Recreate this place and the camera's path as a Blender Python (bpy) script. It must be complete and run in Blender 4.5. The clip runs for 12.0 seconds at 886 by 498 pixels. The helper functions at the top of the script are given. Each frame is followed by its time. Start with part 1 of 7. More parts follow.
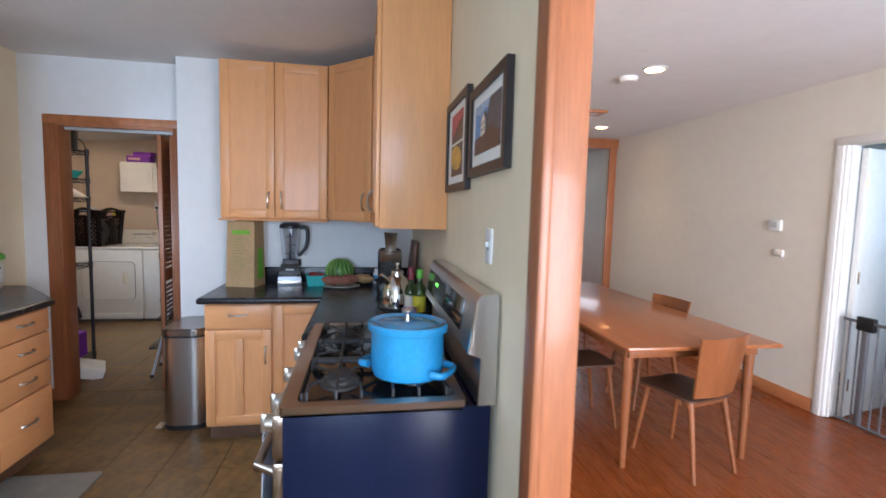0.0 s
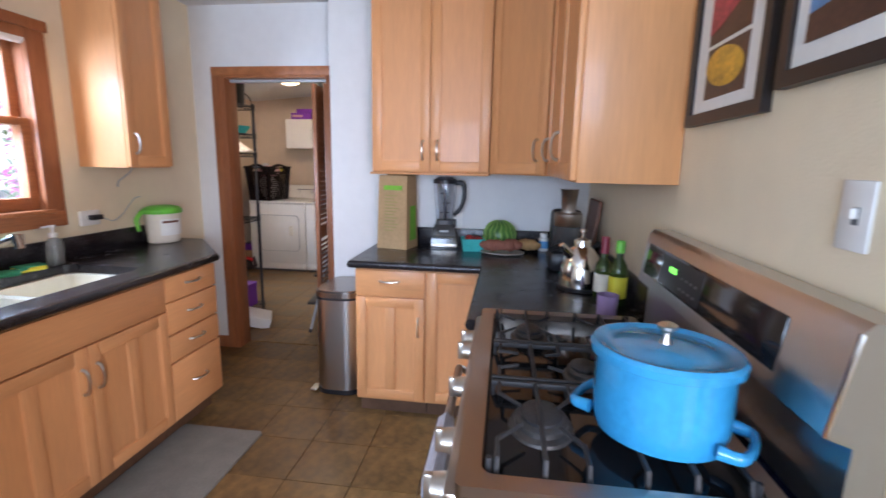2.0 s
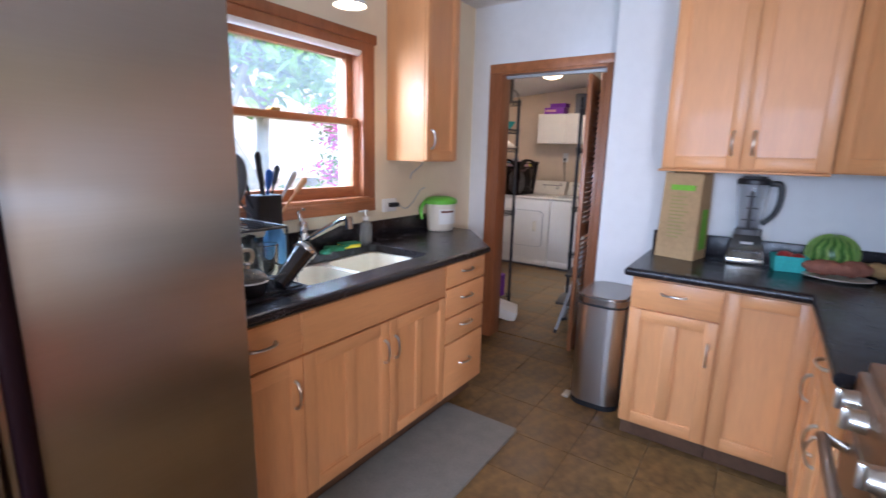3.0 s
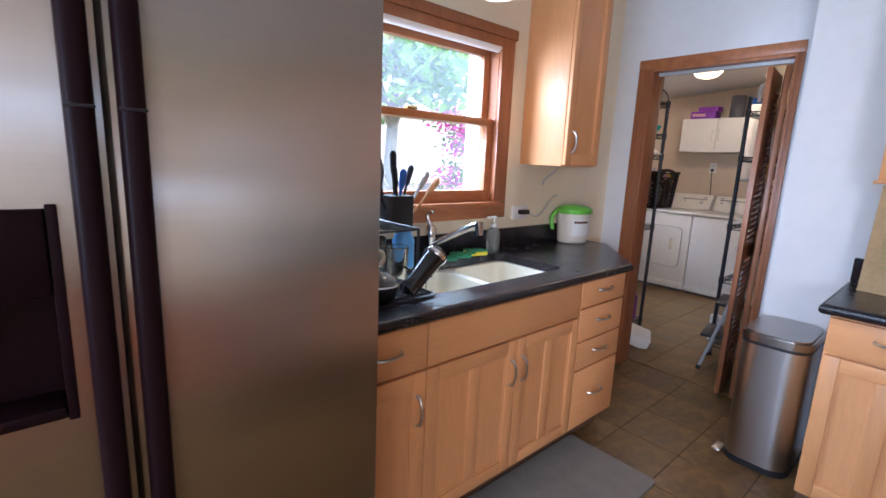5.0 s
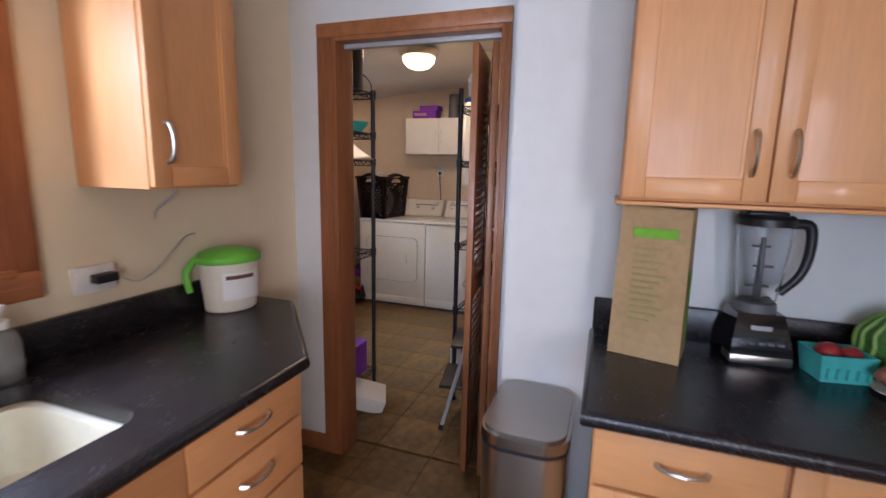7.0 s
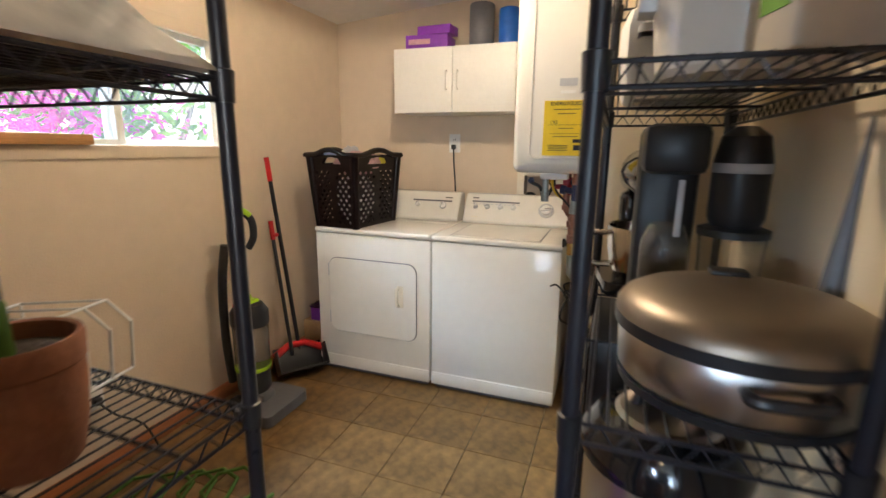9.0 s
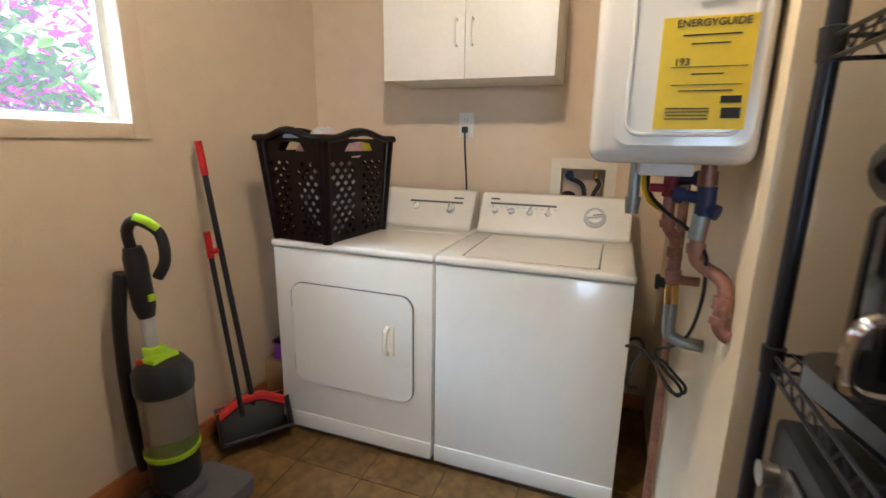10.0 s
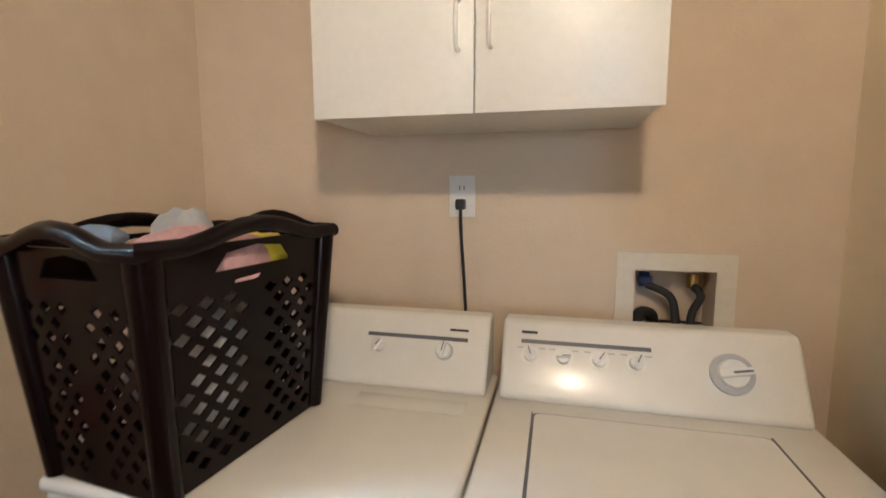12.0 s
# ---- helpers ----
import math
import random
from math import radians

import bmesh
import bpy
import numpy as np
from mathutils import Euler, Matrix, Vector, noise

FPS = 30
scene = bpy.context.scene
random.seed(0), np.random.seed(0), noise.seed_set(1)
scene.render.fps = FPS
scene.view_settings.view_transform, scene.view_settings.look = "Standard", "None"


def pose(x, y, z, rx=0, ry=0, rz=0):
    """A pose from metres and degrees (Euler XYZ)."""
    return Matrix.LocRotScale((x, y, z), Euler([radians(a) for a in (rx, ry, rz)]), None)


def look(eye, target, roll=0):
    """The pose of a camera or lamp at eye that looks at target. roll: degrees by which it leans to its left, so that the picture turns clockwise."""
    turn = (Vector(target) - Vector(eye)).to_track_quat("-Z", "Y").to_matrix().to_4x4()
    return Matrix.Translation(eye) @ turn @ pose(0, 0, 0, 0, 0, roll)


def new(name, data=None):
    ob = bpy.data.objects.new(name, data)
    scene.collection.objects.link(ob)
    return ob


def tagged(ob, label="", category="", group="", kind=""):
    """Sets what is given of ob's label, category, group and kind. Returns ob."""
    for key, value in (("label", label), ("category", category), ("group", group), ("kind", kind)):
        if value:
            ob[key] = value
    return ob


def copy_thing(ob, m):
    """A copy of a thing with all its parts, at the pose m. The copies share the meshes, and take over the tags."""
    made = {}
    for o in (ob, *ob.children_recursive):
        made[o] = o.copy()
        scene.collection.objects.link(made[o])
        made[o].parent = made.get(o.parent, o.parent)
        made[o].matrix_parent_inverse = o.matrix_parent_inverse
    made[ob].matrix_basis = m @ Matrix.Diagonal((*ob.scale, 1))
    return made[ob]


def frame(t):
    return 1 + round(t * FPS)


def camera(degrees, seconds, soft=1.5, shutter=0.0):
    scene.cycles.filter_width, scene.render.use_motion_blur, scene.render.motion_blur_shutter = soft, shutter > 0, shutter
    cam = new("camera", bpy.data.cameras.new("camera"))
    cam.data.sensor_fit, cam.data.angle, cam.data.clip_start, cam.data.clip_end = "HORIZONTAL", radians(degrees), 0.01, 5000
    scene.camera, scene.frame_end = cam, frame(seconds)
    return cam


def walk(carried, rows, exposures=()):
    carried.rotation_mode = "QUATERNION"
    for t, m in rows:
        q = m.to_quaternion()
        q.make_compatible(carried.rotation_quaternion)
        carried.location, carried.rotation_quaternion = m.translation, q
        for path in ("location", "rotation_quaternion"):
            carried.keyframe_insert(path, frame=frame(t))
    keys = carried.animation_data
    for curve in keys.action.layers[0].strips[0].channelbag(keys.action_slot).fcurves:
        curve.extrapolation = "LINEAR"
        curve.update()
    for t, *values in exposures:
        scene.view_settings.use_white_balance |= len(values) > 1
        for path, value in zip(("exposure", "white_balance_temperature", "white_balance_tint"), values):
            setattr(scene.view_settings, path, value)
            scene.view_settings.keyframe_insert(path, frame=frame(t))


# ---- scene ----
cam = camera(87.7, 12.0, shutter=0.3)
PATH = [
    (0, (1.114, 0.645, 1.46), (1.453, 2.609, 1.294), 1.5),
    (0.5, (1.038, 0.884, 1.495), (1.302, 2.865, 1.416), 1.5),
    (1, (1.009, 1.082, 1.489), (1.158, 3.071, 1.341), 1.4),
    (1.5, (0.994, 1.168, 1.431), (1.028, 3.146, 1.137), 1.3),
    (2, (0.965, 1.204, 1.423), (0.71, 3.155, 1.062), 1.1),
    (2.5, (0.827, 1.245, 1.411), (0.104, 3.071, 1.033), 0.8),
    (3, (0.652, 1.254, 1.414), (-0.462, 2.866, 1.015), 1.4),
    (3.5, (0.548, 1.279, 1.415), (-0.884, 2.612, 1.002), 1.8),
    (3.7, (0.506, 1.275, 1.415), (-1.001, 2.523, 1.004), 1.6),
    (5.3, (0.462, 1.361, 1.379), (-0.974, 2.706, 1.021), 3.2),
    (5.5, (0.525, 1.4, 1.396), (-0.796, 2.859, 1.036), 2.9),
    (6, (0.51, 1.647, 1.397), (-0.464, 3.358, 1.043), 2.4),
    (6.5, (0.36, 2.021, 1.428), (-0.369, 3.849, 1.073), 1.8),
    (7, (0.171, 2.495, 1.446), (-0.49, 4.352, 1.104), 1.3),
    (7.2, (0.091, 2.685, 1.437), (-0.538, 4.553, 1.098), 1.1),
    (8.8, (-0.542, 4.291, 1.348), (-1.203, 6.138, 0.96), 0.8),
    (9, (-0.639, 4.481, 1.385), (-1.308, 6.317, 0.959), 0.6),
    (9.5, (-0.773, 4.914, 1.353), (-1.49, 6.732, 0.928), 0.5),
    (10, (-0.943, 5.231, 1.337), (-1.616, 7.058, 0.882), 0.8),
    (10.5, (-1.054, 5.515, 1.338), (-1.706, 7.359, 0.922), 0.7),
    (11, (-1.164, 5.831, 1.339), (-1.823, 7.677, 0.944), 0.5),
    (11.5, (-1.294, 6.058, 1.363), (-1.891, 7.941, 1.051), 0.5),
    (12, (-1.416, 6.216, 1.425), (-1.887, 8.145, 1.19), 0.0),
]
walk(cam, [(t, look(eye, target, roll)) for t, eye, target, roll in PATH],
     [(0, 0.38, 6250, 19), (1.5, 0.42, 6250, 25), (2.0, 0.58, 6350, 25), (3.0, 0.52, 6050, 26), (6.3, 0.4, 6150, 24), (7.2, 0.2, 6800, 28), (8.8, 1.15, 6700, 14), (10.5, 1.0, 6150, 14), (12, 0.98, 6300, 15)])

# ---- world, sun and large lights ----
world = bpy.data.worlds.new("sky")
scene.world = world
world.use_nodes = True
wn = world.node_tree
sky = wn.nodes.new("ShaderNodeTexSky")
sky.sky_type, sky.sun_disc = "NISHITA", False
sky.sun_elevation, sky.sun_rotation = radians(58), radians(115)
wn.links.new(sky.outputs[0], wn.nodes["Background"].inputs[0])
wn.nodes["Background"].inputs[1].default_value = 0.14
sun = new("sun", bpy.data.lights.new("sun", "SUN"))
sun.data.energy, sun.data.angle, sun.data.color = 5.0, radians(0.5), (1, 0.95, 0.87)
sun.matrix_world = look((0.906 * 5, -0.42 * 5, 8), (0, 0, 0))


def area(name, place, target, w, h, watts, color):
    lamp = new(name, bpy.data.lights.new(name, "AREA"))
    lamp.data.shape, lamp.data.size, lamp.data.size_y = "RECTANGLE", w, h
    lamp.data.energy, lamp.data.color = watts, color
    lamp.matrix_world = look(place, target)
    return lamp


def bulb(name, place, watts, color, radius=0.05):
    lamp = new(name, bpy.data.lights.new(name, "POINT"))
    lamp.data.energy, lamp.data.color, lamp.data.shadow_soft_size = watts, color, radius
    lamp.location = place
    return lamp


def downlight(name, place, watts, color, spread=100, blend=0.6):
    lamp = new(name, bpy.data.lights.new(name, "SPOT"))
    lamp.data.energy, lamp.data.color, lamp.data.shadow_soft_size = watts, color, 0.05
    lamp.data.spot_size, lamp.data.spot_blend = radians(spread), blend
    lamp.location = place
    return lamp


DAY, WARM = (0.55, 0.77, 1.0), (1.0, 0.72, 0.42)
# added fill lamps outside the kitchen window; the low one brightens the laundry alcove
area("window_sky_fill", (-2.9, 2.4, 3.4), (-0.6, 2.8, 1.2), 2.4, 1.5, 480, DAY)
area("window_low_fill", (-2.7, -1.2, 2.1), (-0.75, 4.3, 1.4), 1.2, 1.8, 420, DAY)
area("back_window_light", (0.35, -1.34, 1.5), (0.35, 2, 1.4), 1.5, 1.2, 82, DAY)
dining_lamp = area("dining_window_light", (3.1, -1.34, 1.4), (3.1, 3, 1.2), 2.2, 1.8, 100, (0.88, 0.94, 1.0))
dining_lamp.data.spread = radians(110)
# added fill lamp outside the laundry window, on top of the sky
area("laundry_sky_fill", (-4.2, 5.9, 3.6), (-2.0, 5.9, 1.3), 2.0, 1.4, 500, DAY)
area("high_window_light", (4.64, 1.6, 1.7), (1.0, 1.6, 1.66), 1.3, 0.3, 8, (0.25, 0.58, 1.0))
area("far_room_light", (5.9, 3.0, 1.8), (4.5, 3.0, 1.2), 1.2, 1.2, 13, (0.5, 0.77, 1.0))
area("end_room_light", (4.72, 8.0, 1.6), (3.0, 8.0, 1.2), 1.4, 1.2, 9, (0.85, 0.93, 1.0))
downlight("laundry_lamp_light", (-1.3, 5.97, 2.24), 22, (1.0, 0.84, 0.62), 180, 0.12)
downlight("sink_light", (-0.93, 2.79, 2.02), 3, WARM, 165, 0.5)
downlight("dining_light", (3.09, 3.65, 2.45), 14, WARM)
downlight("dining_light", (3.83, 5.74, 2.45), 10, WARM)

# ---- materials ----
def mat(name, col, rough=0.5, metal=0.0, var=0.12, scale=6.0, stretch=(1, 1, 1), bump=0.0, bscale=80.0, coat=0.0,
        trans=0.0, emit=0.0, rand=0.0, rvar=0.0, speck=None, ior=1.45):
    m = bpy.data.materials.new(name)
    m.use_nodes = True
    n, l = m.node_tree.nodes, m.node_tree.links
    b = n["Principled BSDF"]
    b.inputs["Roughness"].default_value, b.inputs["Metallic"].default_value = rough, metal
    b.inputs["Coat Weight"].default_value, b.inputs["Transmission Weight"].default_value = coat, trans
    b.inputs["Coat Roughness"].default_value = 0.08
    b.inputs["IOR"].default_value = ior
    if emit:
        b.inputs["Emission Color"].default_value = (*col, 1)
        b.inputs["Emission Strength"].default_value = emit
    coord = n.new("ShaderNodeTexCoord")
    mp = n.new("ShaderNodeMapping")
    mp.inputs["Scale"].default_value = stretch
    l.new(coord.outputs["Object"], mp.inputs["Vector"])
    out = None
    if var:
        big, small = n.new("ShaderNodeTexNoise"), n.new("ShaderNodeTexNoise")
        big.inputs["Scale"].default_value, small.inputs["Scale"].default_value = scale, scale * 7
        big.inputs["Detail"].default_value, small.inputs["Detail"].default_value = 4, 5
        add = n.new("ShaderNodeMath")
        add.operation = "ADD"
        l.new(mp.outputs[0], big.inputs["Vector"])
        l.new(mp.outputs[0], small.inputs["Vector"])
        l.new(big.outputs["Fac"], add.inputs[0])
        l.new(small.outputs["Fac"], add.inputs[1])
        ramp = n.new("ShaderNodeMapRange")
        ramp.inputs["From Min"].default_value, ramp.inputs["From Max"].default_value = 0.7, 1.3
        ramp.inputs["To Min"].default_value, ramp.inputs["To Max"].default_value = 1 - var, 1 + var
        l.new(add.outputs[0], ramp.inputs["Value"])
        out = ramp.outputs[0]
        if rvar:
            rr = n.new("ShaderNodeMapRange")
            rr.inputs["From Min"].default_value, rr.inputs["From Max"].default_value = 0.7, 1.3
            rr.inputs["To Min"].default_value, rr.inputs["To Max"].default_value = max(rough - rvar, 0.02), rough + rvar
            l.new(add.outputs[0], rr.inputs["Value"])
            l.new(rr.outputs[0], b.inputs["Roughness"])
    if rand:
        info, rm = n.new("ShaderNodeObjectInfo"), n.new("ShaderNodeMapRange")
        rm.inputs["To Min"].default_value, rm.inputs["To Max"].default_value = 1 - rand, 1 + rand
        l.new(info.outputs["Random"], rm.inputs["Value"])
        if out:
            mul = n.new("ShaderNodeMath")
            mul.operation = "MULTIPLY"
            l.new(out, mul.inputs[0])
            l.new(rm.outputs[0], mul.inputs[1])
            out = mul.outputs[0]
        else:
            out = rm.outputs[0]
    if out:
        sc = n.new("ShaderNodeVectorMath")
        sc.operation = "SCALE"
        sc.inputs[0].default_value = col
        l.new(out, sc.inputs["Scale"])
        color = sc.outputs[0]
        if speck:
            vor, st, mix = n.new("ShaderNodeTexVoronoi"), n.new("ShaderNodeMapRange"), n.new("ShaderNodeMix")
            vor.inputs["Scale"].default_value = speck[1]
            l.new(coord.outputs["Object"], vor.inputs["Vector"])
            st.inputs["From Min"].default_value, st.inputs["From Max"].default_value = 0.1, 0.2
            st.inputs["To Min"].default_value, st.inputs["To Max"].default_value = speck[2], 0.0
            l.new(vor.outputs["Distance"], st.inputs["Value"])
            mix.data_type = "RGBA"
            l.new(st.outputs[0], mix.inputs[0])
            l.new(color, mix.inputs[6])
            mix.inputs[7].default_value = (*speck[0], 1)
            color = mix.outputs[2]
        l.new(color, b.inputs["Base Color"])
    else:
        b.inputs["Base Color"].default_value = (*col, 1)
    if bump:
        nz, bp = n.new("ShaderNodeTexNoise"), n.new("ShaderNodeBump")
        nz.inputs["Scale"].default_value, nz.inputs["Detail"].default_value = bscale, 4
        l.new(mp.outputs[0], nz.inputs["Vector"])
        bp.inputs["Strength"].default_value, bp.inputs["Distance"].default_value = bump, 0.01
        l.new(nz.outputs["Fac"], bp.inputs["Height"])
        l.new(bp.outputs[0], b.inputs["Normal"])
    return m


M = {
    "wall": mat("wall_paint", (0.80, 0.68, 0.49), 0.62, var=0.03, scale=2, bump=0.12, bscale=160),
    "laundry_wall": mat("laundry_wall_paint", (0.68, 0.55, 0.41), 0.7, var=0.04, scale=1.5, bump=0.15, bscale=120),
    "dining_wall": mat("dining_wall_paint", (0.72, 0.67, 0.58), 0.7, var=0.03, scale=1.5, bump=0.1, bscale=150),
    "ceiling": mat("ceiling_paint", (0.78, 0.76, 0.74), 0.8, var=0.03, scale=2, bump=0.12, bscale=120),
    "maple": mat("maple_cabinet", (0.70, 0.325, 0.13), 0.42, var=0.07, scale=1.6, stretch=(9, 9, 0.9), bump=0.05, bscale=60, coat=0.12, rand=0.06),
    "maple_h": mat("maple_drawer", (0.70, 0.325, 0.13), 0.42, var=0.07, scale=1.6, stretch=(0.9, 9, 9), bump=0.05, bscale=60, coat=0.12, rand=0.06),
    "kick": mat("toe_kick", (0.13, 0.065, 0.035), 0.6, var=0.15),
    "fir": mat("fir_trim", (0.31, 0.105, 0.04), 0.42, var=0.2, scale=2.5, stretch=(10, 10, 0.8), bump=0.06, bscale=50, coat=0.2, rand=0.08),
    "fir_h": mat("fir_trim_level", (0.40, 0.145, 0.055), 0.42, var=0.2, scale=2.5, stretch=(10, 0.8, 10), bump=0.06, bscale=50, coat=0.2, rand=0.08),
    "counter": mat("black_laminate", (0.015, 0.013, 0.016), 0.24, var=0.15, scale=14, bump=0.1, bscale=220, rvar=0.05, speck=((0.22, 0.21, 0.2), 130, 0.5)),
    "steel": mat("brushed_steel", (0.42, 0.36, 0.31), 0.31, 1.0, var=0.025, scale=1.5, stretch=(0.5, 0.5, 14), rvar=0.015, bump=0.03, bscale=0.9),
    "steel_v": mat("brushed_steel_upright", (0.55, 0.53, 0.51), 0.28, 1.0, var=0.012, scale=5, stretch=(12, 12, 12), rvar=0.006),
    "chrome": mat("chrome", (0.75, 0.74, 0.72), 0.12, 1.0, var=0.04),
    "nickel": mat("satin_nickel", (0.62, 0.59, 0.54), 0.28, 1.0, var=0.05),
    "brass": mat("brass", (0.75, 0.52, 0.2), 0.25, 1.0, var=0.06),
    "copper": mat("copper_pipe", (0.36, 0.19, 0.15), 0.52, 0.75, var=0.35, scale=12, rvar=0.1),
    "iron": mat("cast_iron", (0.022, 0.022, 0.024), 0.55, var=0.2, bump=0.2, bscale=180),
    "enamel": mat("black_enamel", (0.007, 0.010, 0.028), 0.24, var=0.1, rvar=0.03, ior=1.22),
    "black": mat("black_plastic", (0.016, 0.016, 0.018), 0.38, var=0.12),
    "black_gloss": mat("black_gloss", (0.01, 0.01, 0.012), 0.1, var=0.1, coat=0.5),
    "navy": mat("powder_black", (0.013, 0.014, 0.02), 0.33, var=0.12, rvar=0.06),
    "grey": mat("grey_plastic", (0.12, 0.12, 0.13), 0.45, var=0.1),
    "light_grey": mat("light_grey_plastic", (0.45, 0.46, 0.47), 0.4, var=0.06),
    "white": mat("white_plastic", (0.76, 0.75, 0.72), 0.4, var=0.04),
    "appliance": mat("white_enamel", (0.78, 0.75, 0.68), 0.25, var=0.03, scale=2, coat=0.35, bump=0.02, bscale=200),
    "almond": mat("sink_enamel", (0.80, 0.74, 0.60), 0.2, var=0.03, coat=0.4),
    "melamine": mat("white_melamine", (0.80, 0.77, 0.70), 0.35, var=0.03),
    "white_paint": mat("white_trim_paint", (0.78, 0.77, 0.74), 0.45, var=0.04),
    "blue_enamel": mat("blue_enamel", (0.02, 0.255, 0.50), 0.14, var=0.12, scale=9, coat=0.5, rvar=0.04),
    "kraft": mat("kraft_paper", (0.42, 0.27, 0.135), 0.8, var=0.12, scale=8, bump=0.2, bscale=40),
    "green_print": mat("green_print", (0.16, 0.42, 0.035), 0.75, var=0.15),
    "faint_print": mat("faint_green_print", (0.32, 0.27, 0.1), 0.8, var=0.15),
    "green_plastic": mat("green_plastic", (0.13, 0.5, 0.05), 0.4, var=0.06),
    "teal": mat("teal_pulp", (0.03, 0.46, 0.43), 0.7, var=0.12, bump=0.2),
    "rind": mat("melon_rind", (0.05, 0.16, 0.03), 0.35, var=0.5, scale=18),
    "rind_light": mat("melon_stripe", (0.22, 0.38, 0.09), 0.38, var=0.3, scale=25),
    "sweet_potato": mat("sweet_potato", (0.30, 0.11, 0.07), 0.7, var=0.25, scale=25, bump=0.3, bscale=50),
    "fruit": mat("red_fruit", (0.35, 0.03, 0.03), 0.3, var=0.3, scale=30),
    "ginger": mat("ginger", (0.38, 0.22, 0.09), 0.8, var=0.25, scale=25, bump=0.3),
    "cream": mat("cream_ceramic", (0.72, 0.66, 0.55), 0.3, var=0.05),
    "stone": mat("speckled_stoneware", (0.42, 0.32, 0.21), 0.4, var=0.2, scale=20),
    "lavender": mat("lavender_cup", (0.30, 0.2, 0.36), 0.5, var=0.08),
    "terracotta": mat("terracotta", (0.30, 0.12, 0.06), 0.75, var=0.2, scale=8, bump=0.15),
    "soil": mat("soil", (0.045, 0.03, 0.02), 0.95, var=0.4, bump=0.6, bscale=60),
    "purple": mat("purple_card", (0.20, 0.03, 0.36), 0.5, var=0.15),
    "blue": mat("blue_plastic", (0.012, 0.12, 0.5), 0.4, var=0.1),
    "sky_label": mat("light_blue_label", (0.1, 0.36, 0.7), 0.4, var=0.08),
    "red": mat("red_plastic", (0.55, 0.02, 0.02), 0.38, var=0.1),
    "lime": mat("lime_plastic", (0.38, 0.62, 0.02), 0.4, var=0.08),
    "yellow": mat("yellow_card", (0.80, 0.56, 0.015), 0.45, var=0.05),
    "yellow_foam": mat("yellow_sponge", (0.72, 0.60, 0.05), 0.9, var=0.1, bump=0.4),
    "scrub": mat("green_scrub", (0.02, 0.2, 0.1), 0.9, var=0.2, bump=0.4),
    "ink": mat("black_ink", (0.02, 0.02, 0.02), 0.6, var=0.1),
    "paper": mat("white_paper", (0.78, 0.77, 0.73), 0.7, var=0.04),
    "frame": mat("dark_frame", (0.014, 0.009, 0.008), 0.4, var=0.15, stretch=(1, 6, 6)),
    "board": mat("cutting_board", (0.16, 0.06, 0.03), 0.5, var=0.2, stretch=(8, 8, 1)),
    "teak": mat("teak", (0.26, 0.08, 0.024), 0.28, var=0.2, scale=2.5, stretch=(9, 0.8, 9), coat=0.35, rand=0.06),
    "teak_v": mat("teak_upright", (0.22, 0.072, 0.024), 0.33, var=0.2, scale=2.5, stretch=(9, 9, 0.8), coat=0.3, rand=0.06),
    "dark_wood": mat("dark_wood", (0.08, 0.035, 0.02), 0.4, var=0.2, stretch=(8, 8, 1)),
    "oak_floor": mat("wood_floor", (0.215, 0.05, 0.011), 0.28, var=0.08, scale=2, stretch=(10, 0.7, 10), coat=0.0, rand=0.06, rvar=0.05, ior=1.3),
    "tile": mat("brown_tile", (0.185, 0.104, 0.039), 0.42, var=0.46, scale=3.2, bump=0.14, bscale=16, rand=0.1, rvar=0.12, ior=1.3),
    "grout": mat("grout", (0.14, 0.088, 0.036), 0.85, var=0.15),
    "mat": mat("grey_mat", (0.22, 0.21, 0.185), 0.85, var=0.1, scale=14, bump=0.3, bscale=180),
    "glass": mat("clear_glass", (0.95, 0.97, 0.97), 0.02, var=0.0, trans=1.0),
    "plastic_clear": mat("clear_plastic", (0.95, 0.97, 1.0), 0.04, var=0.0, trans=1.0, ior=1.3),
    "smoke": mat("smoked_plastic", (0.4, 0.4, 0.38), 0.12, var=0.0, trans=0.85),
    "bottle": mat("green_glass", (0.05, 0.1, 0.02), 0.1, var=0.0, trans=0.5),
    "lamp_glass": mat("lamp_glass", (1.0, 0.76, 0.45), 0.4, var=0.0, emit=4.0),
    "can_glow": mat("can_glow", (1.0, 0.78, 0.48), 0.4, var=0.0, emit=9.0),
    "led": mat("green_led", (0.15, 1.0, 0.1), 0.4, var=0.0, emit=2.0),
    "denim": mat("blue_cloth", (0.2, 0.28, 0.38), 0.9, var=0.2, bump=0.3),
    "pink": mat("pink_cloth", (0.6, 0.36, 0.36), 0.9, var=0.15, bump=0.3),
    "towel": mat("striped_towel", (0.50, 0.50, 0.55), 0.95, var=0.3, scale=4, stretch=(1, 20, 1), bump=0.4),
    "leaf": mat("leaf", (0.17, 0.33, 0.045), 0.5, var=0.5, scale=3, rand=0.1),
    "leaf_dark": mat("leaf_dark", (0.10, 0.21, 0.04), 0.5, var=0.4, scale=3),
    "magenta": mat("magenta_petals", (0.75, 0.05, 0.45), 0.6, var=0.3, scale=5),
    "bark": mat("bark", (0.22, 0.18, 0.14), 0.85, var=0.3, scale=8, bump=0.5, bscale=30),
    "grass": mat("grass_ground", (0.12, 0.17, 0.04), 0.9, var=0.4, scale=1.2, bump=0.4, bscale=30),
    "stucco": mat("white_stucco", (0.8, 0.79, 0.76), 0.85, var=0.05, scale=2, bump=0.3, bscale=60),
    "curb": mat("tan_block", (0.42, 0.34, 0.24), 0.85, var=0.15, bump=0.3),
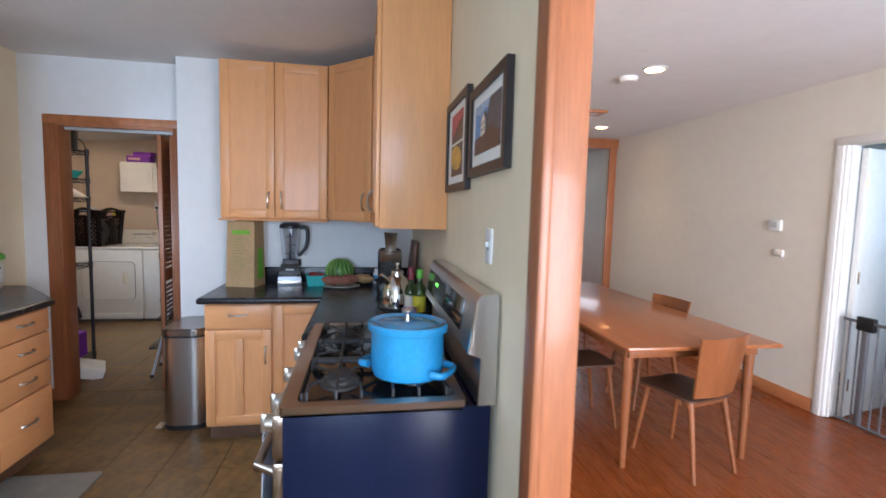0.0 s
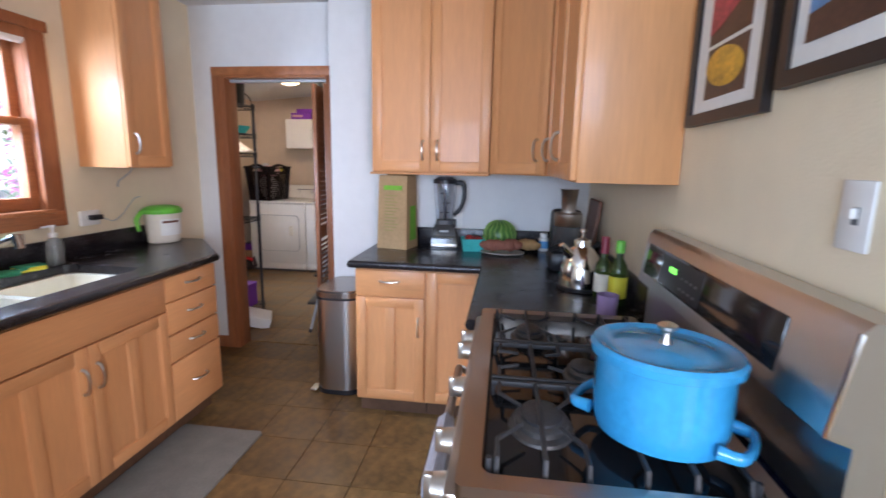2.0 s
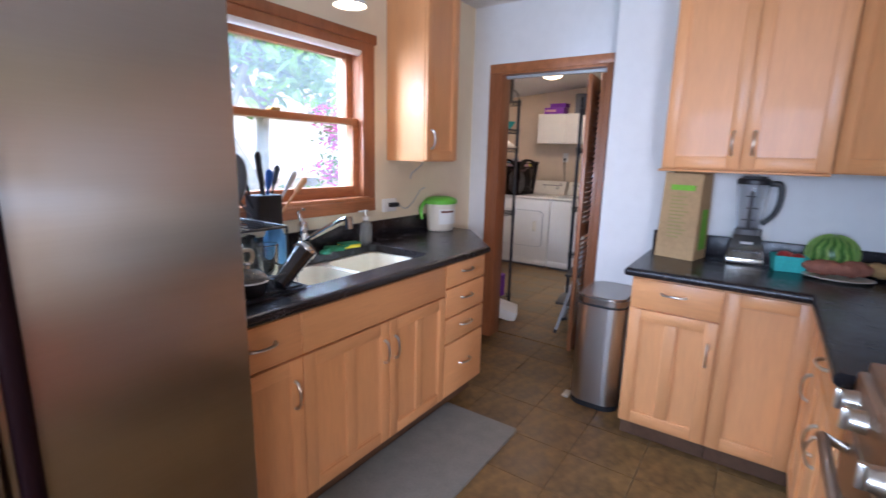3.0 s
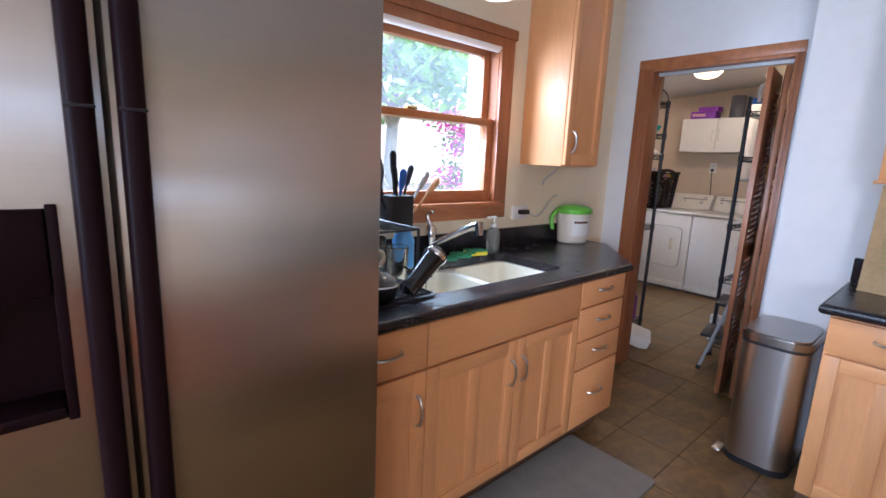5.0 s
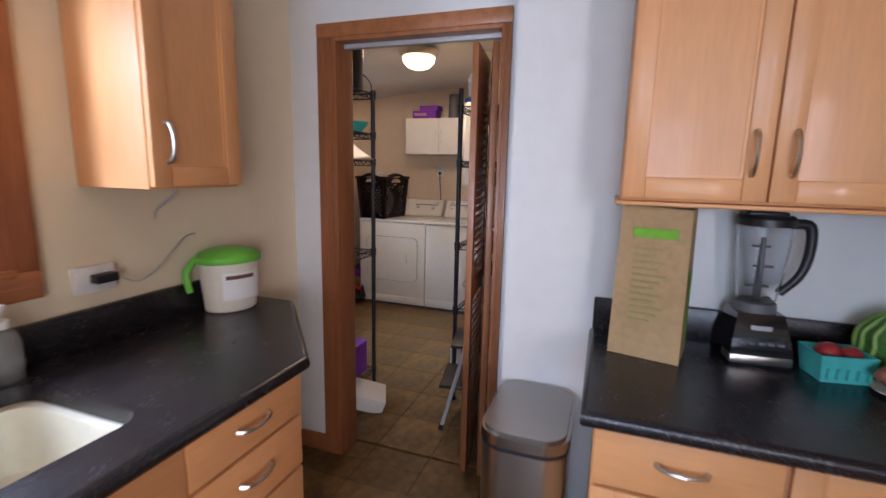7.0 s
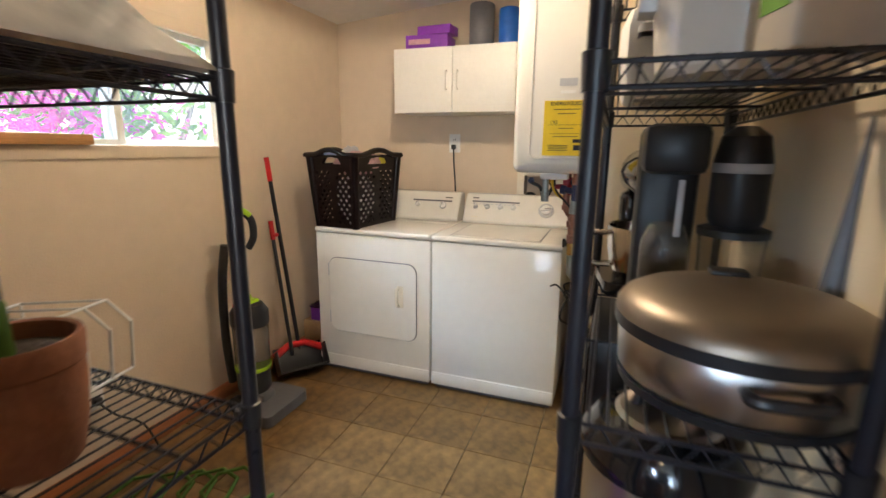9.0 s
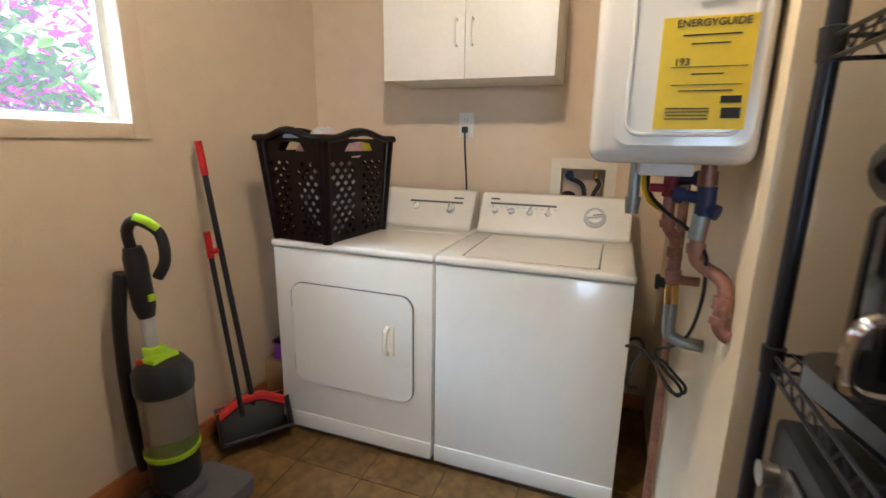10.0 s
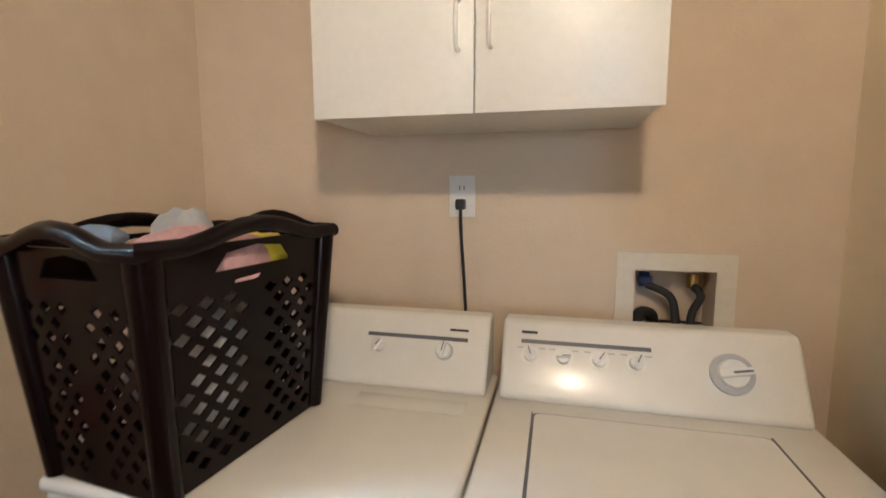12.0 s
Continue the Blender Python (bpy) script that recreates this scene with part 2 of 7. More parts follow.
    "bulb_pine": mat("pine_block", (0.5, 0.24, 0.09), 0.6, var=0.2, stretch=(8, 0.8, 8)),
    "rubber": mat("rubber_cord", (0.02, 0.02, 0.02), 0.6, var=0.1),
    "gas": mat("yellow_hose", (0.65, 0.42, 0.02), 0.45, var=0.08),
    "valve_blue": mat("dark_blue_valve", (0.014, 0.026, 0.085), 0.4, var=0.2),
    "valve_red": mat("dark_red_valve", (0.26, 0.02, 0.04), 0.4, var=0.2),
    "sheer": mat("cloudy_plastic_sheet", (0.62, 0.57, 0.50), 0.35, var=0.1, scale=5, bump=0.3, bscale=9),
    "lid_steel": mat("brushed_steel_lid", (0.30, 0.245, 0.19), 0.44, 1.0, var=0.05, scale=4, rvar=0.03),
    "stone_light": mat("pale_stoneware", (0.58, 0.47, 0.31), 0.4, var=0.15, scale=20),
    "frosted": mat("frosted_clear_plastic", (0.7, 0.72, 0.7), 0.2, var=0.0, trans=0.85),
    "dark_plate": mat("dark_stoneware", (0.10, 0.085, 0.075), 0.4, var=0.2, scale=18),
    "cooktop_gloss": mat("glossy_black_enamel", (0.008, 0.008, 0.009), 0.09, var=0.1, rvar=0.03),
    "mustard": mat("yellow_oil_label", (0.62, 0.55, 0.04), 0.5, var=0.1),
    "burner": mat("burner_ring", (0.07, 0.066, 0.064), 0.45, 0.5, var=0.25, scale=14),
    "galv": mat("galvanised", (0.33, 0.38, 0.37), 0.4, 0.8, var=0.15, scale=15),
    # kitchen wall paint again, with the cool daylight put into its colour
    "daylit_wall": mat("wall_paint_with_cool_daylight", (0.73, 0.73, 0.72), 0.62, var=0.03, scale=2, bump=0.12, bscale=160),
    "lid_grey": mat("dark_satin_metal", (0.36, 0.33, 0.31), 0.27, 1.0, var=0.04),
    "dispenser": mat("dispenser_plastic", (0.014, 0.005, 0.006), 0.4, var=0.1, ior=1.15),
    "louver": mat("louver_wood", (0.30, 0.105, 0.04), 0.4, var=0.16, scale=2.5, stretch=(9, 9, 0.8), coat=0.2, rand=0.08),
}


def brushed(m, amount):
    """Grain round the upright axis, which draws reflections out sideways."""
    n, l = m.node_tree.nodes, m.node_tree.links
    tg = n.new("ShaderNodeTangent")
    tg.direction_type, tg.axis = "RADIAL", "Z"
    n["Principled BSDF"].inputs["Anisotropic"].default_value = amount
    n["Principled BSDF"].inputs["Anisotropic Rotation"].default_value = 0.0
    l.new(tg.outputs[0], n["Principled BSDF"].inputs["Tangent"])
    wave = n["Bump"].inputs["Height"].links[0].from_node
    wave.inputs["Detail"].default_value = 1.3


brushed(M["steel"], 0.97)


def see_through(m, share):
    """Thin leaves let part of the light pass."""
    n, l = m.node_tree.nodes, m.node_tree.links
    b, tr, mx = n["Principled BSDF"], n.new("ShaderNodeBsdfTranslucent"), n.new("ShaderNodeMixShader")
    l.new(b.inputs["Base Color"].links[0].from_socket, tr.inputs["Color"])
    mx.inputs[0].default_value = share
    l.new(b.outputs[0], mx.inputs[1])
    l.new(tr.outputs[0], mx.inputs[2])
    l.new(mx.outputs[0], n["Material Output"].inputs["Surface"])


for key in ("leaf", "leaf_dark", "magenta"):
    see_through(M[key], 0.55)


def veiled(m, share):
    """Mixes a pale translucent veil into a pane, in place of glare from outdoors."""
    n, l = m.node_tree.nodes, m.node_tree.links
    tr, mx, nz, mr = n.new("ShaderNodeBsdfTranslucent"), n.new("ShaderNodeMixShader"), n.new("ShaderNodeTexNoise"), n.new("ShaderNodeMapRange")
    tr.inputs["Color"].default_value = (0.9, 0.95, 1.0, 1)
    nz.inputs["Scale"].default_value, nz.inputs["Detail"].default_value = 5, 5
    mr.inputs["To Min"].default_value, mr.inputs["To Max"].default_value = share * 0.7, share * 1.3
    l.new(nz.outputs["Fac"], mr.inputs["Value"])
    l.new(mr.outputs[0], mx.inputs[0])
    l.new(n["Principled BSDF"].outputs[0], mx.inputs[1])
    l.new(tr.outputs[0], mx.inputs[2])
    l.new(mx.outputs[0], n["Material Output"].inputs["Surface"])


# clear panes with the outdoor glare put in as a pale haze
M["window_glass"] = mat("veiled_window_glass", (0.97, 0.98, 0.98), 0.0, var=0.0, trans=1.0)
veiled(M["window_glass"], 0.034)


# ---- mesh building ----
class Geo:
    """Collects the faces of one part."""

    def __init__(self):
        self.v, self.f = [], []

    def add(self, verts, faces, m=None):
        k = len(self.v)
        self.v += [tuple(m @ Vector(p)) if m else tuple(p) for p in verts]
        self.f += [tuple(i + k for i in f) for f in faces]
        return self

    def box(self, x0, y0, z0, x1, y1, z1, b=0.0, seg=2, m=None):
        x0, x1, y0, y1, z0, z1 = min(x0, x1), max(x0, x1), min(y0, y1), max(y0, y1), min(z0, z1), max(z0, z1)
        vs = [(x, y, z) for x in (x0, x1) for y in (y0, y1) for z in (z0, z1)]
        fs = [(0, 1, 3, 2), (4, 6, 7, 5), (0, 4, 5, 1), (2, 3, 7, 6), (0, 2, 6, 4), (1, 5, 7, 3)]
        if b <= 0:
            return self.add(vs, fs, m)
        bm = bmesh.new()
        bv = [bm.verts.new(p) for p in vs]
        for f in fs:
            bm.faces.new([bv[i] for i in f])
        bmesh.ops.bevel(bm, geom=list(bm.edges), offset=min(b, 0.49 * min(x1 - x0, y1 - y0, z1 - z0)), segments=seg, affect="EDGES", profile=0.5)
        bm.verts.index_update()
        self.add([p.co for p in bm.verts], [[p.index for p in f.verts] for f in bm.faces], m)
        bm.free()
        return self

    def tube(self, pts, r, n=8, closed=False, flat=1.0, m=None, soft=0):
        """A round bar along points; r is one radius or one for each point; soft: steps by which each bend is rounded."""
        pts = [Vector(p) for p in pts]
        rs = list(r) if isinstance(r, (list, tuple)) else [r] * len(pts)
        if soft:
            ps, rr = [], []
            for i in range(len(pts) - 1):
                a, b, c, d = pts[max(i - 1, 0)], pts[i], pts[i + 1], pts[min(i + 2, len(pts) - 1)]
                for k in range(soft):
                    u = k / soft
                    ps.append(0.5 * (2 * b + (c - a) * u + (2 * a - 5 * b + 4 * c - d) * u * u + (3 * b - a - 3 * c + d) * u ** 3))
                    rr.append(rs[i] + (rs[i + 1] - rs[i]) * u)
            pts, rs = ps + [pts[-1]], rr + [rs[-1]]
        count, rings, side = len(pts), [], None
        for i, p in enumerate(pts):
            a = pts[i - 1] if i or closed else p
            c = pts[(i + 1) % count] if i < count - 1 or closed else p
            d = (c - a).normalized()
            if side is None:
                side = d.orthogonal().normalized()
            side = (side - d * side.dot(d)).normalized()
            up = d.cross(side)
            rings.append([p + rs[i] * (math.cos(q) * side + flat * math.sin(q) * up) for q in (2 * math.pi * j / n for j in range(n))])
        verts = [p for ring in rings for p in ring]
        faces = []
        for i in range(count if closed else count - 1):
            for j in range(n):
                a, b2 = i * n + j, i * n + (j + 1) % n
                k = ((i + 1) % count) * n
                faces.append((a, b2, k + (j + 1) % n, k + j))
        if not closed:
            faces += [tuple(range(n))[::-1], tuple((count - 1) * n + j for j in range(n))]
        return self.add(verts, faces, m)

    def rod(self, a, b, r, r2=None, n=14, m=None):
        return self.tube([a, b], [r, r if r2 is None else r2], n, m=m)

    def lathe(self, prof, c=(0, 0, 0), n=28, sx=1.0, sy=1.0, m=None):
        """Turns (radius, height) points round an upright axis."""
        verts, faces = [], []
        for r, z in prof:
            verts += [(c[0] + sx * r * math.cos(2 * math.pi * j / n), c[1] + sy * r * math.sin(2 * math.pi * j / n), c[2] + z) for j in range(n)]
        for i in range(len(prof) - 1):
            for j in range(n):
                faces.append((i * n + j, i * n + (j + 1) % n, (i + 1) * n + (j + 1) % n, (i + 1) * n + j))
        if prof[0][0] > 1e-5:
            faces.append(tuple(range(n))[::-1])
        if prof[-1][0] > 1e-5:
            faces.append(tuple((len(prof) - 1) * n + j for j in range(n)))
        return self.add(verts, faces, m)

    def ball(self, c, rx, ry, rz, n=16, m=None):
        k = n // 2
        prof = [(math.sin(math.pi * i / k), -math.cos(math.pi * i / k)) for i in range(k + 1)]
        verts, faces = [], []
        for r, z in prof:
            verts += [(c[0] + rx * r * math.cos(2 * math.pi * j / n), c[1] + ry * r * math.sin(2 * math.pi * j / n), c[2] + rz * z) for j in range(n)]
        for i in range(k):
            for j in range(n):
                faces.append((i * n + j, i * n + (j + 1) % n, (i + 1) * n + (j + 1) % n, (i + 1) * n + j))
        return self.add(verts, faces, m)

    def prism(self, poly, z0, z1, holes=(), m=None, b=0.0):
        """A flat plate with this outline, and holes through it."""
        bm = bmesh.new()
        edges = []
        for loop in (poly, *holes):
            vs = [bm.verts.new((x, y, z1)) for x, y in loop]
            edges += [bm.edges.new((vs[i], vs[(i + 1) % len(vs)])) for i in range(len(vs))]
        bmesh.ops.triangle_fill(bm, edges=edges, use_beauty=True, normal=(0, 0, 1))
        bmesh.ops.recalc_face_normals(bm, faces=list(bm.faces))
        if bm.faces and list(bm.faces)[0].normal.z < 0:
            bmesh.ops.reverse_faces(bm, faces=list(bm.faces))
        top = list(bm.faces)
        ex = bmesh.ops.extrude_face_region(bm, geom=top)
        moved = [g for g in ex["geom"] if isinstance(g, bmesh.types.BMVert)]
        for p in moved:
            p.co.z = z0
        bmesh.ops.recalc_face_normals(bm, faces=list(bm.faces))
        bm.verts.index_update()
        self.add([p.co for p in bm.verts], [[p.index for p in f.verts] for f in bm.faces], m)
        bm.free()
        return self


def mesh_of(name, geo, material, angle=38):
    me = bpy.data.meshes.new(name)
    me.from_pydata(geo.v, [], geo.f)
    me.validate()
    bm = bmesh.new()
    bm.from_mesh(me)
    bmesh.ops.recalc_face_normals(bm, faces=list(bm.faces))
    bm.to_mesh(me)
    bm.free()
    me.materials.append(material)
    me.polygons.foreach_set("use_smooth", [True] * len(me.polygons))
    me.set_sharp_from_angle(angle=radians(angle))
    return me


def part(name, geo, material, parent=None, label="", m=None):
    ob = new(name, mesh_of(name, geo, M[material]))
    if parent:
        ob.parent = parent
    if m:
        ob.matrix_basis = m
    return tagged(ob, label) if label else ob


def thing(name, label, category, m=None, group=""):
    ob = new(name)
    ob.empty_display_size = 0.1
    if m:
        ob.matrix_basis = m
    return tagged(ob, label, category, group)


def solo(name, geo, material, label, category, m=None, group=""):
    ob = part(name, geo, material, None, "", m)
    return tagged(ob, label, category, group)


def setting(name, geo, material, label):
    ob = part(name, geo, material)
    return tagged(ob, label, kind="structure")


def rrect(x0, y0, x1, y1, r, n=5):
    """A rectangle's outline with rounded corners."""
    pts = []
    for cx, cy, a0 in ((x1 - r, y1 - r, 0), (x0 + r, y1 - r, 90), (x0 + r, y0 + r, 180), (x1 - r, y0 + r, 270)):
        pts += [(cx + r * math.cos(radians(a0 + 90 * i / n)), cy + r * math.sin(radians(a0 + 90 * i / n))) for i in range(n + 1)]
    return pts


UPX = Matrix(((1, 0, 0, 0), (0, 0, 1, 0), (0, 1, 0, 0), (0, 0, 0, 1)))  # plate drawn in x, y stands up in x, z

# ---- large structure ----
setting("ground", Geo().box(-200, -200, -0.6, 200, 200, -0.25), "grass", "green lawn ground outside the house")
setting("floor", Geo().box(-1.37, -1.42, -0.25, 1.54, 4.41, -0.012).box(-2.72, 4.41, -0.25, -0.15, 7.71, -0.012), "grout", "brown square tile floor of kitchen and laundry")
setting("dining_floor", Geo().box(1.54, -1.42, -0.25, 4.62, 6.65, -0.012).box(4.62, 2.35, -0.25, 7.0, 4.4, 0.0).box(1.54, 6.65, -0.25, 4.9, 9.2, 0.0), "oak_floor", "reddish wood plank floor of the dining room")
K = Geo().box(-1.37, -1.42, 2.46, 1.565, 4.47, 2.56)
setting("ceiling", K, "ceiling", "flat white kitchen ceiling")
setting("dining_ceiling", Geo().box(1.565, -1.42, 2.48, 4.62, 6.65, 2.56).box(4.62, 2.35, 2.48, 7.0, 4.4, 2.56).box(1.6, 6.65, 2.48, 4.9, 9.2, 2.56), "ceiling", "flat white dining room ceiling")


def slope(x):
    return 2.25 + 0.08 * (x + 2.6)


g = Geo().add([(-2.72, 4.41, slope(-2.72)), (-0.1, 4.41, slope(-0.1)), (-0.1, 7.71, slope(-0.1)), (-2.72, 7.71, slope(-2.72)),
               (-2.72, 4.41, 2.56), (-0.1, 4.41, 2.56), (-0.1, 7.71, 2.56), (-2.72, 7.71, 2.56)],
              [(0, 1, 2, 3), (4, 7, 6, 5), (0, 4, 5, 1), (1, 5, 6, 2), (2, 6, 7, 3), (3, 7, 4, 0)])
setting("laundry_ceiling", g, "ceiling", "slightly sloped cream laundry ceiling")
setting("roof", Geo().box(-1.55, -1.7, 2.57, 7.2, 9.4, 2.72).box(-2.85, 4.3, 2.572, -1.55, 9.4, 2.72), "stucco", "flat roof slab over the house")
# kitchen window wall: opening y 2.06..3.2, z 1.15..1.98
g = Geo().box(-1.37, -1.42, 0, -1.25, 2.06, 2.46).box(-1.37, 3.2, 0, -1.25, 4.35, 2.46).box(-1.37, 2.06, 0, -1.25, 3.2, 1.15).box(-1.37, 2.06, 1.98, -1.25, 3.2, 2.46)
setting("wall_west", g, "wall", "pale cream painted kitchen wall with a window")
# north wall: its cooler colour stands in for bluish daylight
g = Geo().box(-1.25, 4.35, 0, -1.03, 4.47, 2.46).box(-1.03, 4.35, 2.0, -0.25, 4.47, 2.46).box(-0.25, 4.35, 0, -0.165, 4.47, 2.46).box(-0.165, 4.15, 0, 1.48, 4.47, 2.46)
setting("wall_north", g, "daylit_wall", "wall with the laundry doorway, cool daylight put into its colour")
g = Geo().box(1.48, 1.562, 0, 1.555, 6.65, 2.46).box(1.48, -0.3, 2.08, 1.555, 1.562, 2.46).box(1.48, -1.42, 0, 1.565, -0.3, 2.46)
setting("wall_east", g, "wall", "cream wall between kitchen and dining room")
g = Geo().box(-1.37, -1.42, 0, -0.45, -1.3, 2.46).box(1.15, -1.42, 0, 1.6, -1.3, 2.46).box(-0.45, -1.42, 0, 1.15, -1.3, 0.85).box(-0.45, -1.42, 2.1, 1.15, -1.3, 2.46)
setting("wall_south", g, "wall", "plain cream wall at the end of the kitchen")
g = Geo().box(1.6, -1.42, 0, 1.95, -1.3, 2.48).box(4.25, -1.42, 0, 4.62, -1.3, 2.48).box(1.95, -1.42, 0, 4.25, -1.3, 0.4).box(1.95, -1.42, 2.3, 4.25, -1.3, 2.48)
setting("dining_wall_south", g, "dining_wall", "plain cream dining room wall")
g = Geo().box(4.5, 3.46, 0, 4.62, 6.65, 2.48).box(4.5, 2.55, 2.0, 4.62, 3.46, 2.48).box(4.5, 2.3, 0, 4.62, 2.55, 2.48).box(4.5, -1.42, 0, 4.62, 0.9, 2.48).box(4.5, 0.9, 0, 4.62, 2.3, 1.5).box(4.5, 0.9, 1.9, 4.62, 2.3, 2.48)
setting("dining_wall_east", g, "dining_wall", "plain cream dining room wall with a doorway")
g = Geo().box(4.42, 6.53, 0, 4.5, 6.65, 2.48).box(1.6, 6.53, 0, 2.6, 6.65, 2.48).box(2.6, 6.53, 2.37, 4.42, 6.65, 2.48)
setting("dining_wall_north", g, "dining_wall", "dining room end wall with a wide opening")
g = Geo().box(6.9, 2.35, 0, 7.0, 4.4, 2.48).box(4.62, 4.3, 0, 6.9, 4.4, 2.48).box(4.62, 2.35, 0, 6.9, 2.45, 2.48)
setting("side_room_wall", g, "white_paint", "pale walls of the side room")
g = Geo().box(1.6, 9.1, 0, 4.9, 9.2, 2.48).box(1.6, 6.65, 0, 1.7, 9.1, 2.48).box(4.8, 6.65, 0, 4.9, 9.1, 2.48)
setting("far_room_wall", g, "white_paint", "white walls of the far room")
# laundry: window opening y 5.36..6.47, z 1.37..1.92 in the outer wall
g = Geo().box(-2.72, 4.35, 0, -2.6, 5.36, 2.5).box(-2.72, 6.47, 0, -2.6, 7.71, 2.5).box(-2.72, 5.36, 0, -2.6, 6.47, 1.37).box(-2.72, 5.36, 1.92, -2.6, 6.47, 2.5)
setting("laundry_wall_west", g, "laundry_wall", "beige laundry wall with a sliding window")
g = Geo().box(-2.6, 7.588, 0, -1.2, 7.71, 2.5).box(-0.985, 7.588, 0, -0.15, 7.71, 2.5).box(-1.2, 7.588, 0, -0.985, 7.71, 1.05).box(-1.2, 7.588, 1.22, -0.985, 7.71, 2.5)
setting("laundry_wall_north", g, "laundry_wall", "beige laundry wall behind the washer")
g = Geo().box(-0.70, 6.15, 0, -0.15, 7.588, 2.5).box(-0.27, 4.47, 0, -0.15, 6.15, 2.5)
setting("laundry_wall_east", g, "wall", "beige laundry wall with an alcove")
setting("laundry_wall_south", Geo().box(-2.6, 4.35, 0, -1.37, 4.47, 2.5).box(-1.37, 4.472, 0, -1.06, 4.476, 2.46).box(-0.24, 4.472, 0, -0.15, 4.476, 2.46), "laundry_wall", "beige laundry wall beside the doorway")


# ---- wooden trim ----
def trim(name, geo, material, label):
    return setting(name, geo, material, label)


trim("door_casing", Geo().box(-1.10, 4.335, 0, -1.03, 4.35, 2.0, 0.004).box(-1.03, 4.338, 0, -1.005, 4.485, 2.0, 0.003).box(-0.266, 4.338, 0, -0.25, 4.485, 2.0, 0.003)
     .box(-0.25, 4.335, 0, -0.224, 4.35, 2.0, 0.004).box(-1.03, 4.485, 0, -1.10, 4.497, 2.0, 0.003), "fir", "reddish fir casing round the laundry doorway")
trim("door_head_casing", Geo().box(-1.10, 4.333, 2.0, -0.224, 4.35, 2.06, 0.004).box(-1.005, 4.339, 1.985, -0.266, 4.484, 2.0), "fir_h", "reddish fir head casing over the laundry doorway")
trim("door_track", Geo().box(-1.0, 4.40, 1.965, -0.275, 4.43, 1.985, 0.003), "light_grey", "pale metal bifold track")
trim("passage_casing", Geo().box(1.464, 1.545, 0, 1.48, 1.594, 2.08, 0.004).box(1.467, 1.532, 0, 1.562, 1.562, 2.08, 0.005).box(1.555, 1.545, 0, 1.566, 1.61, 2.08, 0.004).box(1.47, -0.3, 2.05, 1.575, 1.532, 2.08, 0.004)
     .box(1.463, 1.528, 0, 1.487, 1.545, 2.08, 0.006, 3), "fir", "reddish fir casing at the dining room opening")
trim("baseboard", Geo().box(4.485, 3.53, 0, 4.5, 6.53, 0.1, 0.004).box(4.485, -1.3, 0, 4.5, 2.45, 0.1, 0.004), "fir_h", "reddish wood baseboard of the dining room")
trim("laundry_baseboard", Geo().box(-2.6, 4.49, 0, -2.586, 7.588, 0.085, 0.004).box(-2.586, 7.574, 0, -0.7, 7.588, 0.085, 0.004), "fir_h", "brown wood baseboard of the laundry")
trim("kitchen_baseboard", Geo().box(-1.25, 4.337, 0, -1.10, 4.35, 0.09, 0.004), "fir", "brown wood baseboard beside the doorway")
trim("dining_trim", Geo().box(4.38, 6.50, 0, 4.485, 6.53, 2.37, 0.006).box(2.5, 6.50, 0, 2.6, 6.53, 2.37, 0.006).box(2.5, 6.495, 2.35, 4.498, 6.53, 2.479, 0.004), "fir", "wide reddish wood casing of the far opening")
trim("side_door_casing", Geo().box(4.484, 3.46, 0, 4.5, 3.515, 2.0, 0.004).box(4.484, 2.46, 0, 4.5, 2.55, 2.0, 0.004).box(4.482, 2.46, 2.0, 4.5, 3.515, 2.055, 0.004).box(4.5, 3.445, 0, 4.62, 3.46, 2.0, 0.002)
     .box(4.53, 3.43, 0, 4.545, 3.445, 2.0, 0.002), "white_paint", "white painted door casing")

# ---- kitchen window: double hung, fir casing, roller blind ----
w = tagged(new("window_1"), "fir double-hung kitchen window with a rolled-up blind", kind="structure")
part("casing", Geo().box(-1.25, 3.165, 1.10, -1.228, 3.26, 2.04, 0.004).box(-1.25, 2.0, 1.10, -1.228, 2.095, 2.04, 0.004).box(-1.25, 1.97, 2.0, -1.222, 3.275, 2.05, 0.005)
     .box(-1.25, 2.095, 1.95, -1.228, 3.165, 2.0, 0.004), "fir", w)
part("sill", Geo().box(-1.25, 2.0, 1.085, -1.225, 3.26, 1.16, 0.004).box(-1.31, 2.06, 1.15, -1.21, 3.2, 1.172, 0.006), "fir_h", w)
part("jamb", Geo().box(-1.37, 3.165, 1.172, -1.25, 3.2, 1.98).box(-1.37, 2.06, 1.172, -1.25, 2.095, 1.98).box(-1.37, 2.095, 1.95, -1.25, 3.165, 1.98), "fir", w)


def sash(name, x, z0, z1, top, bottom):
    s = part(name, Geo().box(x - 0.02, 2.095, z0, x + 0.02, 2.14, z1, 0.004).box(x - 0.02, 3.12, z0, x + 0.02, 3.165, z1, 0.004)
             .box(x - 0.02, 2.14, z1 - top, x + 0.02, 3.12, z1, 0.004).box(x - 0.02, 2.14, z0, x + 0.02, 3.12, z0 + bottom, 0.004), "fir_h", w)
    p = part("pane", Geo().box(x - 0.003, 2.14, z0 + bottom, x + 0.003, 3.12, z1 - top), "window_glass", s)
    p.visible_shadow = False
    return s


sash("lower_sash", -1.285, 1.172, 1.60, 0.035, 0.06)
sash("upper_sash", -1.33, 1.565, 1.95, 0.04, 0.035)
part("sash_lock", Geo().box(-1.29, 2.6, 1.60, -1.262, 2.66, 1.615, 0.004), "brass", w)
part("blind", Geo().tube([(-1.255, 2.1, 1.955), (-1.255, 3.16, 1.955)], 0.027, 16), "white_paint", w, "white rolled roller blind")

# ---- laundry window: white vinyl slider ----
w = tagged(new("window_2"), "cream framed sliding laundry window", kind="structure")
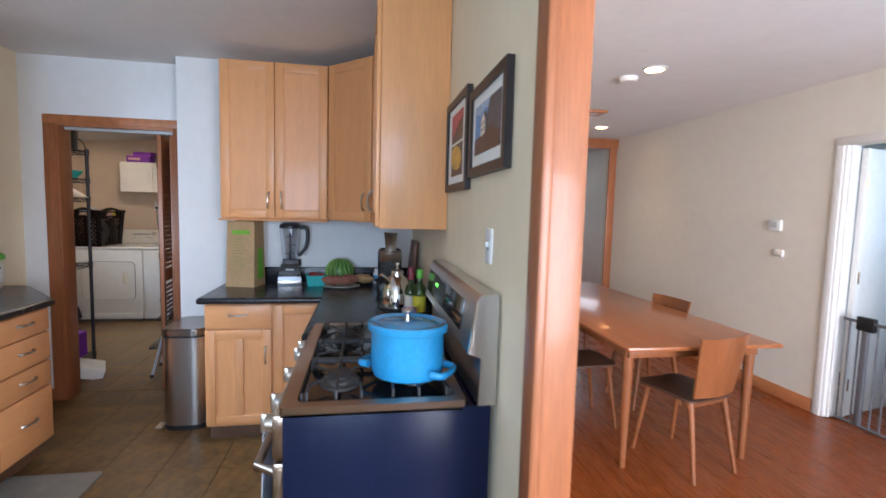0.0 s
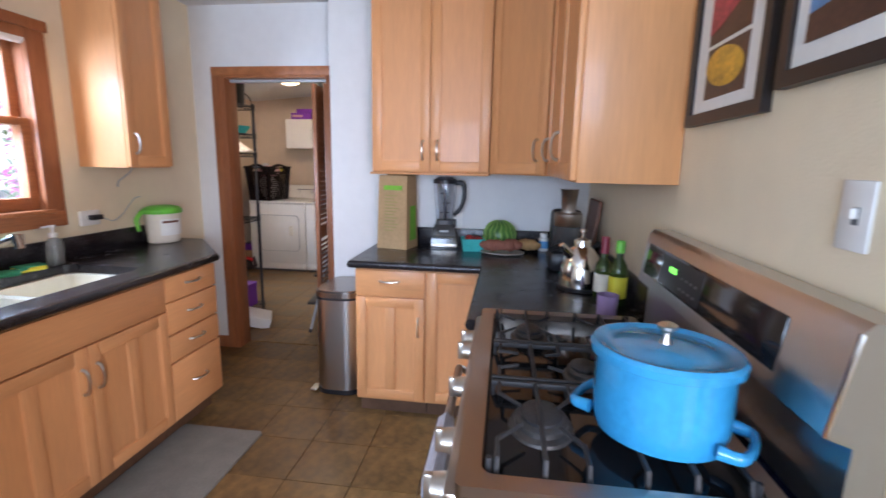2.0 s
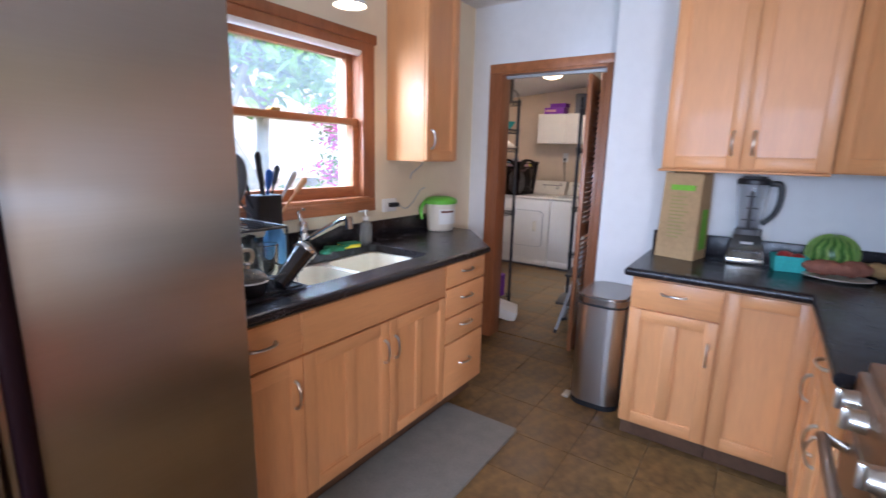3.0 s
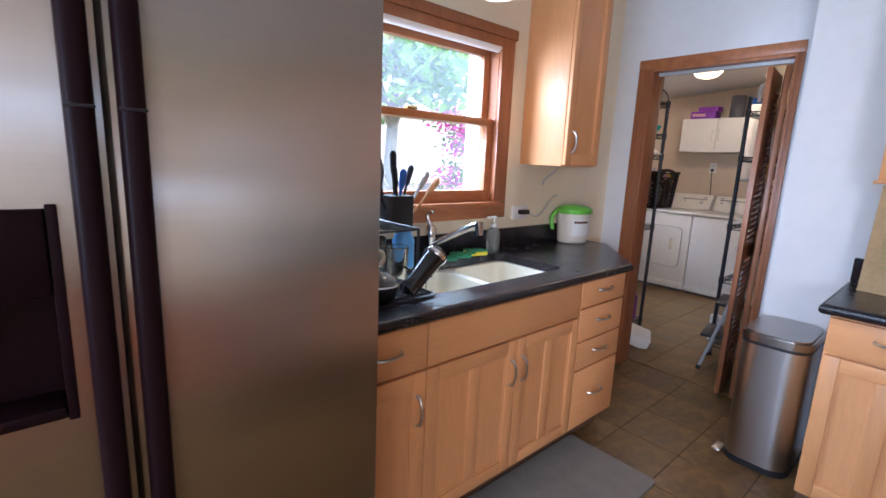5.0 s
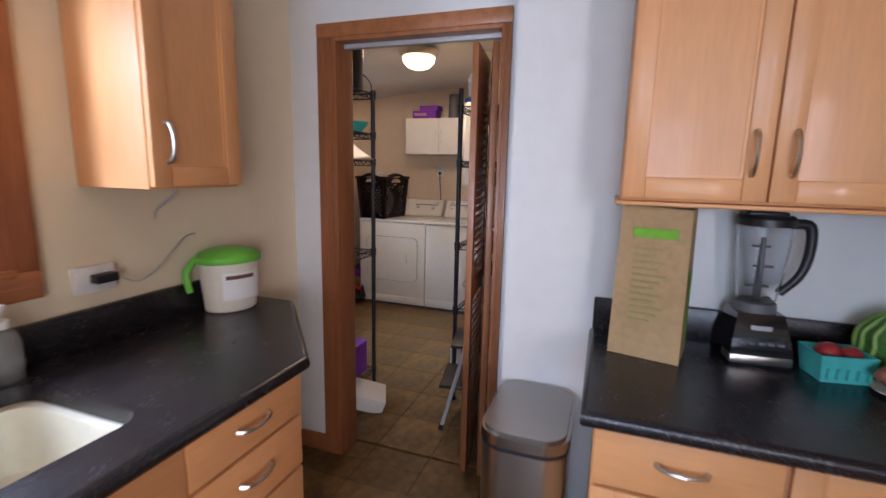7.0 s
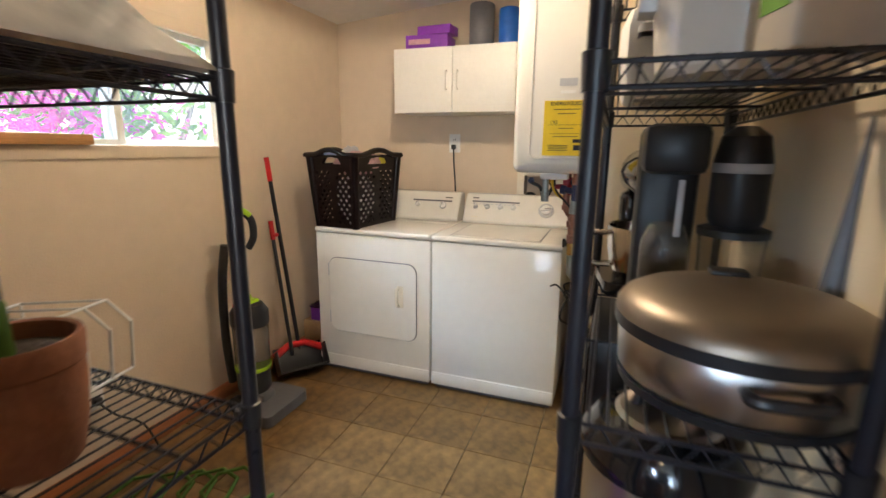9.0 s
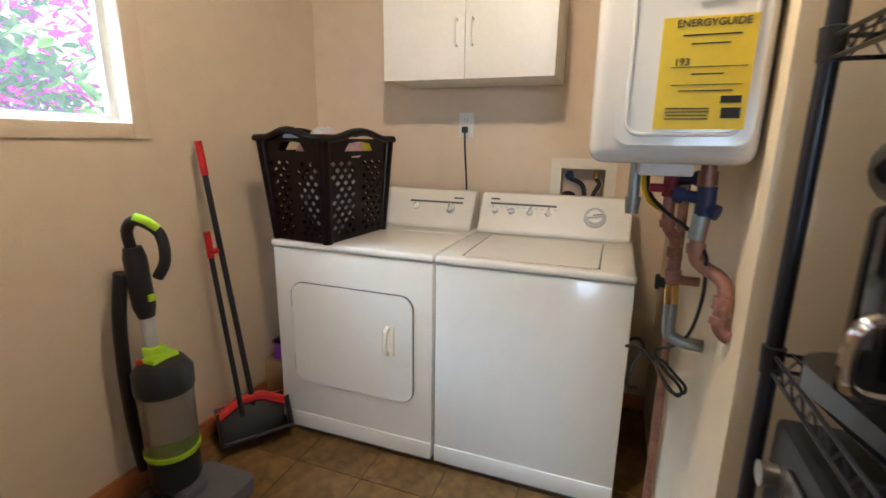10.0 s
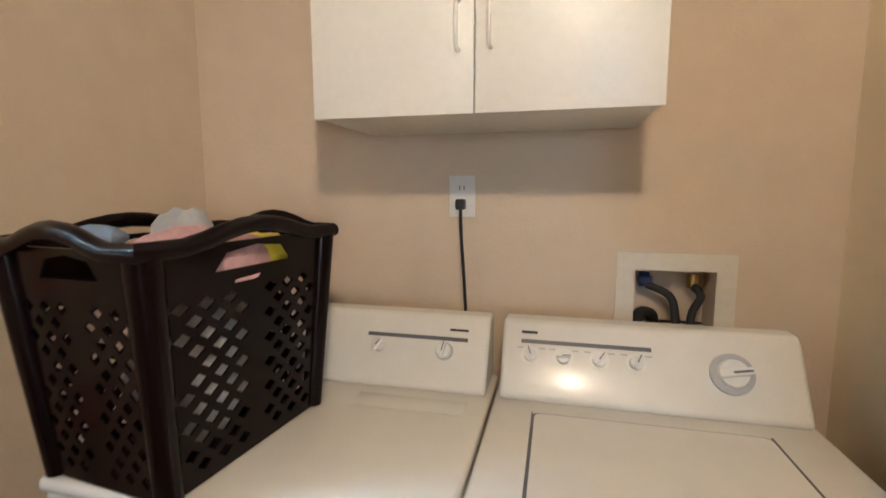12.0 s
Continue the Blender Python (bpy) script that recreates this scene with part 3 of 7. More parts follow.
part("casing", Geo().box(-2.6, 6.45, 1.33, -2.585, 6.52, 1.96, 0.004).box(-2.6, 5.30, 1.33, -2.585, 5.37, 1.96, 0.004).box(-2.6, 5.37, 1.9, -2.585, 6.45, 1.96, 0.004).box(-2.6, 5.37, 1.33, -2.585, 6.45, 1.385, 0.004), "laundry_wall", w)
for name, x, y0, y1 in (("fixed_sash", -2.66, 5.87, 6.45), ("sliding_sash", -2.63, 5.37, 5.92)):
    s = part(name, Geo().box(x - 0.015, y0, 1.38, x + 0.015, y0 + 0.035, 1.91, 0.003).box(x - 0.015, y1 - 0.035, 1.38, x + 0.015, y1, 1.91, 0.003)
             .box(x - 0.015, y0 + 0.035, 1.875, x + 0.015, y1 - 0.035, 1.91, 0.003).box(x - 0.015, y0 + 0.035, 1.38, x + 0.015, y1 - 0.035, 1.41, 0.003), "white", w)
    p = part("pane", Geo().box(x - 0.003, y0 + 0.035, 1.41, x + 0.003, y1 - 0.035, 1.875), "window_glass", s)
    p.visible_shadow = False
part("latch", Geo().box(-2.615, 5.885, 1.62, -2.6, 5.91, 1.68, 0.004), "white", w)

# ---- cabinets ----
def pull(parent, x, z, upright, length=0.105):
    """An arched nickel pull on a face at y = 0 that looks to -y."""
    g = Geo()
    pts = [(-length / 2, 0.0), (-length / 2 + 0.006, -0.016), (-length / 4, -0.026), (0, -0.029), (length / 4, -0.026), (length / 2 - 0.006, -0.016), (length / 2, 0.0)]
    g.tube([(x, d - 0.02, z + s) if upright else (x + s, d - 0.02, z) for s, d in pts], [0.007, 0.006, 0.005, 0.005, 0.005, 0.006, 0.007], 8)
    return part("handle", g, "nickel", parent, "arched satin nickel handle")


def front(parent, name, x0, x1, z0, z1, panels=1, slab=False, handle=None, material="maple"):
    """A door or drawer front of 2 cm that stands on a face at y = 0; handle: (x, z, upright)."""
    g = Geo()
    x0, x1, z0, z1 = x0 + 0.002, x1 - 0.002, z0 + 0.002, z1 - 0.002
    if slab:
        g.box(x0, -0.02, z0, x1, -0.001, z1, 0.004)
    else:
        s = 0.055
        g.box(x0 + s - 0.005, -0.011, z0 + s - 0.005, x1 - s + 0.005, -0.002, z1 - s + 0.005)
    d = part(name, g, material, parent)
    if not slab:
        for a in (x0, x1 - s):
            part("stile", Geo().box(a, -0.02, z0, a + s, -0.001, z1, 0.003), material, d)
        for a in (z0, z1 - s):
            part("rail", Geo().box(x0 + s, -0.02, a, x1 - s, -0.001, a + s, 0.003), "maple_h", d)
        if panels == 2:
            c = (x0 + x1) / 2
            part("mullion", Geo().box(c - s / 2, -0.02, z0 + s, c + s / 2, -0.001, z1 - s, 0.003), material, d)
        e, f = s + 0.0002, s + 0.008
        part("bead", Geo().prism([(x0 + e, z0 + e), (x1 - e, z0 + e), (x1 - e, z1 - e), (x0 + e, z1 - e)], -0.0145, -0.0105,
                                 [[(x0 + f, z0 + f), (x1 - f, z0 + f), (x1 - f, z1 - f), (x0 + f, z1 - f)]], m=UPX), material, d)
    if handle:
        pull(d, *handle)
    return d


def base_cabinet(label, m, w, depth=0.6, poly=None):
    c = thing("base_cabinet", label, "cabinet", m, "kitchen base cabinets")
    if poly:
        part("body", Geo().box(0, 0, 0.1, w, 0.018, 0.866).box(0, 0.018, 0.1, 0.018, depth, 0.866).box(w - 0.018, 0.018, 0.1, w, depth, 0.866).box(0.018, 0.018, 0.1, w - 0.018, depth, 0.118), "maple", c)
    else:
        part("body", Geo().box(0, 0, 0.1, w, depth, 0.868, 0.002), "maple", c)
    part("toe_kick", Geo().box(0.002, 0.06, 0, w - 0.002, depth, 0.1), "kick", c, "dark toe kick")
    return c


WEST = lambda y: pose(-0.65, y, 0, 0, 0, 90)
c = base_cabinet("maple base cabinet with a drawer and a door beside the fridge", WEST(1.92), 0.323)
front(c, "drawer", 0, 0.323, 0.70, 0.86, slab=True, handle=(0.16, 0.785, False), material="maple_h")
front(c, "door", 0, 0.323, 0.115, 0.695, handle=(0.285, 0.56, True))
c = base_cabinet("maple sink base cabinet with two panelled doors", WEST(2.243), 0.907, poly=True)
front(c, "false_front", 0, 0.907, 0.70, 0.86, slab=True, material="maple_h")
front(c, "door", 0, 0.469, 0.115, 0.695, 2, handle=(0.435, 0.56, True))
front(c, "door", 0.469, 0.907, 0.115, 0.695, 2, handle=(0.503, 0.56, True))
c = base_cabinet("maple base cabinet with four drawers", WEST(3.15), 0.39)
for z0, z1 in ((0.735, 0.86), (0.57, 0.73), (0.425, 0.565), (0.115, 0.42)):
    front(c, "drawer", 0, 0.39, z0, z1, slab=True, handle=(0.195, (z0 + z1) / 2 + 0.01, False), material="maple_h")
NORTH = lambda x: pose(x, 3.57, 0)
c = base_cabinet("maple base cabinet with a drawer over a two-panel door", NORTH(0.18), 0.39, 0.575)
front(c, "drawer", 0, 0.385, 0.715, 0.86, slab=True, handle=(0.19, 0.80, False), material="maple_h")
front(c, "door", 0, 0.385, 0.115, 0.71, 2, handle=(0.35, 0.55, True))
c = base_cabinet("maple corner base cabinet with a folding door", NORTH(0.57), 0.9, 0.575)
front(c, "door", 0.003, 0.318, 0.115, 0.86)
EAST = lambda y: pose(0.905, y, 0, 0, 0, -90)
c = base_cabinet("maple base cabinet facing the sink, beside the corner", EAST(3.568), 0.29, 0.57)
front(c, "door", 0.024, 0.288, 0.115, 0.86, handle=(0.235, 0.60, True))
c = base_cabinet("maple base cabinet with a drawer and a door beside the range", EAST(3.276), 0.585, 0.57)
front(c, "drawer", 0.004, 0.58, 0.715, 0.86, slab=True, handle=(0.20, 0.79, False), material="maple_h")
front(c, "door", 0.004, 0.292, 0.115, 0.71, handle=(0.255, 0.55, True))
front(c, "door", 0.292, 0.58, 0.115, 0.71, handle=(0.33, 0.55, True))
solo("end_panel", Geo().box(-1.244, 3.542, 0.1, -0.70, 3.558, 0.868, 0.002).box(-1.244, 3.56, 0.5, -1.21, 3.97, 0.868, 0.002), "maple", "maple end panel carrying the clipped counter end", "panel")

# counters: black laminate, clipped corner, hole for the sink
SINK = rrect(-1.135, 2.35, -0.735, 3.145, 0.05)
t = thing("west_countertop", "black speckled laminate counter with a clipped corner", "countertop")
part("slab", Geo().prism([(-1.248, 1.915), (-0.615, 1.915), (-0.615, 3.535), (-1.01, 3.98), (-1.248, 3.98)], 0.87, 0.91, [SINK])
     .tube([(-0.615, 1.92, 0.89), (-0.615, 3.535, 0.89), (-1.01, 3.98, 0.89)], 0.02, 12), "counter", t)
part("backsplash", Geo().box(-1.25, 1.915, 0.908, -1.228, 3.98, 1.02, 0.006), "counter", t)
t = thing("corner_countertop", "black speckled laminate L-shaped counter", "countertop")
part("slab", Geo().prism([(0.16, 3.53), (0.87, 3.53), (0.87, 2.69), (1.478, 2.69), (1.478, 4.148), (0.16, 4.148)], 0.87, 0.91)
     .tube([(0.16, 4.14, 0.89), (0.16, 3.53, 0.89), (0.87, 3.53, 0.89), (0.87, 2.695, 0.89)], 0.02, 12), "counter", t)
part("backsplash", Geo().box(0.15, 4.128, 0.908, 1.456, 4.15, 1.02, 0.006).box(1.456, 2.69, 0.908, 1.478, 4.15, 1.02, 0.006), "counter", t)

# sink
s = thing("kitchen_sink", "cream enamel double-bowl kitchen sink", "sink")
bowls = (rrect(-1.115, 2.372, -0.755, 2.72, 0.06), rrect(-1.115, 2.76, -0.755, 3.125, 0.06))
part("rim", Geo().prism(rrect(-1.145, 2.34, -0.725, 3.155, 0.05), 0.84, 0.868, bowls), "almond", s)
for loop in bowls:
    g = Geo()
    cx, cy = sum(p[0] for p in loop) / len(loop), sum(p[1] for p in loop) / len(loop)
    n = len(loop)
    rings = [(1.0, 0.868), (0.97, 0.80), (0.93, 0.715), (0.85, 0.70), (0.3, 0.695)]
    vs = [(cx + k * (x - cx), cy + k * (y - cy), z) for k, z in rings for x, y in loop]
    fs = [(i * n + j, i * n + (j + 1) % n, (i + 1) * n + (j + 1) % n, (i + 1) * n + j) for i in range(len(rings) - 1) for j in range(n)]
    g.add(vs, fs + [tuple((len(rings) - 1) * n + j for j in range(n))])
    part("bowl", g, "almond", s)
    part("drain", Geo().lathe([(0.0, 0), (0.03, 0), (0.043, 0.004), (0.045, 0.0)], (cx, cy, 0.697)), "chrome", s, "chrome drain")
f = thing("kitchen_faucet", "chrome single-lever kitchen faucet", "faucet", pose(-1.185, 2.70, 0.912))
part("body", Geo().lathe([(0.034, 0), (0.034, 0.01), (0.024, 0.02), (0.022, 0.09), (0.026, 0.10), (0.026, 0.15), (0.018, 0.165), (0, 0.168)]), "chrome", f)
part("spout", Geo().tube([(0.01, 0, 0.07), (0.10, 0.03, 0.125), (0.2, 0.06, 0.18), (0.235, 0.07, 0.192)], [0.014, 0.015, 0.017, 0.018], 12, soft=5)
     .rod((0.24, 0.072, 0.205), (0.245, 0.074, 0.15), 0.021, 0.017), "chrome", f)
part("lever", Geo().tube([(0, 0, 0.16), (-0.015, -0.01, 0.20), (-0.012, -0.012, 0.225), (0.03, -0.015, 0.23)], [0.012, 0.01, 0.009, 0.007], 10, soft=5), "chrome", f)


# ---- wall cabinets ----
def wall_cabinet(label, m, w, depth, z0=1.375, z1=2.385):
    c = thing("wall_cabinet", label, "cabinet", m, "kitchen wall cabinets")
    part("body", Geo().box(0, 0, z0, w, depth, z1, 0.002), "maple", c)
    return c


c = wall_cabinet("maple wall cabinet with two panelled doors", pose(0.2, 3.85, 0), 0.672, 0.298)
front(c, "door", 0, 0.336, 1.38, 2.38, handle=(0.295, 1.50, True))
front(c, "door", 0.336, 0.672, 1.38, 2.38, handle=(0.378, 1.50, True))
part("light_rail", Geo().box(-0.012, -0.026, 1.362, 0.672, 0.298, 1.374, 0.004), "maple_h", c)
c = thing("wall_cabinet", "maple diagonal corner wall cabinet", "cabinet", group="kitchen wall cabinets")
part("body", Geo().prism([(0.875, 3.85), (1.18, 3.54), (1.477, 3.54), (1.477, 4.147), (0.875, 4.147)], 1.375, 2.385), "maple", c)
a = math.degrees(math.atan2(3.54 - 3.85, 1.18 - 0.875))
L = math.hypot(0.305, 0.31)
dd = front(c, "door", 0.02, L - 0.02, 1.38, 2.38, handle=(L - 0.075, 1.50, True))
dd.matrix_basis = pose(0.875, 3.85, 0, 0, 0, a)
c = wall_cabinet("maple wall cabinet with a plain side over the range counter", pose(1.18, 3.538, 0, 0, 0, -90), 0.87, 0.297)
front(c, "door", 0.0, 0.435, 1.38, 2.38, handle=(0.06, 1.50, True))
front(c, "door", 0.435, 0.868, 1.38, 2.38, handle=(0.49, 1.50, True))
c = wall_cabinet("single-door maple wall cabinet beside the window", pose(-0.97, 3.384, 0, 0, 0, 90), 0.312, 0.278)
front(c, "door", 0, 0.312, 1.38, 2.38, handle=(0.045, 1.50, True))
part("cable", Geo().tube([(0.26, 0.20, 1.376), (0.262, 0.22, 1.345), (0.245, 0.25, 1.315), (0.225, 0.268, 1.29), (0.225, 0.275, 1.26)], 0.0035, 6, soft=5), "light_grey", c)

# ---- refrigerator: steel side-by-side with dark handles and an ice dispenser ----
r = thing("refrigerator", "stainless steel side-by-side refrigerator with dark handles", "refrigerator", pose(-0.40, 0.99, 0, 0, 0, 90))
part("body", Geo().box(0.005, 0.085, 0.02, 0.905, 0.84, 1.76, 0.006), "grey", r, "grey textured steel case")
part("base_grille", Geo().box(0.02, 0.05, 0.0, 0.89, 0.1, 0.09, 0.004), "black", r)
hole = [(0.07, 0.965), (0.345, 0.965), (0.345, 1.29), (0.07, 1.29)]
fd = part("freezer_door", Geo().prism([(0.0, 0.1), (0.416, 0.1), (0.416, 1.78), (0.0, 1.78)], 0.0, 0.08, [hole], m=UPX), "steel", r)
dp = part("ice_dispenser", Geo().box(0.07, 0.07, 0.965, 0.345, 0.078, 1.29), "dispenser", fd, "dark ice and water dispenser")
part("dispenser_hood", Geo().box(0.075, -0.006, 1.16, 0.337, 0.068, 1.29, 0.006), "dispenser", fd)
part("drip_tray", Geo().box(0.075, -0.006, 0.965, 0.337, 0.068, 0.985, 0.005), "dispenser", fd)
for x0, x1 in ((0.062, 0.074), (0.338, 0.352)):
    part("dispenser_trim", Geo().box(x0, -0.003, 0.96, x1, 0.069, 1.296, 0.002), "dispenser", fd)
part("ice_spout", Geo().rod((0.2, 0.04, 1.165), (0.2, 0.04, 1.09), 0.016, 0.012), "dispenser", fd)
part("control_pad", Geo().box(0.12, -0.009, 1.19, 0.27, -0.005, 1.245, 0.002), "black", dp)
part("badge", Geo().box(0.16, -0.0095, 1.262, 0.24, -0.005, 1.272, 0.001), "light_grey", dp)
rd = part("fridge_door", Geo().box(0.423, 0, 0.1, 0.91, 0.08, 1.78, 0.012), "steel", r)
for ob, x in ((fd, 0.389), (rd, 0.452)):
    part("handle", Geo().box(x - 0.019, -0.035, 0.3, x + 0.017, 0.002, 1.775, 0.013, 3), "dispenser", ob, "dark full-height handle")
    part("handle_trim", Geo().box(x - 0.0195, -0.0358, 1.432, x + 0.0175, -0.03, 1.437, 0.002), "black", ob)

# ---- gas range ----
R = thing("gas_range", "stainless steel gas range with black enamel sides", "stove", pose(0.89, 2.68, 0.035, 0, 0, -90) @ Matrix.Diagonal((1.145, 0.945, 1, 1)))
W = 0.76
part("side_panel", Geo().box(W - 0.006, 0.03, 0.05, W, 0.6, 0.905, 0.002), "enamel", R, "glossy black side panel")
part("side_panel", Geo().box(0.0, 0.03, 0.05, 0.006, 0.6, 0.905, 0.002), "enamel", R, "glossy black side panel")
part("body", Geo().box(0.006, 0.035, -0.035, W - 0.006, 0.6, 0.895), "enamel", R)
part("oven_door", Geo().box(0.01, 0.0, 0.24, W - 0.01, 0.035, 0.77, 0.008), "steel", R)
part("oven_window", Geo().box(0.12, -0.003, 0.36, W - 0.12, 0.005, 0.62, 0.004), "black_gloss", R)
part("warming_drawer", Geo().box(0.01, 0.0, 0.06, W - 0.01, 0.035, 0.23, 0.008), "steel", R)
part("knob_panel", Geo().box(0.006, 0.0, 0.78, W - 0.006, 0.05, 0.90, 0.01), "steel", R)
part("cooktop_rim", Geo().prism(rrect(0.0, 0.02, W, 0.53, 0.012), 0.896, 0.922, [rrect(0.035, 0.06, W - 0.03, 0.50, 0.02)]), "steel", R)
part("cooktop", Geo().box(0.03, 0.05, 0.895, W - 0.025, 0.51, 0.906, 0.002), "cooktop_gloss", R, "glossy black enamel cooktop")
for x in (0.07, 0.16, 0.36, 0.56, 0.68):
    k = part("knob", Geo().rod((x, 0.0, 0.845), (x, -0.03, 0.845), 0.026, 0.022, 20).box(x - 0.006, -0.045, 0.82, x + 0.006, -0.028, 0.87, 0.003), "nickel", R)
part("oven_handle", Geo().tube([(0.06, 0, 0.72), (0.06, -0.05, 0.735), (W - 0.06, -0.05, 0.735), (W - 0.06, 0, 0.72)], 0.013, 12), "steel", R)
for cx, cy, rr in ((0.18, 0.17, 0.045), (0.18, 0.40, 0.036), (0.38, 0.29, 0.04), (0.58, 0.17, 0.052), (0.58, 0.40, 0.036)):
    b = part("burner", Geo().lathe([(rr * 1.25, 0), (rr * 1.2, 0.006), (rr, 0.010), (rr, 0.02), (rr * 0.9, 0.024), (0, 0.026)], (cx, cy, 0.905)), "burner", R)
    part("burner_cap", Geo().lathe([(rr * 0.8, 0), (rr * 0.8, 0.006), (rr * 0.7, 0.009), (0, 0.010)], (cx, cy, 0.930)), "iron", b)
Z_GRATE = 0.938
for x0, x1, ends in ((0.045, 0.285, (1,)), (0.291, 0.474, (0, 1)), (0.48, 0.72, (0,))):
    g = Geo()
    for k in ends:
        x = (x0 + 0.006, x1 - 0.006)[k]
        g.box(x - 0.005, 0.068, Z_GRATE - 0.009, x + 0.005, 0.495, Z_GRATE + 0.004, 0.003)
    xm = (x0 + x1) / 2
    for y in (0.165, 0.40):
        g.tube([(x0, y, 0.909), (x0 + 0.006, y, Z_GRATE), (xm, y, Z_GRATE + 0.003), (x1 - 0.006, y, Z_GRATE), (x1, y, 0.909)], 0.0048, 8)
    for y, yc in ((0.085, 0.13), (0.235, 0.20), (0.325, 0.365), (0.48, 0.435)):
        for k in (0, 1):
            xe, d = ((x0, 1), (x1, -1))[k]
            g.tube([(xe, y, 0.909), (xe + 0.006 * d, y, Z_GRATE), (xe + 0.05 * d, y, Z_GRATE), (xm - 0.028 * d, yc, Z_GRATE + 0.002)], [0.0045, 0.0048, 0.0045, 0.0035], 7)
    for y in (0.072, 0.49):
        for x in (x0 + 0.006, x1 - 0.006):
            g.rod((x, y, 0.907), (x, y, Z_GRATE), 0.005, n=8)
    part("grate", g, "iron", R, "black cast iron grate")
# backguard: a display housing that stands out over a recessed lower panel
prof = [(0.562, 0.905), (0.566, 1.035), (0.53, 1.047), (0.553, 1.192), (0.566, 1.205), (0.614, 1.205), (0.614, 0.905)]
g = Geo()
for x in (0.0, W):
    g.v += [(x, y, z) for y, z in prof]
n = len(prof)
g.f += [tuple(range(n)), tuple(range(n, 2 * n))] + [(i, (i + 1) % n, n + (i + 1) % n, n + i) for i in range(n)]
part("backguard", g, "steel_v", R)
part("end_bead", Geo().tube([(W - 0.001, 0.53, 1.048), (W - 0.001, 0.553, 1.191)], 0.0035, 8), "chrome", R, "bright edge of the housing")
tilt = pose(0, 0.53, 1.047, math.degrees(math.atan2(-0.023, 0.145)), 0, 0)
dpl = part("display", Geo().box(0.03, -0.003, 0.03, 0.64, 0.004, 0.122, 0.002, m=tilt), "black_gloss", R, "dark glass control display")


def writing(text, size, material, parent, m, name="lettering", depth=0.0006):
    cu = bpy.data.curves.new("lettering", "FONT")
    cu.body, cu.size, cu.extrude, cu.align_x, cu.align_y = text, size, depth, "CENTER", "CENTER"
    ob = bpy.data.objects.new("lettering", cu)
    scene.collection.objects.link(ob)
    bpy.context.view_layer.update()
    me = bpy.data.meshes.new_from_object(ob)
    bpy.data.objects.remove(ob)
    me.materials.clear()
    me.materials.append(M[material])
    made = new(name, me)
    made.parent, made.matrix_basis = parent, m
    return made


writing("10:35", 0.02, "led", dpl, tilt @ pose(0.225, -0.004, 0.085, 90, 0, 0), "clock_digits")
g = Geo()
for i in range(4):
    for j in range(2):
        g.box(0.275 + 0.024 * i, -0.004, 0.05 + 0.026 * j, 0.287 + 0.024 * i, -0.003, 0.056 + 0.026 * j, m=tilt)
part("key_marks", g, "grey", dpl)
part("key_panel", Geo().box(0.15, -0.0036, 0.036, 0.38, -0.0025, 0.116, 0.001, m=tilt), "black", dpl)
vs, fs = [], []
for i in range(13):
    x = 0.36 + 0.24 * i / 12
    wob = 0.006 * math.sin(i * 1.9)
    for y, z in ((-0.034, 0.50), (-0.034, 0.735), (-0.05, 0.753), (-0.068, 0.735), (-0.07 + wob, 0.42), (-0.074 + wob, 0.42), (-0.072, 0.738), (-0.05, 0.757), (-0.03, 0.738), (-0.03, 0.50)):
        vs.append((x, y, z))
k = 10
for i in range(12):
    for j in range(k):
        fs.append((i * k + j, i * k + (j + 1) % k, (i + 1) * k + (j + 1) % k, (i + 1) * k + j))
fs += [tuple(range(k)), tuple(12 * k + j for j in range(k))]
solo("kitchen_towel", Geo().add(vs, fs), "towel", "pale striped kitchen towel over the oven handle", "towel", pose(0.89, 2.66, 0.035, 0, 0, -90))

# ---- on the kitchen counters ----
def paper_bag():
    t = thing("paper_bag", "tall brown paper grocery bag with green print", "bag", pose(0.315, 3.985, 0.911, 0, 0, -13))
    w, d, h = 0.098, 0.085, 0.445
    vs = [(-w, -d, 0), (w, -d, 0), (w, d, 0), (-w, d, 0), (-w * 0.93, -d * 0.8, h), (w * 0.95, -d * 0.75, h - 0.006), (w * 0.95, d * 0.8, h), (-w * 0.93, d * 0.8, h + 0.004),
          (w * 1.0, -0.01, h * 0.5), (w * 0.86, 0.0, h - 0.01), (-w * 0.86, 0.0, h - 0.004), (-w, 0.0, h * 0.5), (-0.02, -d * 0.92, 0.10), (-0.02, -d * 0.745, h - 0.003)]
    part("body", Geo().add(vs, [(0, 3, 2, 1), (0, 1, 12), (1, 5, 13, 12), (0, 12, 13, 4), (3, 7, 6, 2), (1, 2, 8), (1, 8, 9, 5), (2, 6, 9, 8), (0, 4, 10, 11), (0, 11, 3), (3, 11, 10, 7)]), "kraft", t)
    part("pleat", Geo().box(-0.003, -d * 0.86, 0.09, 0.003, -d * 0.83, h - 0.02), "kraft", t)
    part("print", Geo().box(-0.055, -d * 0.87, 0.355, 0.062, -d * 0.78, 0.382), "green_print", t, "green printed band")
    g = Geo()
    for i in range(12):
        z = 0.11 + 0.019 * i
        g.box(-0.05, -d * (1.005 - 0.2 * z / h), z, -0.05 + 0.06 + 0.04 * ((i * 7) % 5) / 5, -d * (0.96 - 0.2 * z / h), z + 0.006)
    part("print", g, "faint_print", t)
    part("side_print", Geo().add([(w * 1.006, -0.035, 0.05), (w * 1.006, 0.06, 0.05), (w * 1.006, 0.045, 0.26), (w * 1.006, -0.03, 0.26)], [(0, 1, 2, 3)]), "green_print", t)


def blender():
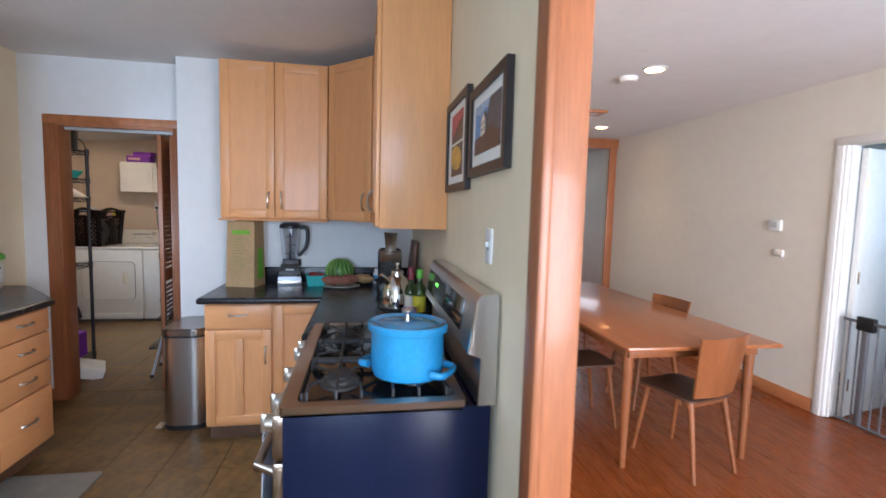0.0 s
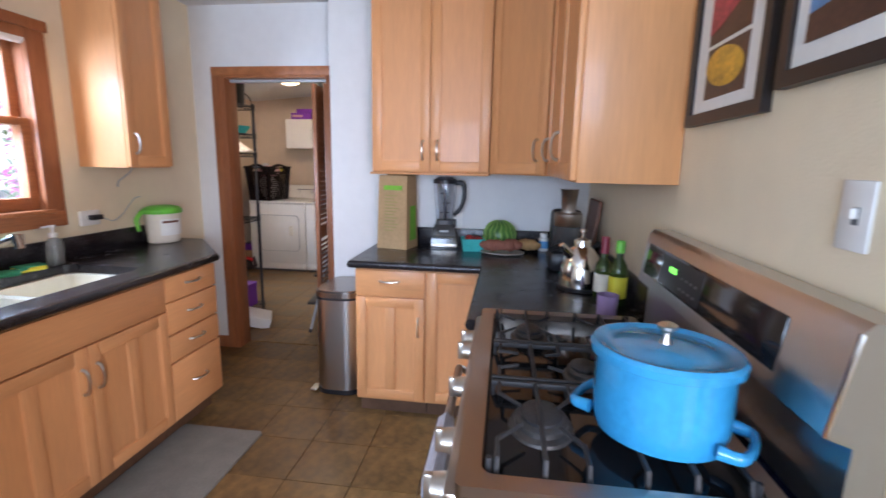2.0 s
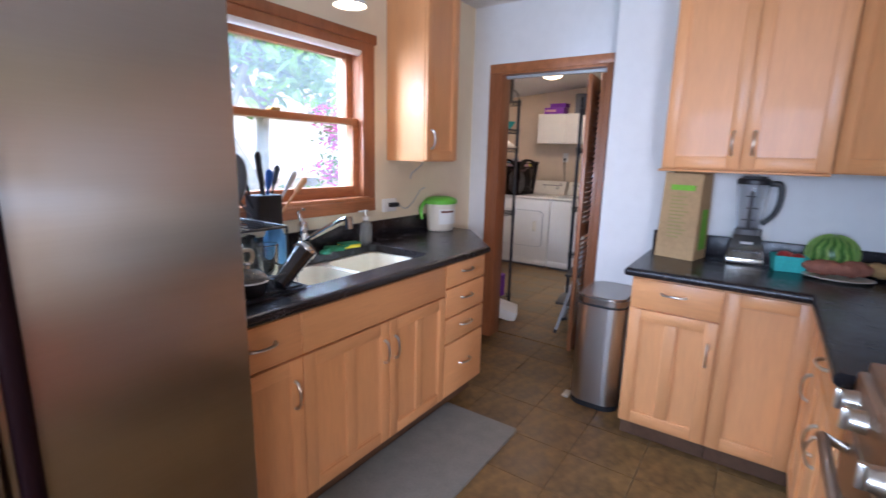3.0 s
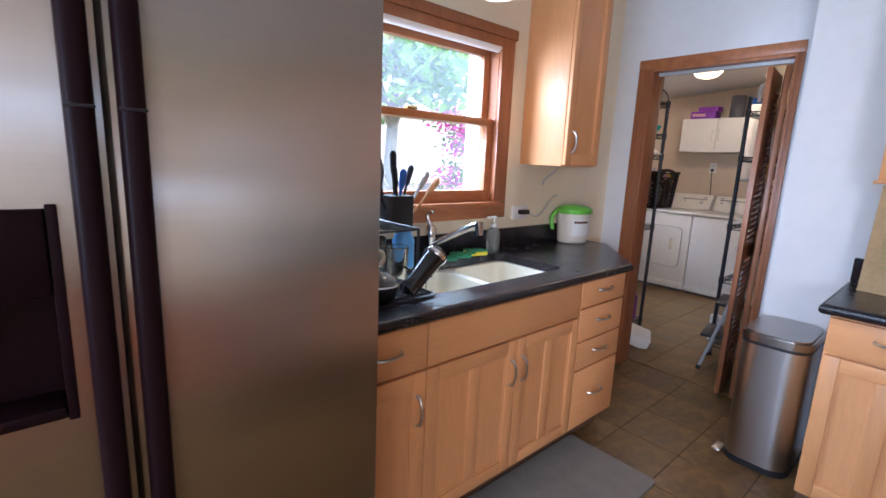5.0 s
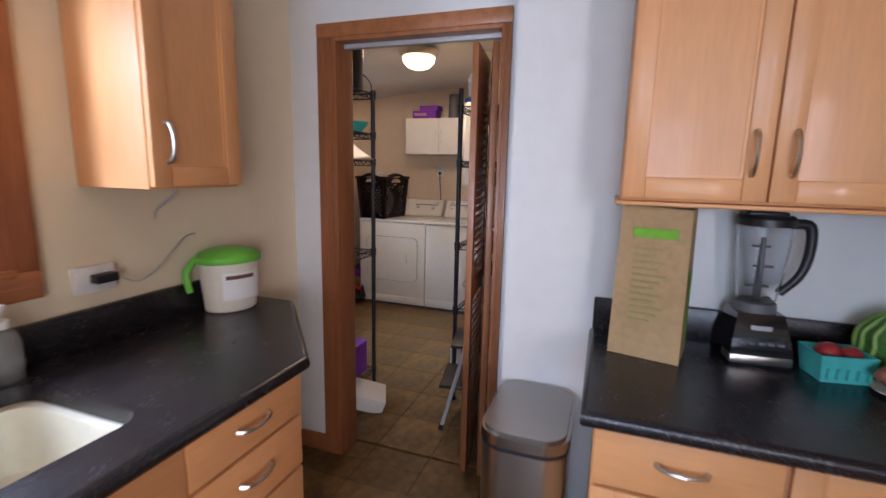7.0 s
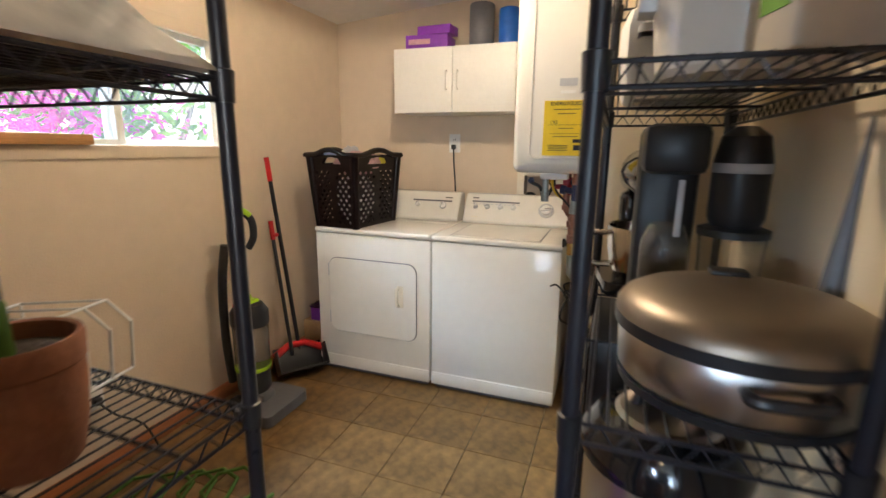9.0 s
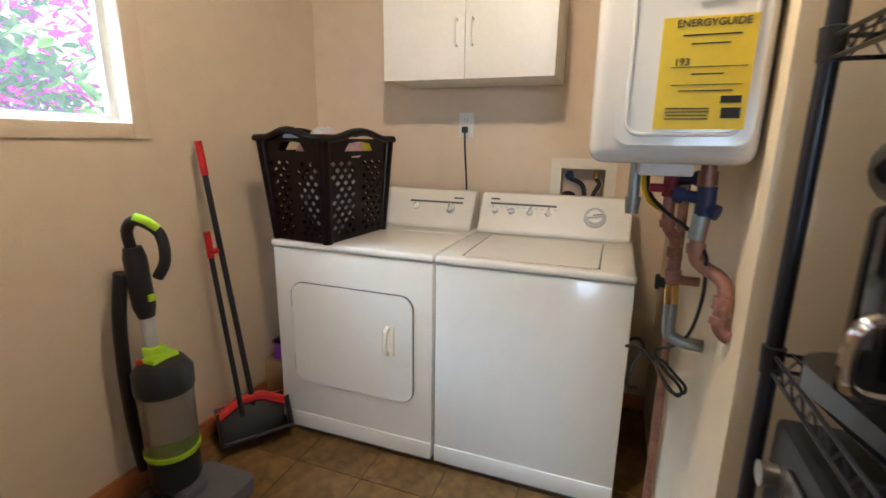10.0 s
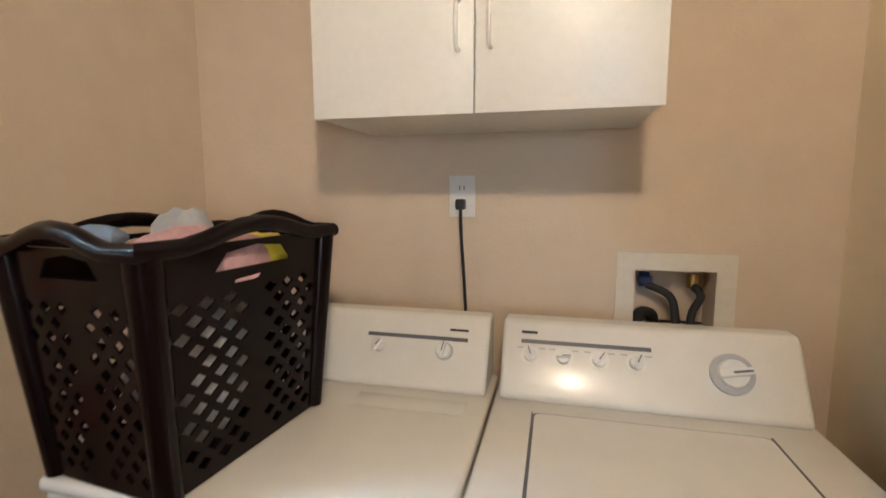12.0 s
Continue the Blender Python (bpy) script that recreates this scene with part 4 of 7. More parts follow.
    t = thing("blender", "black countertop blender with a clear pitcher", "blender", pose(0.60, 4.045, 0.911, 0, 0, 6) @ Matrix.Diagonal((0.92, 0.85, 0.98, 1)))
    part("base", Geo().add([(-0.085, -0.1, 0), (0.085, -0.1, 0), (0.085, 0.09, 0), (-0.085, 0.09, 0), (-0.085, -0.1, 0.05), (0.085, -0.1, 0.05), (-0.065, -0.06, 0.15), (0.065, -0.06, 0.15), (0.065, 0.07, 0.15), (-0.065, 0.07, 0.15), (0.085, 0.09, 0.05), (-0.085, 0.09, 0.05)],
         [(0, 3, 2, 1), (0, 1, 5, 4), (4, 5, 7, 6), (1, 2, 10, 5), (5, 10, 8, 7), (2, 3, 11, 10), (10, 11, 9, 8), (3, 0, 4, 11), (11, 4, 6, 9), (6, 7, 8, 9)]), "black_gloss", t)
    part("silver_band", Geo().box(-0.087, -0.103, 0.008, 0.087, -0.02, 0.035, 0.006), "nickel", t, "silver front band")
    k = Geo()
    for i in range(5):
        k.box(-0.06 + 0.026 * i, -0.094, 0.06, -0.042 + 0.026 * i, -0.082, 0.072, 0.002)
    part("button_row", k, "grey", t)
    part("badge", Geo().box(-0.03, -0.078, 0.10, 0.03, -0.068, 0.118, 0.002), "light_grey", t)
    part("collar", Geo().lathe([(0.06, 0.15), (0.058, 0.175), (0.05, 0.18), (0, 0.18)]), "grey", t)
    part("pitcher", Geo().lathe([(0.054, 0.178), (0.064, 0.26), (0.078, 0.405), (0.075, 0.405), (0.061, 0.26), (0.051, 0.182), (0, 0.182)], n=24), "plastic_clear", t, "clear plastic pitcher")
    part("blade_tower", Geo().rod((0, 0, 0.18), (0, 0, 0.37), 0.012, 0.008).box(-0.035, -0.006, 0.22, 0.03, 0.006, 0.226).box(-0.02, -0.006, 0.28, 0.035, 0.006, 0.286).box(-0.03, -0.006, 0.34, 0.02, 0.006, 0.346), "grey", t)
    part("lid", Geo().lathe([(0.08, 0.405), (0.08, 0.425), (0.07, 0.435), (0, 0.435)], n=24).box(-0.055, -0.02, 0.43, 0.055, 0.02, 0.445, 0.005), "black", t)
    part("pitcher_handle", Geo().tube([(0.07, 0, 0.41), (0.12, 0, 0.405), (0.128, 0, 0.33), (0.11, 0, 0.26), (0.062, 0, 0.205)], [0.014, 0.016, 0.015, 0.014, 0.012], 10, soft=5), "black", t)


paper_bag()
blender()
t = thing("berry_basket", "teal pulp berry basket holding fruit", "basket", pose(0.785, 3.975, 0.911, 0, 0, 10))
g = Geo()
vs = []
for k, z in ((0.85, 0.0), (1.0, 0.075), (0.94, 0.075), (0.80, 0.006)):
    vs += [(-0.068 * k, -0.055 * k, z), (0.068 * k, -0.055 * k, z), (0.068 * k, 0.055 * k, z), (-0.068 * k, 0.055 * k, z)]
g.add(vs, [(i * 4 + j, i * 4 + (j + 1) % 4, (i + 1) * 4 + (j + 1) % 4, (i + 1) * 4 + j) for i in range(3) for j in range(4)] + [(0, 3, 2, 1), (12, 13, 14, 15)])
for j in range(5):
    g.box(-0.05 + 0.024 * j, -0.06, 0.012, -0.044 + 0.024 * j, -0.047, 0.04)
part("tray", g, "teal", t)
for x, y, z, rr in ((-0.02, 0.0, 0.065, 0.032), (0.035, 0.01, 0.06, 0.028), (0.0, 0.035, 0.06, 0.026)):
    solo("apple", Geo().ball((0, 0, 0), rr, rr, rr * 0.92, 14), "fruit", "small red fruit in the teal basket", "fruit", pose(0.785 + x, 3.975 + y, 0.911 + z), "fruit in the basket")
t = thing("watermelon", "small round striped green watermelon", "fruit", pose(0.945, 4.03, 1.003) @ Matrix.Scale(0.92, 4))
part("rind", Geo().ball((0, 0, 0), 0.105, 0.1, 0.1, 28), "rind", t)
for i in range(17):
    a = 2 * math.pi * i / 17
    pts = [(0.1062 * math.sin(q) * math.cos(a + 0.05 * math.sin(9 * q)), 0.1012 * math.sin(q) * math.sin(a + 0.05 * math.sin(9 * q)), 0.1012 * math.cos(q)) for q in (math.pi * (0.06 + 0.88 * j / 16) for j in range(17))]
    part("stripe", Geo().tube(pts, [0.002 + 0.0045 * math.sin(math.pi * j / 16) for j in range(17)], 6), "rind_light", t)
part("stem_spot", Geo().lathe([(0.012, 0.097), (0.010, 0.102), (0, 0.103)]), "light_grey", t)
solo("serving_plate", Geo().lathe([(0.0, 0.0), (0.07, 0.0), (0.085, 0.004), (0.125, 0.014), (0.125, 0.018), (0.08, 0.009), (0, 0.007)], sx=1.2, sy=0.8), "cream", "cream ceramic plate under the vegetables", "plate", pose(0.965, 3.90, 0.911) @ Matrix.Diagonal((0.85, 0.9, 0.7, 1)))


def tuber(x, y, l, r, turn, mt, label):
    n = 10
    pts = [(l * (j / n - 0.5), 0.006 * math.sin(j * 1.3), 0.004 * math.sin(j * 2.1)) for j in range(n + 1)]
    solo("sweet_potato", Geo().tube(pts, [max(0.003, r * math.sin(math.pi * (0.04 + 0.92 * j / n)) ** 0.55) for j in range(n + 1)], 14), mt, label, "vegetable", pose(x, y, 0.927 + r, 0, 0, turn), "vegetables on the plate")


tuber(0.91, 3.885, 0.15, 0.035, 5, "sweet_potato", "pinkish brown sweet potato on a plate")
tuber(1.01, 3.905, 0.14, 0.037, 20, "sweet_potato", "pinkish brown sweet potato on a plate")
tuber(1.115, 3.965, 0.16, 0.034, -25, "ginger", "knobbly tan ginger root on a plate")
t = thing("pill_bottle", "small white bottle with a blue label", "bottle", pose(1.215, 4.06, 0.911))
part("bottle", Geo().lathe([(0.028, 0), (0.03, 0.004), (0.03, 0.075), (0.02, 0.085), (0.02, 0.09), (0, 0.09)]), "white", t)
part("cap", Geo().lathe([(0.023, 0.088), (0.023, 0.108), (0.02, 0.11), (0, 0.11)]), "white", t)
part("label", Geo().lathe([(0.0304, 0.018), (0.0304, 0.062)]), "sky_label", t)
t = thing("juicer", "black and steel slow juicer", "juicer", pose(1.28, 3.56, 0.911))
part("base", Geo().box(-0.085, -0.09, 0, 0.085, 0.1, 0.10, 0.03).box(-0.075, 0.0, 0.09, 0.075, 0.1, 0.30, 0.025), "black", t)
part("drum", Geo().lathe([(0.05, 0.1), (0.06, 0.12), (0.062, 0.225), (0, 0.225)], (0, -0.03, 0)), "smoke", t, "dark translucent juicing drum")
part("top_ring", Geo().lathe([(0.066, 0.225), (0.068, 0.23), (0.068, 0.285), (0.06, 0.292), (0, 0.294)], (0, -0.03, 0)), "steel", t)
part("chute", Geo().lathe([(0.034, 0.292), (0.034, 0.32), (0.042, 0.40), (0.046, 0.405), (0.036, 0.405), (0.03, 0.33), (0, 0.33)], (0, -0.03, 0)), "steel", t)
part("spout", Geo().rod((-0.04, -0.08, 0.13), (-0.09, -0.11, 0.115), 0.014, 0.012), "black", t)
t = thing("kettle", "tall polished steel kettle with a black base", "kettle", pose(1.30, 3.19, 0.911))
part("body", Geo().lathe([(0.086, 0.012), (0.09, 0.016), (0.089, 0.05), (0.082, 0.10), (0.068, 0.145), (0.05, 0.172), (0.036, 0.182), (0.034, 0.20), (0, 0.202)], n=36), "chrome", t)
part("base_band", Geo().lathe([(0.092, 0), (0.096, 0.003), (0.096, 0.012), (0.088, 0.016), (0, 0.016)], n=36), "black", t)
part("lid", Geo().lathe([(0.036, 0.20), (0.034, 0.21), (0.014, 0.216), (0.008, 0.22), (0.008, 0.235), (0.016, 0.245), (0.014, 0.255), (0, 0.257)]), "chrome", t)
part("handle", Geo().tube([(0.052, 0.04, 0.17), (0.085, 0.06, 0.185), (0.098, 0.07, 0.14), (0.095, 0.066, 0.07), (0.075, 0.052, 0.055)], [0.010, 0.011, 0.011, 0.010, 0.009], 10, soft=5), "black", t)
part("spout", Geo().tube([(-0.05, -0.03, 0.15), (-0.075, -0.045, 0.175), (-0.092, -0.052, 0.195)], [0.022, 0.016, 0.012], 12, soft=5), "chrome", t)
for x, y, h, mt, cap, lab, tall in ((1.395, 2.94, 0.21, "bottle", "green_plastic", "dark green oil bottle with a green cap", 0.25), (1.36, 3.03, 0.19, "bottle", "valve_red", "dark glass bottle with a pale label", 0.25)):
    t = thing("oil_bottle", lab, "bottle", pose(x, y, 0.911), "bottles by the range")
    part("glass", Geo().lathe([(0.03, 0), (0.033, 0.005), (0.033, h * 0.62), (0.028, h * 0.76), (0.013, h * 0.88), (0.013, h), (0, h)]), mt, t)
    part("cap", Geo().lathe([(0.016, h - 0.005), (0.016, tall - 0.005), (0.014, tall), (0, tall)]), cap, t)
    part("label", Geo().lathe([(0.0336, h * 0.18), (0.0336, h * 0.56)]), "mustard" if cap == "green_plastic" else "cream", t)
solo("cup", Geo().lathe([(0.03, 0), (0.033, 0.003), (0.036, 0.085), (0.033, 0.085), (0.03, 0.008), (0, 0.006)]), "lavender", "small lavender cup on the counter", "cup", pose(1.33, 2.79, 0.911))
solo("cutting_board", Geo().box(-0.012, -0.13, 0, 0.012, 0.13, 0.34, 0.008), "board", "dark wooden cutting board leaning on the wall", "cutting board", pose(1.425, 3.80, 0.911, 0, 6, 0))
o = thing("outlet_plate", "white wall outlet with a black charger", "outlet", pose(0.665, 4.147, 1.06))
part("plate", Geo().box(-0.035, -0.006, -0.055, 0.035, 0, 0.055, 0.003), "white", o)
part("charger", Geo().box(-0.022, -0.04, -0.03, 0.0, -0.006, 0.02, 0.004).tube([(-0.011, -0.03, -0.02), (-0.03, -0.05, -0.08), (-0.06, -0.06, -0.12)], 0.003, 6), "black", o)

# blue casserole on the range
t = thing("casserole_pot", "bright blue enamelled oval casserole with lid", "pot", pose(1.245, 1.985, 0.973, 0, 0, -33) @ Matrix.Diagonal((0.735, 0.83, 0.96, 1)))
part("body", Geo().lathe([(0.115, 0.0), (0.126, 0.005), (0.133, 0.025), (0.135, 0.06), (0.134, 0.13), (0.135, 0.142), (0.128, 0.142), (0.118, 0.02), (0, 0.012)], n=44, sx=1.12, sy=0.9), "blue_enamel", t)
lid = part("lid", Geo().lathe([(0.138, 0.140), (0.147, 0.144), (0.149, 0.158), (0.142, 0.165), (0.130, 0.164), (0.124, 0.160), (0.095, 0.162), (0.088, 0.165), (0.04, 0.167), (0, 0.168)], n=44, sx=1.12, sy=0.9), "blue_enamel", t)
part("knob", Geo().lathe([(0.014, 0.166), (0.009, 0.178), (0.009, 0.188), (0.021, 0.195), (0.022, 0.201), (0.012, 0.205), (0, 0.206)]), "nickel", lid, "polished metal lid knob")
for s in (-1, 1):
    part("handle", Geo().tube([(s * 0.138, -0.062, 0.030), (s * 0.178, -0.056, 0.028), (s * 0.190, -0.03, 0.027), (s * 0.192, 0.0, 0.027), (s * 0.190, 0.03, 0.027), (s * 0.178, 0.056, 0.028), (s * 0.138, 0.062, 0.030)], [0.013, 0.011, 0.010, 0.010, 0.010, 0.011, 0.013], 10, soft=5), "blue_enamel", t)


# ---- pictures and switch on the east wall ----
def picture(label, y0, y1, z0, z1):
    t = thing("framed_picture", label, "picture", pose(1.478, y1, z0, 0, 0, -90), "framed pictures")
    w, h = y1 - y0, z1 - z0
    b = 0.029
    part("frame", Geo().prism([(0, 0), (w, 0), (w, h), (0, h)], -0.021, 0, [[(b, b), (w - b, b), (w - b, h - b), (b, h - b)]], m=UPX), "frame", t)
    part("mat_board", Geo().box(b, -0.012, b, w - b, -0.006, h - b), "paper", t)
    return t, w, h


def art(t, x0, z0, x1, z1, material, d=0.0135, name="print"):
    part(name, Geo().box(x0, -d, z0, x1, -0.011, z1), material, t)


M["art_red"] = mat("art_red", (0.42, 0.05, 0.07), 0.4, var=0.5, scale=14)
M["art_gold"] = mat("art_gold", (0.62, 0.34, 0.03), 0.4, var=0.4, scale=14)
M["art_brown"] = mat("art_brown", (0.075, 0.03, 0.018), 0.4, var=0.35, scale=12)
M["art_sky"] = mat("art_sky", (0.10, 0.26, 0.5), 0.4, var=0.3, scale=6)
M["art_mist"] = mat("art_mist", (0.30, 0.40, 0.52), 0.4, var=0.3, scale=14)
M["art_slate"] = mat("art_slate", (0.07, 0.075, 0.09), 0.4, var=0.3, scale=6)
t, w, h = picture("dark framed pair of red and gold prints", 2.225, 2.62, 1.537, 1.895)
art(t, 0.095, 0.19, 0.30, 0.30, "art_brown", name="upper_print")
part("red_shape", Geo().prism([(0.095, 0.215), (0.15, 0.225), (0.23, 0.255), (0.30, 0.27), (0.30, 0.30), (0.095, 0.30)], -0.0145, -0.012, m=UPX), "art_red", t)
art(t, 0.095, 0.06, 0.30, 0.18, "art_brown", name="lower_print")
part("gold_shape", Geo().prism([(0.19 + 0.095 * math.cos(q) - 0.02 * math.sin(q), 0.128 + 0.047 * math.sin(q)) for q in (2 * math.pi * i / 24 for i in range(24))], -0.0145, -0.012, m=UPX), "art_gold", t)
t, w, h = picture("dark framed print of a pale house on a brown field", 1.775, 2.185, 1.572, 1.85)
PX, PZ, PW, PH = 0.065, 0.066, 0.28, 0.15


def drawn(name, outline, d, material):
    part(name, Geo().prism([(PX + PW * u, PZ + PH * v) for u, v in outline], -d, -0.011, m=UPX), material, t)


art(t, PX, PZ, PX + PW, PZ + PH, "art_sky")
drawn("cloud", [(0.0, 0.86), (0.22, 0.78), (0.42, 0.88), (0.55, 0.80), (0.6, 1.0), (0.0, 1.0)], 0.0139, "art_mist")
drawn("dark_cloud", [(0.55, 0.40), (1.0, 0.28), (1.0, 1.0), (0.62, 1.0), (0.50, 0.66)], 0.0141, "art_slate")
drawn("field", [(0.0, 0.0), (1.0, 0.0), (1.0, 0.30), (0.80, 0.34), (0.74, 0.47), (0.55, 0.42), (0.27, 0.36), (0.0, 0.31)], 0.0144, "art_brown")
drawn("painted_house", [(0.27, 0.33), (0.44, 0.37), (0.44, 0.62), (0.36, 0.78), (0.27, 0.60)], 0.0148, "cream")
drawn("painted_roof", [(0.36, 0.79), (0.44, 0.62), (0.44, 0.37), (0.55, 0.42), (0.55, 0.60), (0.46, 0.80)], 0.0147, "art_slate")
for u, v in ((0.30, 0.42), (0.38, 0.44), (0.30, 0.54), (0.38, 0.56)):
    drawn("painted_window", [(u, v), (u + 0.035, v + 0.007), (u + 0.035, v + 0.067), (u, v + 0.06)], 0.0151, "art_brown")
t = thing("light_switch", "white toggle light switch plate", "switch", pose(1.479, 1.985, 1.36, 0, 0, -90))
part("plate", Geo().box(0, -0.006, -0.052, 0.066, 0, 0.052, 0.003), "white", t)
part("toggle", Geo().box(0.033, -0.016, -0.004, 0.042, -0.005, 0.012, 0.002), "white", t)
part("slot", Geo().box(0.031, -0.0068, -0.013, 0.044, -0.005, 0.013), "grey", t)

# ---- trash can, floor mat ----
t = thing("trash_can", "tall steel step trash can with a dark lid", "trash can", pose(-0.02, 3.95, 0) @ Matrix.Diagonal((1.13, 1.04, 1.015, 1)))
pts = rrect(-0.118, -0.185, 0.118, 0.185, 0.075, 8)
part("body", Geo().prism(pts, 0.03, 0.615), "steel_v", t)
part("base", Geo().prism(rrect(-0.12, -0.187, 0.12, 0.187, 0.076, 8), 0.0, 0.03), "black", t)
g = Geo().prism(rrect(-0.122, -0.19, 0.122, 0.19, 0.078, 8), 0.612, 0.645).prism(rrect(-0.112, -0.18, 0.112, 0.18, 0.07, 8), 0.645, 0.655)
part("lid", g, "lid_grey", t, "dark satin lid")
part("lid_band", Geo().prism(rrect(-0.1205, -0.1885, 0.1205, 0.1885, 0.077, 8), 0.598, 0.613), "black", t)
part("pedal", Geo().box(-0.15, -0.19, 0.015, -0.115, -0.11, 0.03, 0.006), "nickel", t)
solo("floor_mat", Geo().prism(rrect(-0.70, 1.9, -0.25, 3.29, 0.02), 0.0, 0.012), "mat", "thin grey rubber floor mat before the sink", "mat", pose(0, 0, 0.002, 0, 0, 0.0))

# ---- by the sink ----
t = thing("compost_bucket", "cream bucket with a green lid and handle", "bucket", pose(-1.145, 3.815, 0.911, 0, 0, -20) @ Matrix.Diagonal((1.08, 1.16, 1.0, 1)))
part("body", Geo().lathe([(0.072, 0), (0.08, 0.006), (0.088, 0.10), (0.092, 0.185), (0, 0.187)], n=36, sx=0.86), "cream", t)
part("lid", Geo().lathe([(0.098, 0.182), (0.101, 0.19), (0.1, 0.205), (0.085, 0.22), (0.05, 0.23), (0, 0.232)], n=36, sx=0.88), "green_plastic", t)
part("handle", Geo().tube([(-0.02, -0.092, 0.2), (-0.02, -0.125, 0.15), (-0.015, -0.118, 0.08)], [0.012, 0.012, 0.01], 8, flat=0.6, soft=5), "green_plastic", t)
part("label", Geo().add([(0.0925 * 0.865 * math.cos(q), 0.0925 * math.sin(q), z) for q in (radians(a) for a in range(-35, 46, 8)) for z in (0.05, 0.15)], [(2 * i, 2 * i + 2, 2 * i + 3, 2 * i + 1) for i in range(10)]), "paper", t)
part("label_print", Geo().add([(0.0932 * 0.867 * math.cos(q), 0.0932 * math.sin(q), z) for q in (radians(a) for a in range(-28, 29, 8)) for z in (0.126, 0.14)], [(2 * i, 2 * i + 2, 2 * i + 3, 2 * i + 1) for i in range(7)]), "board", t)
t = thing("soap_bottle", "clear plastic soap pump bottle", "bottle", pose(-1.185, 3.135, 0.911) @ Matrix.Scale(1.08, 4))
part("bottle", Geo().lathe([(0.03, 0), (0.033, 0.004), (0.033, 0.09), (0.025, 0.11), (0.014, 0.118), (0.014, 0.125), (0, 0.125)]), "frosted", t)
part("pump", Geo().lathe([(0.017, 0.122), (0.017, 0.14), (0.006, 0.142), (0.006, 0.165), (0.014, 0.166), (0.014, 0.175), (0, 0.176)]).box(-0.006, -0.05, 0.166, 0.006, 0.0, 0.175, 0.003), "white", t)
t = thing("sponge", "yellow sponge with a green scrub face", "sponge", pose(-1.165, 2.985, 0.911, 0, 0, 75))
part("foam", Geo().box(-0.055, -0.033, 0, 0.055, 0.033, 0.02, 0.005), "yellow_foam", t)
part("scrub_face", Geo().box(-0.055, -0.033, 0.02, 0.055, 0.033, 0.027, 0.003), "scrub", t)
solo("scrub_pad", Geo().box(-0.05, -0.035, 0, 0.05, 0.035, 0.022, 0.008), "scrub", "green scrubbing pad beside the sink", "sponge", pose(-1.16, 2.875, 0.911, 0, 0, 60))
solo("dish_brush", Geo().tube([(0, 0, 0.012), (0.0, 0.09, 0.016), (0, 0.16, 0.02)], [0.006, 0.006, 0.006], 8).lathe([(0.026, 0.0), (0.03, 0.008), (0.02, 0.02), (0, 0.022)]), "scrub", "green dish brush beside the sink", "brush", pose(-1.13, 2.79, 0.911))
t = thing("power_strip", "white wall outlet with plugs and a cable", "outlet", pose(-1.248, 3.395, 1.105))
part("plate", Geo().box(0, -0.06, -0.04, 0.02, 0.06, 0.04, 0.006), "white", t)
part("plug", Geo().box(0.02, -0.02, -0.01, 0.055, 0.045, 0.016, 0.004), "black", t)
part("switch", Geo().box(0.02, 0.046, -0.008, 0.024, 0.058, 0.012), "red", t)
part("cable", Geo().tube([(0.04, 0.05, 0), (0.055, 0.10, -0.025), (0.05, 0.17, 0.0), (0.04, 0.24, 0.05), (0.02, 0.31, 0.085), (0.012, 0.36, 0.09)], 0.003, 6, soft=5), "light_grey", t)


# dish rack with crockery
t = thing("dish_rack", "black wire dish rack beside the sink", "dish rack", pose(-0.93, 2.16, 0.911))
for z in (0.012, 0.07):
    part("rail", Geo().tube([(-0.2, -0.17, z), (0.2, -0.17, z), (0.2, 0.17, z), (-0.2, 0.17, z)], 0.004, 6, True), "black", t)
for i in range(10):
    y = -0.15 + 0.033 * i
    part("wire", Geo().tube([(-0.2, y, 0.07), (-0.2, y, 0.012), (0.2, y, 0.012), (0.2, y, 0.07)], 0.002, 5), "black", t)
    part("tier_wire", Geo().rod((-0.2, y, 0.225), (0.12, y, 0.225), 0.002, n=5), "black", t)
part("tier_rail", Geo().tube([(-0.2, -0.17, 0.225), (0.12, -0.17, 0.225), (0.12, 0.17, 0.225), (-0.2, 0.17, 0.225)], 0.005, 6, True), "black", t)
for x in (-0.2, 0.12):
    for y in (-0.17, 0.17):
        part("post", Geo().rod((x, y, 0.01), (x, y, 0.225), 0.005, n=6), "black", t)
part("drip_tray", Geo().prism(rrect(-0.22, -0.19, 0.22, 0.19, 0.03), 0.0, 0.008), "black", t)
PLATE = [(0, 0), (0.07, 0.002), (0.128, 0.016), (0.13, 0.019), (0.128, 0.022), (0.07, 0.009), (0, 0.007)]
for i, (grow, mt, lab) in enumerate(((0.86, "stone", "speckled tan stoneware plate standing in the rack"), (0.86, "cream", "cream plate standing in the rack"), (0.9, "stone", "speckled tan stoneware plate standing in the rack"),
                                     (0.92, "stone", "speckled tan stoneware plate standing in the rack"), (1.06, "dark_plate", "dark grey-brown stoneware plate standing in the rack"))):
    solo("dinner_plate", Geo().lathe(PLATE, n=36), mt, lab, "plate", pose(-1.0, 2.045 + 0.04 * i, 1.139 + 0.13 * grow, 83 - 3 * i, 0, 8) @ Matrix.Scale(grow, 4), "plates in the dish rack")


def mug(x, y, z, turn, mt, lab):
    t = thing("mug", lab, "mug", pose(x, y, z, 0, 0, turn), "mugs in the dish rack")
